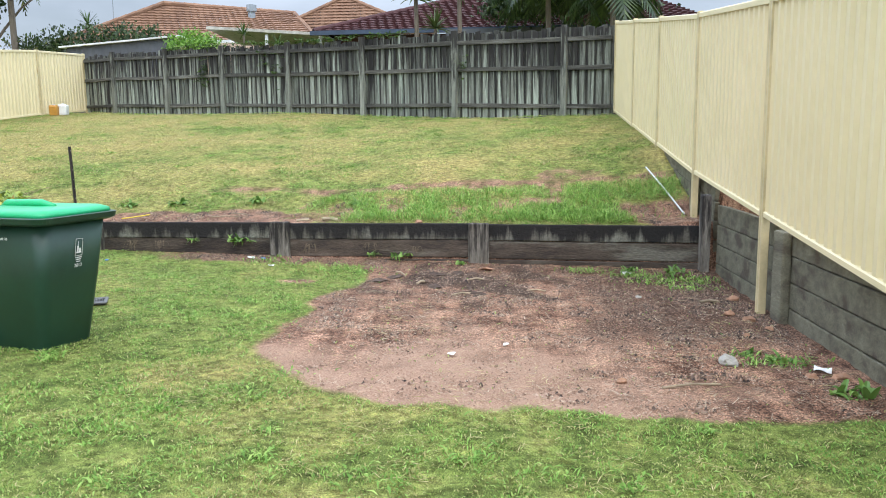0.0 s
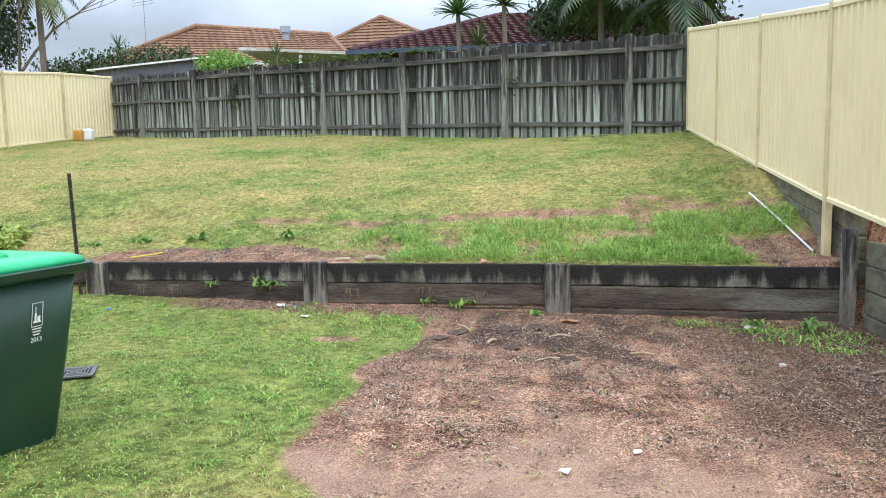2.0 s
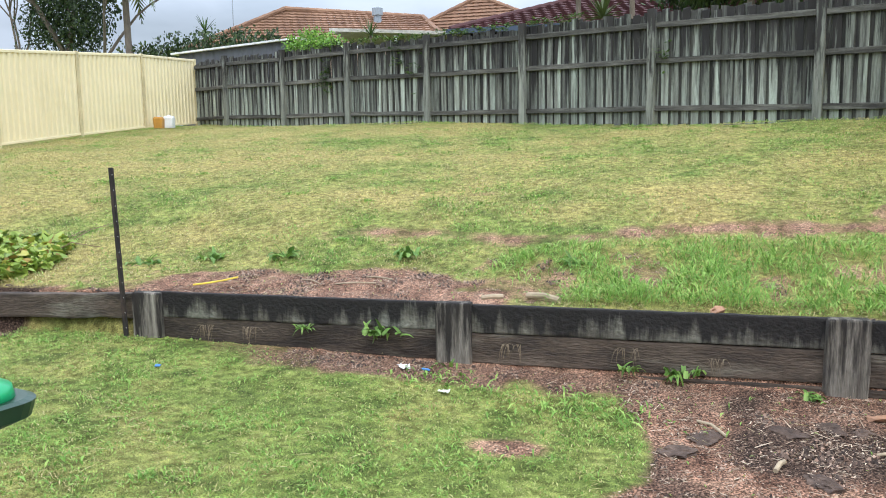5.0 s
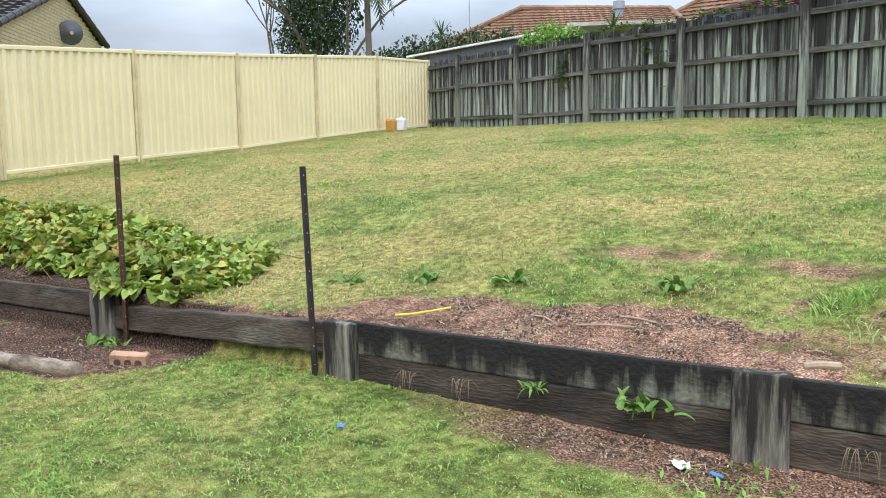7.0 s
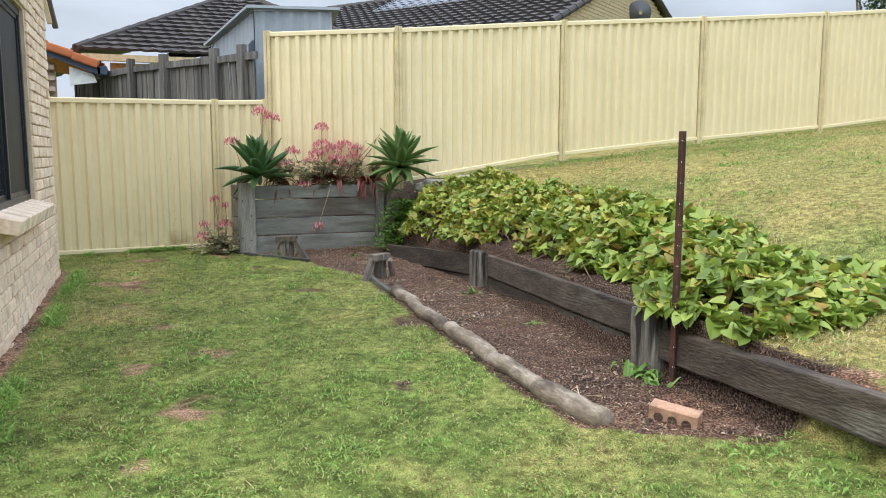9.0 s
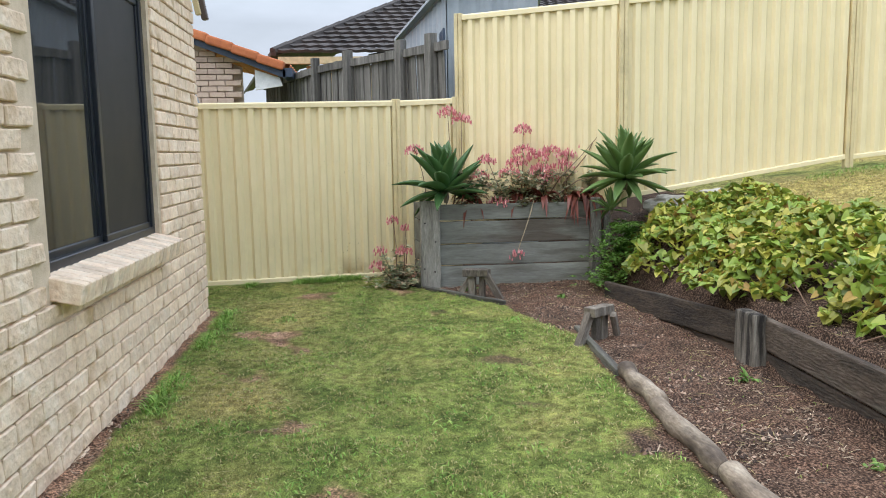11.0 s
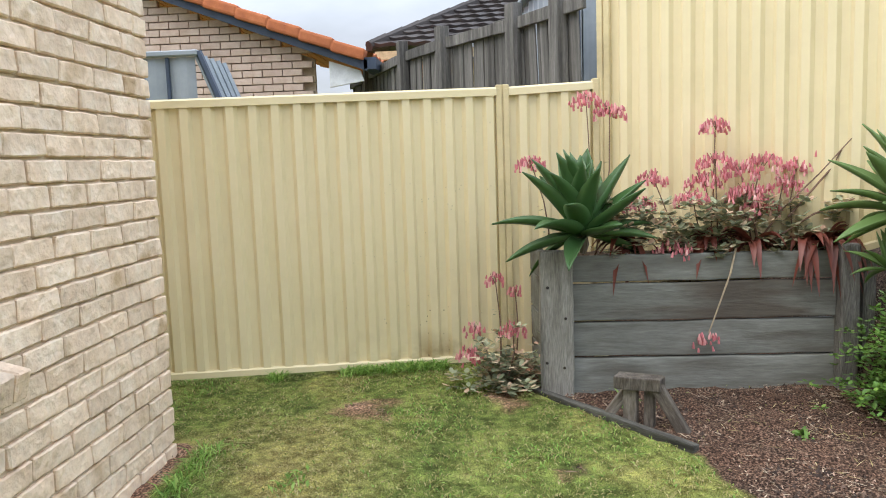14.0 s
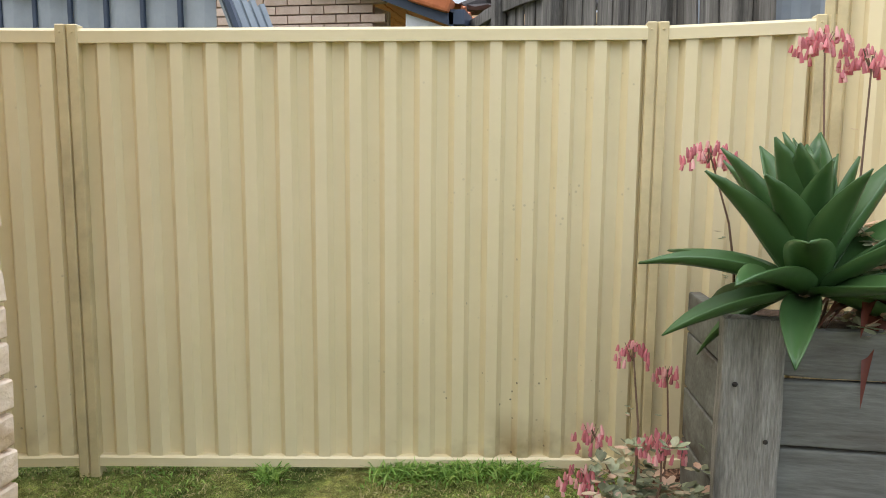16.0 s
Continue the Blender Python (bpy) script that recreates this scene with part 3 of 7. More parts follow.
def steel_fence(name, label, posts, side=1, first=True, legs=None, sheet=None):
    """posts: (x, y, foot z, top z) from one end to the other; side turns the ribbed face."""
    f = thing(name, label, "fence", kind="structure", at=pose(posts[0][0], posts[0][1], posts[0][2]))
    inv = f.matrix_basis.inverted()
    for i, (x, y, z0, z1) in enumerate(posts):
        nx, ny = posts[i + 1][:2] if i + 1 < len(posts) else (2 * x - posts[i - 1][0], 2 * y - posts[i - 1][1])
        if i or first:
            bm = bmesh.new()
            fence_post(bm, (legs[i] if legs else z0 - 0.09), z1 + 0.012)
            part("post", bm, CREAM_POST, f).matrix_local = inv @ along((x, y), (nx, ny))
        if i + 1 < len(posts):
            x2, y2, a0, a1 = posts[i + 1]
            length = math.hypot(x2 - x, y2 - y) - 0.085
            at = inv @ along((x, y), (x2, y2), z0) @ pose(0.0425, 0, 0)
            ribs = max(3, round(length / 0.138))
            bm = sheet_mesh(length, z1 - z0 - 0.06, ribs, a0 - z0, a1 - z1)
            if side < 0:
                for v in bm.verts:
                    v.co.y = -v.co.y
                bmesh.ops.reverse_faces(bm, faces=bm.faces[:])
            part("sheet", bm, sheet or CREAM, f).matrix_local = at @ pose(0, 0.012 * side, 0.03)
            part("top_rail", channel(length, z1 - z0 - 0.03, slope=a1 - z1), CREAM, f).matrix_local = at
            part("bottom_rail", channel(length, 0.02, tall=0.045, slope=a0 - z0), CREAM, f).matrix_local = at
    return f


LEFT = [(-13.59, 7.60, 0.45, 2.87), (-12.80, 9.08, 1.00, 2.89), (-12.71, 11.34, 1.34, 3.09), (-12.67, 13.56, 1.55, 3.27), (-12.63, 15.78, 1.74, 3.47), (-12.60, 17.99, 1.98, 3.69), (-12.57, 20.20, 2.20, 3.91), (-12.51, 22.42, 2.37, 4.04)]
steel_fence("boundary_fence", "tall cream ribbed steel boundary fence climbing the lawn", LEFT, 1)
GATE = [(-12.55, 2.45, 0.19, 1.95), (-13.06, 4.70, 0.22, 1.97), (-13.56, 6.93, 0.19, 2.01), (-13.60, 7.56, 0.24, 2.03)]
steel_fence("side_fence", "low cream ribbed steel fence with weathered brown dirt spots beside the house", GATE, 1, sheet=CREAM_DIRTY)
RIGHT = [(2.10, -0.8, 0.06, 1.82), (2.10, 1.6, 0.28, 2.04), (2.10, 4.0, 0.51, 2.26), (2.10, 6.40, 0.75, 2.49), (2.11, 8.78, 0.99, 2.73), (2.12, 11.0, 1.29, 3.02), (2.13, 13.2, 1.59, 3.32), (2.14, 15.45, 1.90, 3.62)]
steel_fence("driveway_fence", "cream ribbed steel fence standing on a timber retaining wall", RIGHT, 1, legs=[-0.2, -0.1, -0.1, -0.08, 0.45, 1.27, 1.57, 1.88])


# ---- weathered paling fence at the back ----
def paling_mesh(w, h, seed, mat):
    bm = bmesh.new()
    box(bm, w, 0.016, h, pose(0, 0, h / 2), 0.002)
    rnd = random.Random(seed)
    lean = rnd.uniform(-0.008, 0.008)
    for v in bm.verts:
        v.co.x += lean * v.co.z / h
        if v.co.z > h * 0.5:
            v.co.z += rnd.uniform(-0.012, 0.012)
        v.co.y += 0.006 * math.sin(seed + v.co.z * 2)
    me = bpy.data.meshes.new("paling")
    bm.to_mesh(me)
    bm.free()
    me.materials.append(mat)
    return me


BACK = [(-12.45, 22.36, 2.33, 3.99), (-11.26, 21.83, 2.33, 4.0), (-9.27, 20.89, 2.25, 3.93), (-7.34, 19.98, 2.21, 3.88), (-5.32, 19.03, 2.12, 3.80), (-3.29, 18.07, 2.05, 3.76), (-1.07, 17.01, 1.98, 3.70), (1.20, 15.94, 1.88, 3.62), (2.10, 15.51, 1.85, 3.58)]


def paling_fence():
    f = thing("paling_fence", "weathered grey-black hardwood paling fence with mossy stains and three rails", "fence", kind="structure", at=pose(*BACK[0][:3]))
    inv = f.matrix_basis.inverted()
    rnd = random.Random(4)
    kinds = [paling_mesh(0.118, 1.0, k, PALING) for k in range(6)]
    # set-back boards; the shade of the gaps is in their dark colour
    behind = [paling_mesh(0.118, 1.0, 10 + k, PALING_SHADED) for k in range(4)]
    for i, (x, y, z0, z1) in enumerate(BACK):
        q = BACK[i + 1] if i + 1 < len(BACK) else None
        if 0 < i < len(BACK) - 1:
            part("post", rough_block(0.125, 0.10, z1 - z0 + 0.12, 0.008, 0.008, 6, i), PALING_POST, f).matrix_local = inv @ along((x, y), BACK[i + 1] if q else (x + 1, y), (z0 + z1) / 2 - 0.05) @ pose(0, -0.06, 0)
        if q is None:
            continue
        length = math.hypot(q[0] - x, q[1] - y)
        at = inv @ along((x, y), q, z0)
        tilt = math.degrees(math.atan2(q[2] - z0, length))
        for h in (0.16, 0.92, 1.48):
            part("rail", rough_block(length - 0.03, 0.045, 0.085, 0.006, 0.008, 8, i * 3 + h), RAILWOOD, f).matrix_local = at @ pose(length / 2, -0.03, h + (q[2] - z0) / 2, 0, -tilt, 0)
        n = int(length / 0.082)
        for k in range(n):
            s = (k + 0.5) * length / n
            m = at @ pose(s + rnd.uniform(-0.006, 0.006), 0.004 + 0.028 * (k % 2), -0.10 + (q[2] - z0) * s / length + rnd.uniform(-0.03, 0.02), rnd.uniform(-0.5, 0.5), rnd.uniform(-0.6, 0.6), 0)
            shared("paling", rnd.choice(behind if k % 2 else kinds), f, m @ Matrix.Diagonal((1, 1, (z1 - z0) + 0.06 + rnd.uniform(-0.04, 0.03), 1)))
    return f


paling_fence()


# ---- timber retaining walls ----
def sleeper(parent, p, q, z, h, seed, d=0.05, mat=None, dip=0.0, end=0.01, back=0.055, amp=0.006, label=""):
    """One sleeper lying from p to q, its foot at z, a little proud or set back."""
    length = math.hypot(q[0] - p[0], q[1] - p[1])
    m = along(p, q, z + h / 2) @ pose(length / 2, back, dip / 2, 0, -math.degrees(math.atan2(dip, length)), 0)
    ob = part("sleeper", rough_block(length - end, d, h - 0.008, 0.012, amp, 14, seed), mat or SLEEPER, parent, label)
    ob.matrix_local = parent.matrix_basis.inverted() @ m
    return ob


def wall_post(parent, x, y, z0, z1, seed, w=0.23, d=0.09, mat=None, turn=0.0):
    ob = part("post", rough_block(w, d, z1 - z0, 0.016, 0.007, 7, seed), mat or SLEEPER_POST, parent)
    ob.matrix_local = parent.matrix_basis.inverted() @ pose(x, y, (z0 + z1) / 2, 0, 0, turn)
    return ob


def front_wall():
    w = thing("retaining_wall", "low dark timber sleeper retaining wall stained black, with short posts", "retaining wall", kind="structure", at=pose(-4.87, 8.66, 0))
    posts = [2.15, -0.30, -2.59, -4.87]
    for i in range(3):
        a, b = posts[i + 1], posts[i]
        p, q = (a, wall_y(a)), (b, wall_y(b))
        sleeper(w, p, q, -0.10, 0.17, i + 0.1)
        sleeper(w, p, q, 0.07 + 0.012 * i, 0.205, i + 0.5, back=0.058)
        sleeper(w, p, q, 0.275 + 0.008 * i, 0.19, i + 0.8, back=0.052, mat=SLEEPER_STAINED)
    for i, x in enumerate(posts[1:]):
        wall_post(w, x, wall_y(x) + 0.025, -0.12, 0.475 + 0.01 * (i == 1), 11 + i)
    wall_post(w, 2.09, 8.20, -0.2, 0.80, 19, w=0.10, d=0.12)
    # the old half-round rail and its slipped lower board towards the star posts
    sleeper(w, (-7.05, 8.80), (-4.99, 8.69), 0.20, 0.19, 31, d=0.11, back=0.04, amp=0.014, dip=0.07, label="cracked old half-round hardwood sleeper")
    sleeper(w, (-6.55, 8.80), (-4.99, 8.70), 0.14, 0.16, 32, back=0.07, dip=-0.10)
    wall_post(w, -7.16, 8.80, 0.0, 0.47, 33, w=0.24)
    for k, (p, q, z) in enumerate([((-9.88, 8.94), (-7.26, 8.80), 0.25), ((-9.88, 8.95), (-7.26, 8.82), 0.045), ((-12.1, 8.66), (-10.0, 8.95), 0.11), ((-12.1, 8.69), (-10.0, 8.97), -0.09)]):
        sleeper(w, p, q, z, 0.20, 41 + k, back=0.05, dip=0.11 if k > 1 else 0.01)
    wall_post(w, -9.93, 8.93, 0.0, 0.47, 51, w=0.24)
    return w


front_wall()


def side_wall():
    w = thing("driveway_wall", "greenish timber sleeper retaining wall under the steel fence", "retaining wall", kind="structure", at=pose(2.2, 8.2, 0))
    runs = [(8.14, 6.1, -0.12, 4), (6.1, 3.7, -0.14, 4), (3.7, 1.3, -0.14, 3), (1.3, -1.1, -0.14, 2)]
    for i, (a, b, z, n) in enumerate(runs):
        for k in range(n):
            sleeper(w, (2.22, a), (2.22, b), z + 0.205 * k, 0.205, 60 + i * 5 + k, mat=SLEEPER_GREEN, back=0.0)
    for k in range(4):
        sleeper(w, (2.22, 11.0), (2.22, 8.24), 1.075 - 0.205 * k, 0.205, 80 + k, mat=SLEEPER_GREEN, back=0.0, dip=-0.36)
        sleeper(w, (2.22, 14.6), (2.22, 11.02), 1.565 - 0.205 * k, 0.205, 86 + k, mat=SLEEPER_GREEN, back=0.0, dip=-0.49)
    wall_post(w, 2.155, 6.12, -0.15, 0.66, 90, w=0.075, d=0.2, mat=SLEEPER_GREEN)
    wall_post(w, 2.155, 3.7, -0.15, 0.40, 91, w=0.075, d=0.2, mat=SLEEPER_GREEN)
    wall_post(w, 2.155, 8.95, 0.3, 0.93, 92, w=0.075, d=0.18, mat=SLEEPER_GREEN)
    return w


side_wall()


# ---- the house ----
HOUSE_Y, HOUSE_X0, HOUSE_X1, EAVE = 5.27, -11.99, -6.6, 3.35
WIN = (-10.68, -8.92, 0.97, 2.50)
COURSE, LONG = 0.092, 0.252


def brick_mesh(w, h, d, seed, name="brick"):
    """A tumbled brick whose face is dented and whose corners are knocked off."""
    bm = bmesh.new()
    box(bm, w, d, h, None, 0.006)
    bmesh.ops.subdivide_edges(bm, edges=[e for e in bm.edges if abs(e.verts[0].co.x - e.verts[1].co.x) > w * 0.6], cuts=4, use_grid_fill=True)
    for v in bm.verts:
        n = noise.noise_vector(v.co * 14 + Vector((seed * 5.0, seed, 3.0)))
        v.co += Vector((0.006 * n.x, 0.008 * n.y, 0.006 * n.z))
    me = bpy.data.meshes.new(name)
    bm.to_mesh(me)
    bm.free()
    me.materials.append(BRICK)
    return me


def house():
    h = thing("house", "cream tumbled-brick house with a dark sliding window and brick sill", "house", kind="structure", at=pose(HOUSE_X0, HOUSE_Y, 0))
    inv = h.matrix_basis.inverted()
    # mortar core with the window opening through it
    bm = bmesh.new()
    y0, y1 = HOUSE_Y - 0.11, HOUSE_Y - 0.018
    for a, b, c, e in [(HOUSE_X0 + 0.012, WIN[0], 0.0, EAVE), (WIN[1], HOUSE_X1, 0.0, EAVE), (WIN[0], WIN[1], 0.0, WIN[2] - 0.08), (WIN[0], WIN[1], WIN[3], EAVE)]:
        box(bm, b - a, y1 - y0, e - c, pose((a + b) / 2, (y0 + y1) / 2, (c + e) / 2))
    box(bm, 0.098, 7.0, EAVE, pose(HOUSE_X0 + 0.061, y0 - 3.5, EAVE / 2))
    box(bm, 0.098, 7.0, EAVE, pose(HOUSE_X1 - 0.061, y0 - 3.5, EAVE / 2))
    box(bm, HOUSE_X1 - HOUSE_X0 - 0.1, 0.1, EAVE, pose((HOUSE_X0 + HOUSE_X1) / 2, y0 - 7.05, EAVE / 2))
    part("wall", bm, MORTAR, h).matrix_local = inv
    # sill of sloping bricks on edge
    for k in range(22):
        x = WIN[0] - 0.03 + (k + 0.5) * (WIN[1] - WIN[0] + 0.06) / 22
        shared("sill_brick", SILL[k % 3], h, inv @ pose(x, HOUSE_Y + 0.005, WIN[2] - 0.055, -14, 0, random.uniform(-1.5, 1.5)))
    # window: frame, two sashes, glass
    win = part("window", frame_bars(WIN[1] - WIN[0], WIN[3] - WIN[2], 0.055, 0.08), ALU_DARK, h, "dark aluminium sliding window")
    win.matrix_local = inv @ pose((WIN[0] + WIN[1]) / 2, HOUSE_Y - 0.085, (WIN[2] + WIN[3]) / 2)
    half = (WIN[1] - WIN[0]) / 2
    for s in (-1, 1):
        sash = part("sash", frame_bars(half - 0.02, WIN[3] - WIN[2] - 0.09, 0.045, 0.03), ALU_DARK, win)
        sash.matrix_local = pose(s * (half / 2 - 0.02), -0.012 * s, 0)
        bm = bmesh.new()
        box(bm, half - 0.1, 0.005, WIN[3] - WIN[2] - 0.17)
        part("pane", bm, GLASS if s > 0 else SCREEN, win, "dark insect screen" if s < 0 else "reflective glass pane").matrix_local = pose(s * (half / 2 - 0.02), -0.012 * s, 0)
    bm = bmesh.new()
    box(bm, half - 0.1, 0.02, 0.03)
    part("transom", bm, ALU_DARK, win).matrix_local = pose(-half / 2, 0.004, 0.30)
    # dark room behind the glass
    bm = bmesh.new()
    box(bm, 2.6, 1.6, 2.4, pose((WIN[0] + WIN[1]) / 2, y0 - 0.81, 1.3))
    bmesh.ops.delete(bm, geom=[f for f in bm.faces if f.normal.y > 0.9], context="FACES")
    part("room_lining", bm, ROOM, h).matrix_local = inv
    # eave, fascia, gutter and a sheet of dark roof
    bm = bmesh.new()
    box(bm, HOUSE_X1 - HOUSE_X0 + 0.3, 0.12, 0.14, pose((HOUSE_X1 + HOUSE_X0) / 2, HOUSE_Y + 0.02, EAVE + 0.06), 0.02, 2)
    part("gutter", bm, GUTTER, h).matrix_local = inv
    bm = bmesh.new()
    box(bm, 0.06, 0.05, 0.85, pose(HOUSE_X0 - 0.06, HOUSE_Y + 0.01, 2.98, 10, 0, 0), 0.008)
    part("barge_end", bm, GUTTER, h, "brown barge end at the wall corner").matrix_local = inv
    bm = bmesh.new()
    box(bm, 0.05, 0.045, 0.8, pose(HOUSE_X0 - 0.03, HOUSE_Y - 0.03, 2.99, 10, 0, 0), 0.006)
    part("barge_lining", bm, CREAM_POST, h, "cream lining behind the barge end").matrix_local = inv
    bm = bmesh.new()
    vs = [bm.verts.new(v) for v in [(HOUSE_X0 - 0.1, HOUSE_Y + 0.06, EAVE + 0.15), (HOUSE_X1 + 0.2, HOUSE_Y + 0.06, EAVE + 0.15), (HOUSE_X1 - 1.5, HOUSE_Y - 3.5, EAVE + 1.75), (HOUSE_X0 + 1.9, HOUSE_Y - 3.5, EAVE + 1.75), (HOUSE_X0 - 0.35, HOUSE_Y - 7.4, EAVE + 0.13), (HOUSE_X1 + 0.4, HOUSE_Y - 7.4, EAVE + 0.13)]]
    for f in ((0, 1, 2, 3), (0, 3, 4), (4, 3, 2, 5), (5, 2, 1)):
        bm.faces.new([vs[i] for i in f])
    thicken(bm, 0.05)
    part("roof", bm, TILE_DARK, h).matrix_local = inv
    return h


def frame_bars(w, h, bar, deep):
    bm = bmesh.new()
    for s in (-1, 1):
        box(bm, w, deep, bar, pose(0, 0, s * (h - bar) / 2), 0.004)
        box(bm, bar, deep, h - 2 * bar, pose(s * (w - bar) / 2, 0, 0), 0.004)
    return bm


def glass_material():
    m = bpy.data.materials.new("window_glass")
    m.use_nodes = True
    p = m.node_tree.nodes["Principled BSDF"]
    p.inputs["Base Color"].default_value = (0.03, 0.035, 0.04, 1)
    p.inputs["Roughness"].default_value = 0.03
    p.inputs["IOR"].default_value = 1.52
    p.inputs["Transmission Weight"].default_value = 0.35
    return m


GLASS = glass_material()
SCREEN = material("insect_screen", (0.013, 0.013, 0.014), scale=4, fine=300, rough=0.6, bump=0.1, vary=0.05)
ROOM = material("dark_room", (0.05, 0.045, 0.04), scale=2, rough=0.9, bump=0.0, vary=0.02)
GUTTER = material("brown_gutter", (0.07, 0.05, 0.04), scale=4, rough=0.5, bump=0.05, vary=0.05)
SILL = [brick_mesh(0.074, 0.10, 0.23, 70 + k, "sill_brick") for k in range(3)]
HOUSE = house()


# ---- wheelie bin ----
def rounded_ring(bm, w, d, r, z, n=5):
    ring = []
    for cx, cy, a0 in ((1, 1, 0), (-1, 1, 90), (-1, -1, 180), (1, -1, 270)):
        for k in range(n + 1):
            a = radians(a0 + 90 * k / n)
            ring.append(bm.verts.new((cx * (w / 2 - r) + r * math.cos(a), cy * (d / 2 - r) + r * math.sin(a), z)))
    return ring


def loft(bm, rings, cap=(True, True)):
    for a, b in zip(rings, rings[1:]):
        for k in range(len(a)):
            bm.faces.new((a[k], a[(k + 1) % len(a)], b[(k + 1) % len(a)], b[k]))
    if cap[0]:
        bm.faces.new(rings[0][::-1])
    if cap[1]:
        bm.faces.new(rings[-1])


def wheelie_bin():
    b = thing("wheelie_bin", "dark green plastic wheelie bin with bright green lid on the lawn", "bin", at=pose(-3.20, 4.93, 0.0, 0, 0, -14))

    def lean_front(bm):
        """The front wall leans out towards the rim, more than the back."""
        for v in bm.verts:
            if v.co.x > 0:
                v.co.x += 0.10 * (v.co.z / 0.9) * (v.co.x / 0.3)
        return bm

    bm = bmesh.new()
    loft(bm, [rounded_ring(bm, 0.44, 0.42, 0.06, 0.005), rounded_ring(bm, 0.46, 0.44, 0.07, 0.035), rounded_ring(bm, 0.54, 0.52, 0.075, 0.5), rounded_ring(bm, 0.58, 0.58, 0.08, 0.90)])
    part("body", lean_front(bm), BIN_GREEN, b, smooth=True)
    bm = bmesh.new()
    loft(bm, [rounded_ring(bm, 0.60, 0.62, 0.06, 0.885), rounded_ring(bm, 0.64, 0.68, 0.06, 0.90), rounded_ring(bm, 0.65, 0.69, 0.06, 0.935), rounded_ring(bm, 0.63, 0.67, 0.06, 0.94)])
    part("rim", lean_front(bm), BIN_GREEN, b)
    lid_bm = bmesh.new()
    loft(lid_bm, [rounded_ring(lid_bm, 0.61, 0.64, 0.06, 0.935), rounded_ring(lid_bm, 0.60, 0.63, 0.06, 0.965), rounded_ring(lid_bm, 0.53, 0.55, 0.06, 0.985), rounded_ring(lid_bm, 0.40, 0.42, 0.06, 0.99)])
    lid = part("lid", lean_front(lid_bm), LID_GREEN, b, "bright green plastic lid", smooth=True)
    bm = bmesh.new()
    tube(bm, [(-0.24, 0.0, 0.985), (-0.2, 0.0, 1.0), (0.1, 0.0, 1.005), (0.2, 0, 0.985)], [0.02, 0.03, 0.03, 0.02], 8)
    part("lid_grip", bm, LID_GREEN, lid, smooth=True)
    bm = bmesh.new()
    tube(bm, [(-0.36, -0.24, 0.93), (-0.36, 0.24, 0.93)], [0.016, 0.016], 8)
    part("handle", bm, BIN_GREEN, b)
    for s in (-1, 1):
        bm = bmesh.new()
        tube(bm, [(-0.27, s * 0.25 - 0.025, 0.1), (-0.27, s * 0.25 + 0.025, 0.1)], [0.1, 0.1], 24)
        wheel = part("wheel", bm, RUBBER, b, "black rubber wheel")
        bm = bmesh.new()
        tube(bm, [(-0.27, s * 0.25 - 0.03, 0.1), (-0.27, s * 0.25 + 0.03, 0.1)], [0.045, 0.045], 16)
        part("hub", bm, BIN_GREEN, wheel)
    bm = bmesh.new()
    tube(bm, [(-0.27, -0.24, 0.1), (-0.27, 0.24, 0.1)], [0.012, 0.012], 8)
    part("axle", bm, BLACKSTEEL, b)
    # stencilled badge on the front, a serial number and a small plate by the rim
    tilt = 9.5

    def mark(name, text, size, m, label):
        cu = bpy.data.curves.new(name, "FONT")
        cu.body, cu.size, cu.align_x, cu.align_y, cu.extrude = text, size, "CENTER", "CENTER", 0.0006
        tmp = bpy.data.objects.new(name, cu)
        scene.collection.objects.link(tmp)
        me = bpy.data.meshes.new_from_object(tmp.evaluated_get(bpy.context.evaluated_depsgraph_get()))
        bpy.data.objects.remove(tmp)
        me.materials.append(WHITE)
        ob = new(name, me)
        ob.parent = b
        ob.matrix_local = m
        return tagged(ob, label)

    face = pose(0.362, 0.02, 0.70, 90, 0, 90) @ pose(0, 0, -0.004, tilt) @ Matrix.Scale(0.78, 4)
    bm = bmesh.new()
    for s in (-1, 1):
        box(bm, 0.004, 0.15, 0.0012, pose(s * 0.038, 0.02, 0))
        box(bm, 0.08, 0.004, 0.0012, pose(0, 0.02 + s * 0.074, 0))
    box(bm, 0.055, 0.012, 0.0012, pose(0, -0.025, 0))
    box(bm, 0.014, 0.05, 0.0012, pose(-0.012, 0.006, 0))
    box(bm, 0.004, 0.04, 0.0012, pose(-0.012, 0.05, 0))
    box(bm, 0.02, 0.03, 0.0012, pose(0.012, -0.004, 0))
    for k in range(3):
        box(bm, 0.07 - 0.012 * k, 0.008, 0.0012, pose(0, -0.07 - 0.018 * k, 0))
    part("badge", bm, WHITE, b, "white stencilled badge").matrix_local = face
    mark("year", "2013", 0.042, face @ pose(0, -0.14, 0), "white stencilled year")
    mark("serial", "0585818", 0.035, pose(0.02, -0.283, 0.80, 90, 0, 0) @ pose(0, 0, 0.0, -4), "white stencilled serial number")
    bm = bmesh.new()
    box(bm, 0.08, 0.002, 0.012, pose(0.02, -0.284, 0.84))
    part("plate", bm, STONE, b, "faded maker's strip")
    return b


wheelie_bin()


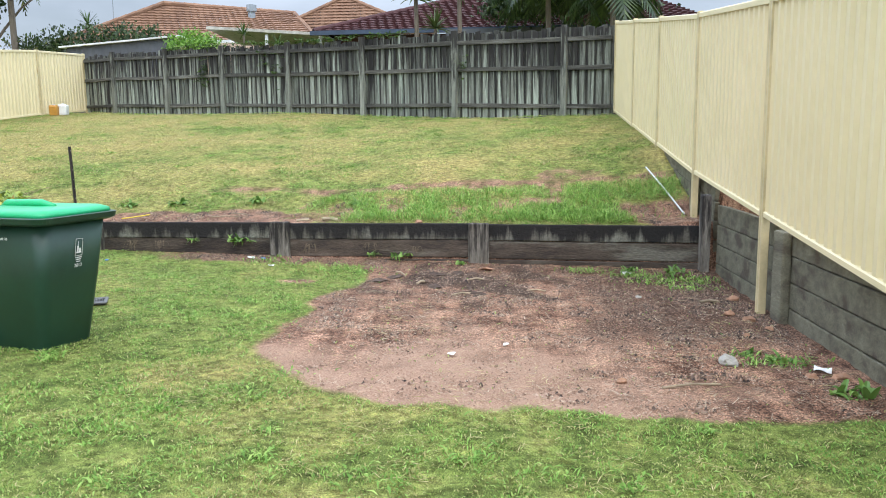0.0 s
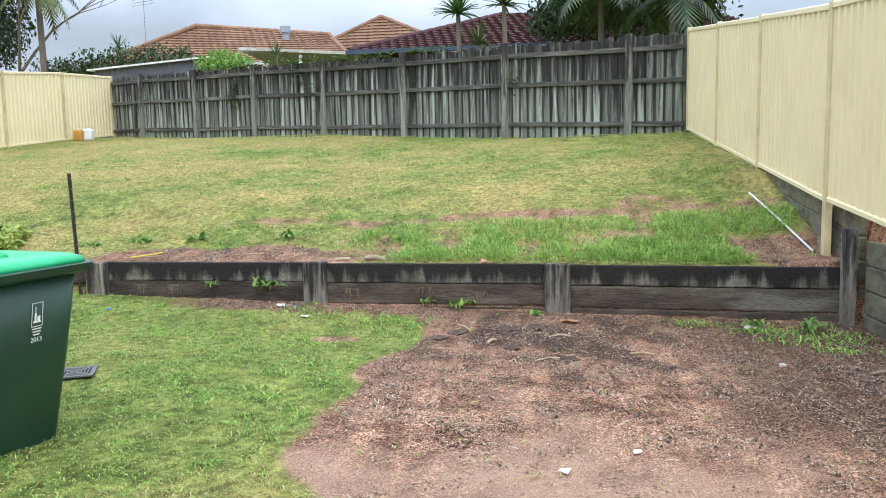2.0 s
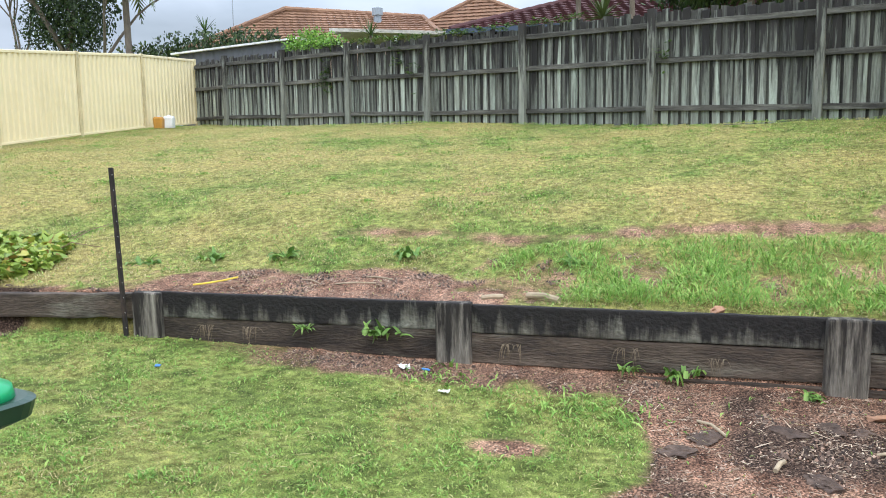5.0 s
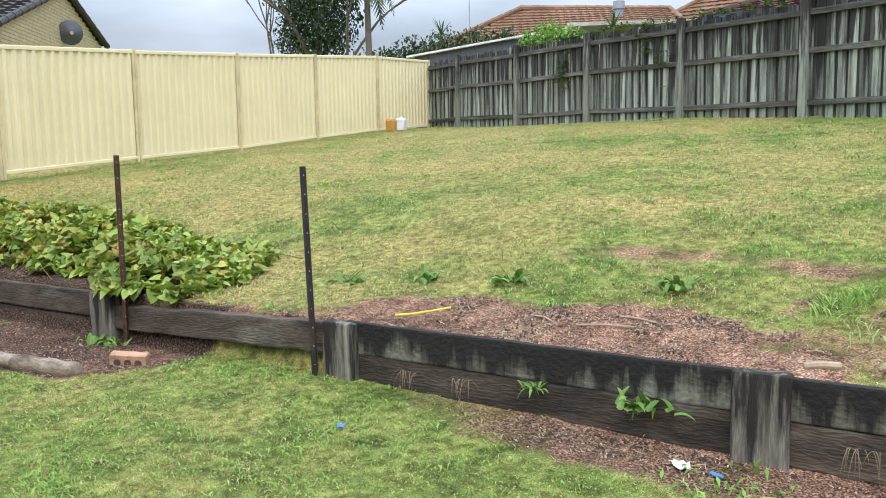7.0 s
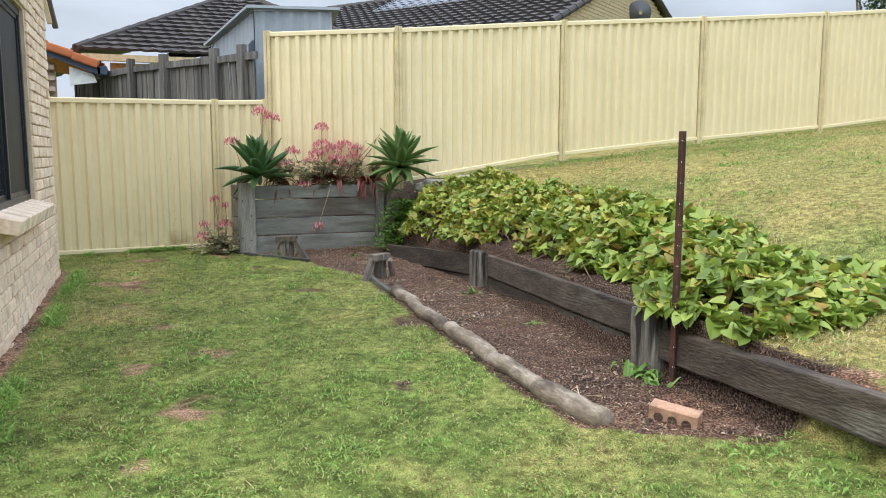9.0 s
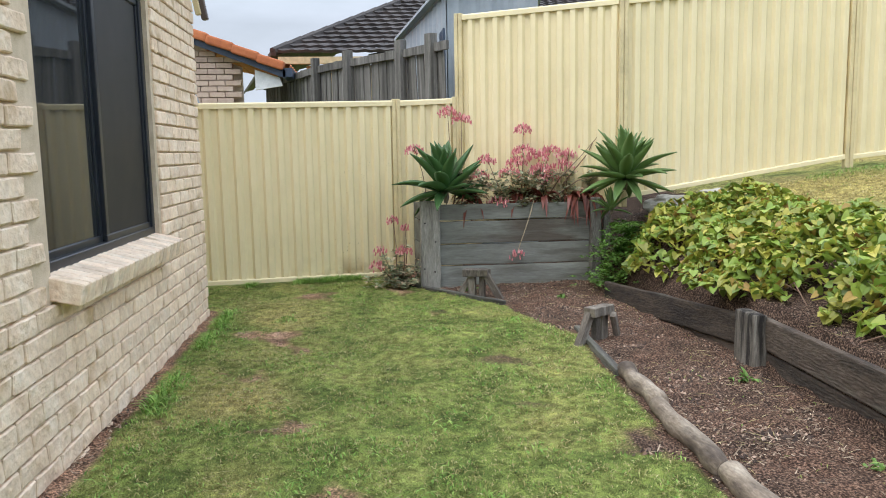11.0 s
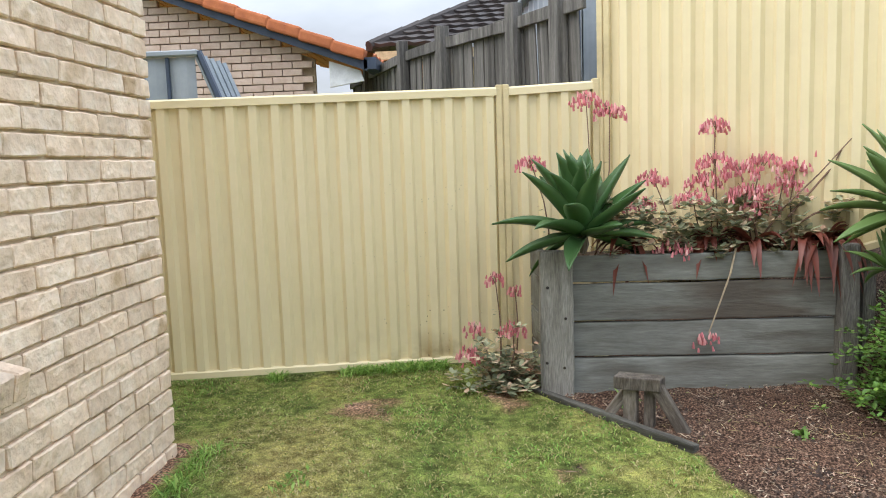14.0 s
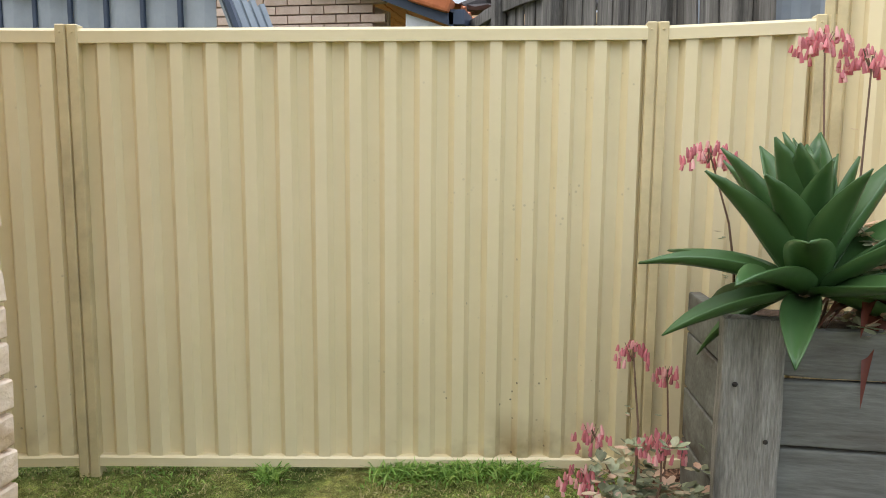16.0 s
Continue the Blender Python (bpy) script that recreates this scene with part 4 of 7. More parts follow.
# ---- garden materials ----
AGAVE = leafy("agave_leaf", (0.07, 0.165, 0.05), (0.18, 0.32, 0.10), spread=0.45, rough=0.36, through_light=0.06)
AGAVE_PALE = leafy("agave_leaf_pale", (0.15, 0.26, 0.075), (0.28, 0.40, 0.12), spread=0.45, rough=0.42, through_light=0.12)
VINE = leafy("vine_leaf", (0.235, 0.345, 0.055), (0.38, 0.46, 0.09), rough=0.45, spread=0.5)
VINE_YELLOW = leafy("vine_leaf_yellow", (0.37, 0.38, 0.058), (0.52, 0.47, 0.10), rough=0.45, spread=0.45)
VINE_OLD = leafy("vine_leaf_old", (0.40, 0.27, 0.06), (0.22, 0.10, 0.03), rough=0.6)
COVER = leafy("ground_cover", (0.10, 0.22, 0.035), (0.19, 0.33, 0.06))
SUCCULENT = leafy("succulent_leaf", (0.34, 0.38, 0.23), (0.68, 0.44, 0.31), rough=0.5, spread=0.5, through_light=0.15)
BROMELIAD = leafy("bromeliad_leaf", (0.26, 0.07, 0.045), (0.24, 0.30, 0.05), rough=0.45, spread=0.5)
PINK = leafy("pink_bell", (0.76, 0.25, 0.28), (0.90, 0.58, 0.54), rough=0.5, spread=0.3, through_light=0.3)
STALK = material("flower_stalk", (0.20, 0.12, 0.08), scale=12, rough=0.8, bump=0.1)
DRYSTICK = material("dry_stick", (0.34, 0.27, 0.18), scale=12, rough=0.9, bump=0.2, vary=0.25)
STRAW_DEAD = material("dead_straw", (0.17, 0.13, 0.08), scale=12, rough=0.9, bump=0.2, vary=0.25)
ROOT = material("dark_soil", (0.085, 0.055, 0.04), (0.045, 0.03, 0.022), (0.16, 0.11, 0.08), scale=12, fine=70, rough=0.95, bump=0.9, depth=0.02)
LOGWOOD = material("log_wood", (0.24, 0.19, 0.14), (0.075, 0.054, 0.04), (0.44, 0.38, 0.30), scale=3, fine=30, stretch=(0.9, 3, 3), rough=0.9, bump=0.8, depth=0.008, stain=(0.06, 0.043, 0.033), amount=0.35, grain=1.2)
SALMON = material("hollow_brick", (0.46, 0.27, 0.17), (0.28, 0.16, 0.10), (0.55, 0.37, 0.26), scale=14, fine=90, rough=0.9, bump=0.7, grain=0.7)
PLASTIC_ORANGE = material("orange_plastic", (0.52, 0.25, 0.04), scale=5, rough=0.5, bump=0.05)
YELLOW = material("yellow_tape", (0.70, 0.52, 0.05), scale=8, rough=0.6, bump=0.1)
GRATE = material("grey_grate", (0.10, 0.10, 0.10), scale=10, rough=0.6, bump=0.1)
BLUE_BIT = material("blue_plastic", (0.06, 0.22, 0.55), scale=10, rough=0.5, bump=0.0)
GREENWEED = leafy("weed_leaf", (0.14, 0.27, 0.05), (0.24, 0.38, 0.08))


# ---- timber planter ----
def planter():
    p = thing("timber_planter", "grey weathered timber sleeper planter box filled with succulents", "planter", at=pose(-12.85, 7.11, 0.15))
    inv = p.matrix_basis.inverted()
    edges = [0.13, 0.375, 0.585, 0.81, 0.975]
    for k in range(4):
        h = edges[k + 1] - edges[k]
        ob = part("board", rough_block(0.05, 1.50, h - 0.012, 0.008, 0.006, 12, 120 + k), GREYWOOD, p)
        ob.matrix_local = inv @ pose(-12.875 - 0.004 * (k % 2), 8.04, edges[k] + h / 2)
        ob = part("board", rough_block(0.55, 0.05, h - 0.01, 0.008, 0.004, 6, 130 + k), GREYWOOD, p)
        ob.matrix_local = inv @ pose(-13.19, 7.14, edges[k] + h / 2, 0, 0, 6)
    for y, w, d, top, s in ((7.20, 0.19, 0.085, 1.01, 1), (8.82, 0.10, 0.13, 1.01, 2), (8.95, 0.07, 0.10, 0.95, 3)):
        ob = part("post", rough_block(d, w, top - 0.08, 0.012, 0.006, 8, 140 + s), GREYPOST, p)
        ob.matrix_local = inv @ pose(-12.835 if s < 3 else -12.88, y, (top + 0.08) / 2)
    for y, z in ((7.25, 0.62), (7.24, 0.33), (7.14, 0.36), (7.15, 0.80)):
        bm = bmesh.new()
        bmesh.ops.create_cone(bm, cap_ends=True, segments=10, radius1=0.009, radius2=0.005, depth=0.008, matrix=pose(-12.788, y, z, 0, 90, 0))
        part("bolt", bm, BLACKSTEEL, p).matrix_local = inv
    bm = bmesh.new()
    bmesh.ops.create_grid(bm, x_segments=14, y_segments=24, size=0.5, matrix=pose(-13.12, 7.98, 0.93) @ Matrix.Diagonal((0.52, 1.62, 1, 1)))
    for v in bm.verts:
        v.co.z += 0.04 * noise.noise(v.co * 7)
    part("soil", bm, ROOT, p, "dark rooty soil", smooth=True).matrix_local = inv
    return p


planter()


def agave_leaf(length, width, bend, seed, mat):
    """A fleshy channelled blade along +x that arches by bend and ends in a spine."""
    bm = bmesh.new()
    rows, cols = 9, 5
    grid = []
    for i in range(rows + 1):
        t = i / rows
        w = width * (0.62 + 1.5 * t - 1.1 * t * t) * (1 - t ** 2.6) ** 0.9 if t < 1 else 0.0005
        a = bend * t * t
        x, z = length * (t - 0.12 * bend * t ** 3), length * (0.5 * a * t)
        row = []
        for j in range(cols):
            u = (j / (cols - 1) - 0.5) * 2
            row.append(bm.verts.new((x, u * w * 0.5, z + 0.35 * w * u * u - 0.02 * width * math.sin(seed + 5 * t) * u)))
        grid.append(row)
    for i in range(rows):
        for j in range(cols - 1):
            bm.faces.new((grid[i][j], grid[i + 1][j], grid[i + 1][j + 1], grid[i][j + 1]))
    thicken(bm, 0.012 if width > 0.05 else 0.006)
    me = bpy.data.meshes.new("leaf")
    bm.to_mesh(me)
    bm.free()
    me.materials.append(mat)
    me.shade_smooth()
    return me


def agave(name, label, at, size, count, seed, lean=0.0, width=0.25, mat=None, droop=108):
    a = thing(name, label, "agave", at=at)
    rnd = random.Random(seed)
    kinds = [agave_leaf(1.0, width, b, k, mat or AGAVE) for k, b in enumerate((-0.3, -0.1, 0.1, 0.3))]
    for k in range(count):
        t = k / (count - 1)
        up = 88 - droop * t ** 1.7 + rnd.uniform(-9, 9)
        kind = kinds[min(3, max(0, int(rnd.uniform(0.6, 3.9) - 1.6 * t)))]
        s = size * lerp(t, [0, 0.3, 0.6, 1.0], [0.80, 1.0, 1.0, 0.80]) * rnd.uniform(0.88, 1.1)
        spin = k * 137.5 + rnd.uniform(-12, 12)
        m = pose(0, 0, 0.04 * size, lean, 0, 0) @ pose(0, 0, 0, 0, 0, spin) @ pose(0.035 * size * t * 3, 0, (1 - t) * 0.10 * size, rnd.uniform(-10, 10), -up, 0)
        shared("leaf", kind, a, m @ Matrix.Scale(s, 4))
    bm = bmesh.new()
    tube(bm, [(0, 0, -0.16 * size), (0, 0.01, -0.05 * size), (0, 0, 0.15 * size)], [0.04 * size, 0.06 * size, 0.05 * size], 10)
    part("stem", bm, BARK, a)
    return a


agave("agave", "green agave rosette leaning over the timber planter", pose(-12.86, 7.36, 1.06, 0, 0, 20), 0.47, 42, 5, lean=4, width=0.31, droop=112)
agave("agave", "large spiky green agave behind the planter on the bank", pose(-12.42, 8.98, 1.17, 0, 0, 70), 0.45, 54, 8, width=0.26, mat=AGAVE_PALE, droop=120)
agave("agave", "small green agave pup at the planter corner", pose(-12.45, 8.86, 0.90, 0, 0, 10), 0.22, 18, 9, mat=AGAVE_PALE)


# ---- succulents and pink flowers ----
def blob_leaf(bm, at, direction, length, width, rnd):
    """A small paddle leaf of six faces."""
    d = Vector(direction).normalized()
    s = d.cross(Vector((0, 0, 1)))
    s = s.normalized() if s.length > 0.05 else Vector((1, 0, 0))
    n = s.cross(d)
    p = Vector(at)
    pts = [p, p + d * length * 0.45 + s * width * 0.5, p + d * length * 0.85 + s * width * 0.35, p + d * length, p + d * length * 0.85 - s * width * 0.35, p + d * length * 0.45 - s * width * 0.5]
    mid = bm.verts.new(p + d * length * 0.55 - n * width * 0.12)
    ring = [bm.verts.new(q) for q in pts]
    for i in range(6):
        bm.faces.new((ring[i], ring[(i + 1) % 6], mid))


def bell_cluster(bm, at, r, n, rnd):
    """A drooping head of little bells."""
    for k in range(n):
        a, q = rnd.uniform(0, 2 * math.pi), 1.6 * r * math.sqrt(rnd.random())
        top = Vector(at) + Vector((q * math.cos(a), q * math.sin(a), r * 0.35 * (1 - (q / r) ** 2) + rnd.uniform(-0.03, 0.02)))
        down = Vector((rnd.uniform(-0.25, 0.25), rnd.uniform(-0.25, 0.25), -1)).normalized() * rnd.uniform(0.022, 0.038)
        tube(bm, [top, top + down * 0.5, top + down], [0.0028, 0.0065, 0.0075], 5, cap=False)


def flowering_succulent(label, heads, root, seed, stalk_leaves=True):
    f = thing("flowering_succulent", label, "plant", at=pose(*root))
    inv = f.matrix_basis.inverted()
    rnd = random.Random(seed)
    for hx, hy, hz, r, n in heads:
        stem_bm, leaf_bm = bmesh.new(), bmesh.new()
        bx, by = root[0] + rnd.uniform(-0.08, 0.08) + (hx - root[0]) * 0.35, root[1] + (hy - root[1]) * 0.55 + rnd.uniform(-0.05, 0.05)
        pts = [Vector((bx, by, root[2])).lerp(Vector((hx, hy, hz)), t) + Vector((0.0, 0.03 * math.sin(3 * t + seed), 0.02 * math.sin(6 * t))) for t in (0, 0.3, 0.6, 1)]
        pts[-1] = Vector((hx, hy, hz))
        tube(stem_bm, pts, [0.006, 0.005, 0.004, 0.003], 6)
        for k in range(5):
            a = rnd.uniform(0, 6.28)
            tube(stem_bm, [pts[-1] - Vector((0, 0, 0.05)), pts[-1] + Vector((0.6 * r * math.cos(a), 0.6 * r * math.sin(a), r * 0.3))], [0.002, 0.0015], 4)
        part("stalk", stem_bm, STALK, f).matrix_local = inv
        if stalk_leaves:
            for k in range(9):
                t = rnd.uniform(0.05, 0.75)
                q = Vector((bx, by, root[2])).lerp(Vector((hx, hy, hz)), t)
                a = rnd.uniform(0, 6.28)
                blob_leaf(leaf_bm, q, (math.cos(a), math.sin(a), 0.2), rnd.uniform(0.02, 0.035), 0.016, rnd)
            lf = part("stalk_leaf", leaf_bm, SUCCULENT, f)
            lf.matrix_local, lf["kind"] = inv, "stuff"
        head_bm = bmesh.new()
        bell_cluster(head_bm, (hx, hy, hz), r, n, rnd)
        fh = part("flower_head", head_bm, PINK, f, "cluster of drooping pink bells")
        fh.matrix_local, fh["kind"] = inv, "stuff"
    return f


HEADS = [(7.08, 1.53, 0.06), (7.41, 1.89, 0.06), (7.54, 1.82, 0.065), (8.17, 1.72, 0.06), (7.79, 1.42, 0.06), (8.01, 1.30, 0.07), (8.17, 1.51, 0.075), (8.43, 1.49, 0.085), (8.79, 1.58, 0.08), (8.55, 1.36, 0.08), (8.32, 1.33, 0.075), (7.72, 1.27, 0.06), (8.30, 1.45, 0.07), (8.40, 1.24, 0.07), (8.1, 1.40, 0.07), (8.62, 1.46, 0.06)]
for k, group_ in enumerate((HEADS[0:3], HEADS[3:8], HEADS[8:16])):
    flowering_succulent("grey-leaved succulent with tall pink bell flowers in the planter", [(-13.10 + 0.05 * (i % 3), y, z, r, int(80 * r / 0.07)) for i, (y, z, r) in enumerate(group_)], (-13.08, (7.40, 8.05, 8.45)[k], 0.92), 50 + k)
flowering_succulent("pink-flowered succulent trailing over the planter front", [(-12.90, 7.88, 1.02, 0.075, 60)], (-13.02, 7.80, 0.94), 61, False)
flowering_succulent("pink-flowered succulent growing against the low steel fence", [(-13.0, 6.85, 0.85, 0.045, 34), (-13.02, 6.97, 0.77, 0.03, 18), (-12.95, 6.72, 0.56, 0.045, 28), (-12.9, 6.69, 0.42, 0.06, 50), (-12.9, 6.95, 0.56, 0.055, 46)], (-12.98, 6.90, 0.17), 63)


def dangling_stem():
    f = thing("trailing_stem", "pale trailing stem with a pink flower hanging before the planter boards", "plant", at=pose(-12.80, 8.18, 0.95))
    inv = f.matrix_basis.inverted()
    bm = bmesh.new()
    tube(bm, [(-12.86, 8.22, 0.99), (-12.79, 8.17, 0.86), (-12.785, 8.10, 0.66), (-12.785, 8.05, 0.52)], [0.007, 0.006, 0.005, 0.004], 6)
    part("stalk", bm, DRYSTICK, f).matrix_local = inv
    bm = bmesh.new()
    bell_cluster(bm, (-12.785, 8.045, 0.50), 0.05, 30, random.Random(3))
    fh = part("flower_head", bm, PINK, f)
    fh.matrix_local, fh["kind"] = inv, "stuff"


dangling_stem()


def leaf_mass(name, label, category, spots, mat, seed, length, kind="", droop=0.3, rosette=7):
    """Many small rosettes of paddle leaves at the given spots."""
    rnd = random.Random(seed)
    bm = bmesh.new()
    for x, y, z, r in spots:
        for k in range(rosette):
            a = k * 2.4 + rnd.uniform(-0.4, 0.4)
            blob_leaf(bm, (x + 0.2 * r * math.cos(a), y + 0.2 * r * math.sin(a), z), (math.cos(a), math.sin(a), rnd.uniform(-droop, 0.8)), length * rnd.uniform(0.7, 1.25), length * 0.6, rnd)
    ob = part(name, bm, mat)
    return tagged(ob, label, category, kind=kind or "stuff")


rnd = random.Random(77)
leaf_mass("succulent_bed", "grey-green and pinkish small succulents filling the planter", "plants", [(rnd.uniform(-13.25, -12.82), rnd.uniform(7.5, 8.85), rnd.uniform(0.95, 1.27), 0.04) for k in range(380)], SUCCULENT, 1, 0.055)
leaf_mass("succulent_clump", "grey-green succulent clump at the foot of the low fence", "plants", [(rnd.gauss(-12.95, 0.10), rnd.gauss(6.92, 0.13), 0.18 + abs(rnd.gauss(0, 0.13)), 0.04) for k in range(170)], SUCCULENT, 2, 0.05)
leaf_mass("ground_cover", "bright green small-leaved ground cover beside the planter", "plants", [(-12.36 + rnd.gauss(0, 0.22) * (1 - 0.6 * h), 9.0 + rnd.gauss(0, 0.20) * (1 - 0.55 * h), 0.24 + h * 0.56, 0.05) for h in [rnd.random() ** 1.4 for k in range(1000)]], COVER, 3, 0.035)


def strap_leaf(bm, at, a, length, width, rise, fall):
    """A long strap leaf that rises and falls over."""
    prev = None
    for i in range(7):
        t = i / 6
        r, z = length * t * (1 - 0.15 * t), rise * t - fall * t * t
        w = width * (1 - t ** 2.5) + 0.001
        c = Vector(at) + Vector((r * math.cos(a), r * math.sin(a), z))
        s = Vector((-math.sin(a), math.cos(a), 0)) * w * 0.5
        row = (bm.verts.new(c - s + Vector((0, 0, 0.25 * w))), bm.verts.new(c), bm.verts.new(c + s + Vector((0, 0, 0.25 * w))))
        if prev:
            bm.faces.new((prev[0], row[0], row[1], prev[1]))
            bm.faces.new((prev[1], row[1], row[2], prev[2]))
        prev = row


def bromeliad(x, y, z, seed):
    b = thing("bromeliad", "reddish bromeliad with strap leaves spilling over the planter edge", "plant", "bromeliads in the planter", at=pose(x, y, z))
    r_ = random.Random(seed)
    for k in range(16):
        bm = bmesh.new()
        a = r_.uniform(-1.9, 1.9)
        strap_leaf(bm, (0, 0, 0), a, r_.uniform(0.14, 0.28), 0.055, r_.uniform(0.12, 0.34), r_.uniform(0.2, 0.50))
        part("leaf", bm, BROMELIAD, b, smooth=True)


for x, y, z, s in ((-12.93, 8.33, 0.99, 1), (-12.92, 8.62, 1.0, 2), (-12.95, 8.80, 1.0, 3), (-13.0, 8.1, 1.0, 4), (-12.9, 8.72, 0.99, 5), (-13.0, 7.62, 1.0, 6)):
    bromeliad(x, y, z, s)


def bare_stems():
    t = thing("bare_branch", "dark bare twig branch rising out of the planter", "branch", at=pose(-13.0, 8.35, 0.95))
    for pts in (([0, 0, 0], [0.06, 0.15, 0.25], [0.10, 0.34, 0.45], [0.1, 0.60, 0.74]), ([0.0, 0.05, 0.02], [0.08, 0.32, 0.22], [0.12, 0.6, 0.33]), ([0.02, 0.2, 0.2], [0.05, 0.42, 0.47], [0.05, 0.5, 0.62])):
        bm = bmesh.new()
        tube(bm, pts, [0.007 - 0.0015 * i for i in range(len(pts))], 6)
        part("twig", bm, STALK, t)


bare_stems()


# ---- sweet-potato style vine bed ----
def heart_leaf(bm, m, s, cup):
    pts = [(0, 0), (-0.16, 0.36), (-0.12, 0.50), (0.12, 0.52), (0.45, 0.40), (0.74, 0.22), (1.0, 0), (0.74, -0.22), (0.45, -0.40), (0.12, -0.52), (-0.12, -0.50), (-0.16, -0.36)]
    ring = [bm.verts.new(m @ Vector((x * s, y * s, cup * s * (abs(y) - 0.35 * x * x)))) for x, y in pts]
    tip = bm.verts.new(m @ Vector((0.42 * s, 0, -0.02 * s)))
    for i in range(len(ring)):
        bm.faces.new((ring[i], ring[(i + 1) % len(ring)], tip))


def vine_height(x, y):
    """How high the foliage stands over the soil; it keeps back from the middle of the wall and spills over its end."""
    front = wall_y(x) + lerp(x, [-12.2, -10.2, -9.6, -7.7, -7.15, -6.2], [-0.10, -0.06, 0.10, 0.14, -0.02, 0.02])
    e = min(smooth(x, -12.45, -12.1), smooth(-6.1 + 0.5 * wob(x, y, 1.1, 31) - x, 0, 0.7), smooth(lerp(x, [-12.5, -9, -6.5], [10.35, 10.45, 9.95]) + 0.4 * wob(x, y, 1.3, 32) - y, 0, 0.5), smooth(y - front + 0.25 * wob(x, y, 2.0, 33), 0, 0.28))
    return e * (0.27 + 0.12 * wob(x, y, 1.8, 34) + 0.08 * wob(x, y, 5, 35))


def vines():
    rnd = random.Random(12)
    bm, old, lime = bmesh.new(), bmesh.new(), bmesh.new()
    made = 0
    while made < 8600:
        x, y = rnd.uniform(-12.5, -5.8), rnd.uniform(8.3, 10.7)
        h = vine_height(x, y)
        if h < 0.05 or (wob(x, y, 2.3, 36) < -0.32 and rnd.random() < 0.8):
            continue
        made += 1
        z = up_z(x, max(y, wall_y(x) + 0.1)) + h * (1 - 0.75 * rnd.random() ** 2.5)
        m = pose(x, y, z, rnd.gauss(0, 26), rnd.gauss(22, 24), rnd.uniform(0, 360))
        pale = rnd.random() < lerp(x, [-12, -9.5, -8, -6], [0.55, 0.42, 0.22, 0.12])
        heart_leaf(old if rnd.random() < 0.06 else lime if pale else bm, m, rnd.uniform(0.045, 0.085) * (1.25 if x > -8.5 else 1.0), rnd.uniform(0.1, 0.5))
    bed = thing("vine_bed", "dense bright green and yellowing vine with heart-shaped leaves behind the timber wall", "vine", kind="stuff", at=pose(-9, 9.4, 0.5))
    part("foliage", bm, VINE, bed, smooth=False).matrix_local = bed.matrix_basis.inverted()
    part("pale_leaf", lime, VINE_YELLOW, bed, "yellow-green paling leaves").matrix_local = bed.matrix_basis.inverted()
    part("old_leaf", old, VINE_OLD, bed, "rusty yellow dying leaves").matrix_local = bed.matrix_basis.inverted()
    bm = bmesh.new()
    for k in range(60):
        x = rnd.uniform(-12, -6.4)
        y = wall_y(x) + rnd.uniform(0.08, 1.2)
        a, l_ = rnd.uniform(0, 6.28), rnd.uniform(0.2, 0.6)
        z = up_z(x, y)
        tube(bm, [(x, y, z), (x + l_ * 0.5 * math.cos(a), y + abs(l_ * 0.5 * math.sin(a)), z + 0.12), (x + l_ * math.cos(a), y + abs(l_ * math.sin(a)), up_z(x, y + abs(l_ * math.sin(a))) + 0.03)], [0.004, 0.004, 0.003], 5)
    part("runner", bm, STALK, bed).matrix_local = bed.matrix_basis.inverted()


vines()


# ---- garden edging, stools, stakes ----
def garden_log(x0, x1, r, seed):
    g = thing("edging_log", "weathered round log lying end to end along the garden bed", "log", "logs edging the bed", at=pose((x0 + x1) / 2, 8.04, 0.12))
    bm = bmesh.new()
    n = 16
    axis = []
    for k in range(n + 1):
        x = x0 + (x1 - x0) * k / n
        axis.append((x, lerp(x, [-9.86, -8.72, -7.5, -7.0, -6.5], [8.10, 8.06, 8.02, 8.02, 8.07]) + 0.012 * math.sin(seed * 2.3) + 0.006 * math.sin(k * 0.5 + seed), low_z(x, 8) + 0.03 + 0.004 * math.sin(k * 0.6 + seed)))
    tube(bm, axis, [r * (1 + 0.07 * math.sin(k * 0.9 + seed) - (0.12 if k in (0, n) else 0)) for k in range(n + 1)], 14)
    for v in bm.verts:
        v.co += 0.008 * noise.noise_vector(v.co * 9 + Vector((seed, 0, 0)))
    part("trunk", bm, LOGWOOD, g, smooth=True).matrix_local = g.matrix_basis.inverted()


for k, (x0, x1, r) in enumerate(((-9.86, -9.24, 0.052), (-9.22, -8.42, 0.050), (-8.40, -7.62, 0.056), (-7.60, -7.02, 0.051), (-7.00, -6.46, 0.058))):
    garden_log(x0, x1, r, k + 1.0)


def edge_board(p, q, h, label):
    e = tagged(part("edging_board", rough_block(math.hypot(q[0] - p[0], q[1] - p[1]), 0.045, h, 0.008, 0.006, 12, p[0]), RAILWOOD), label, "edging")
    e.matrix_basis = along(p, q, low_z(p[0], p[1]) + h / 2 - 0.03) @ pose(math.hypot(q[0] - p[0], q[1] - p[1]) / 2, 0, 0)


edge_board((-12.95, 7.0), (-11.92, 7.76), 0.055, "low grey weathered timber edging board beside the lawn")
edge_board((-10.98, 8.13), (-9.82, 8.06), 0.055, "low grey weathered timber edging board along the bed")


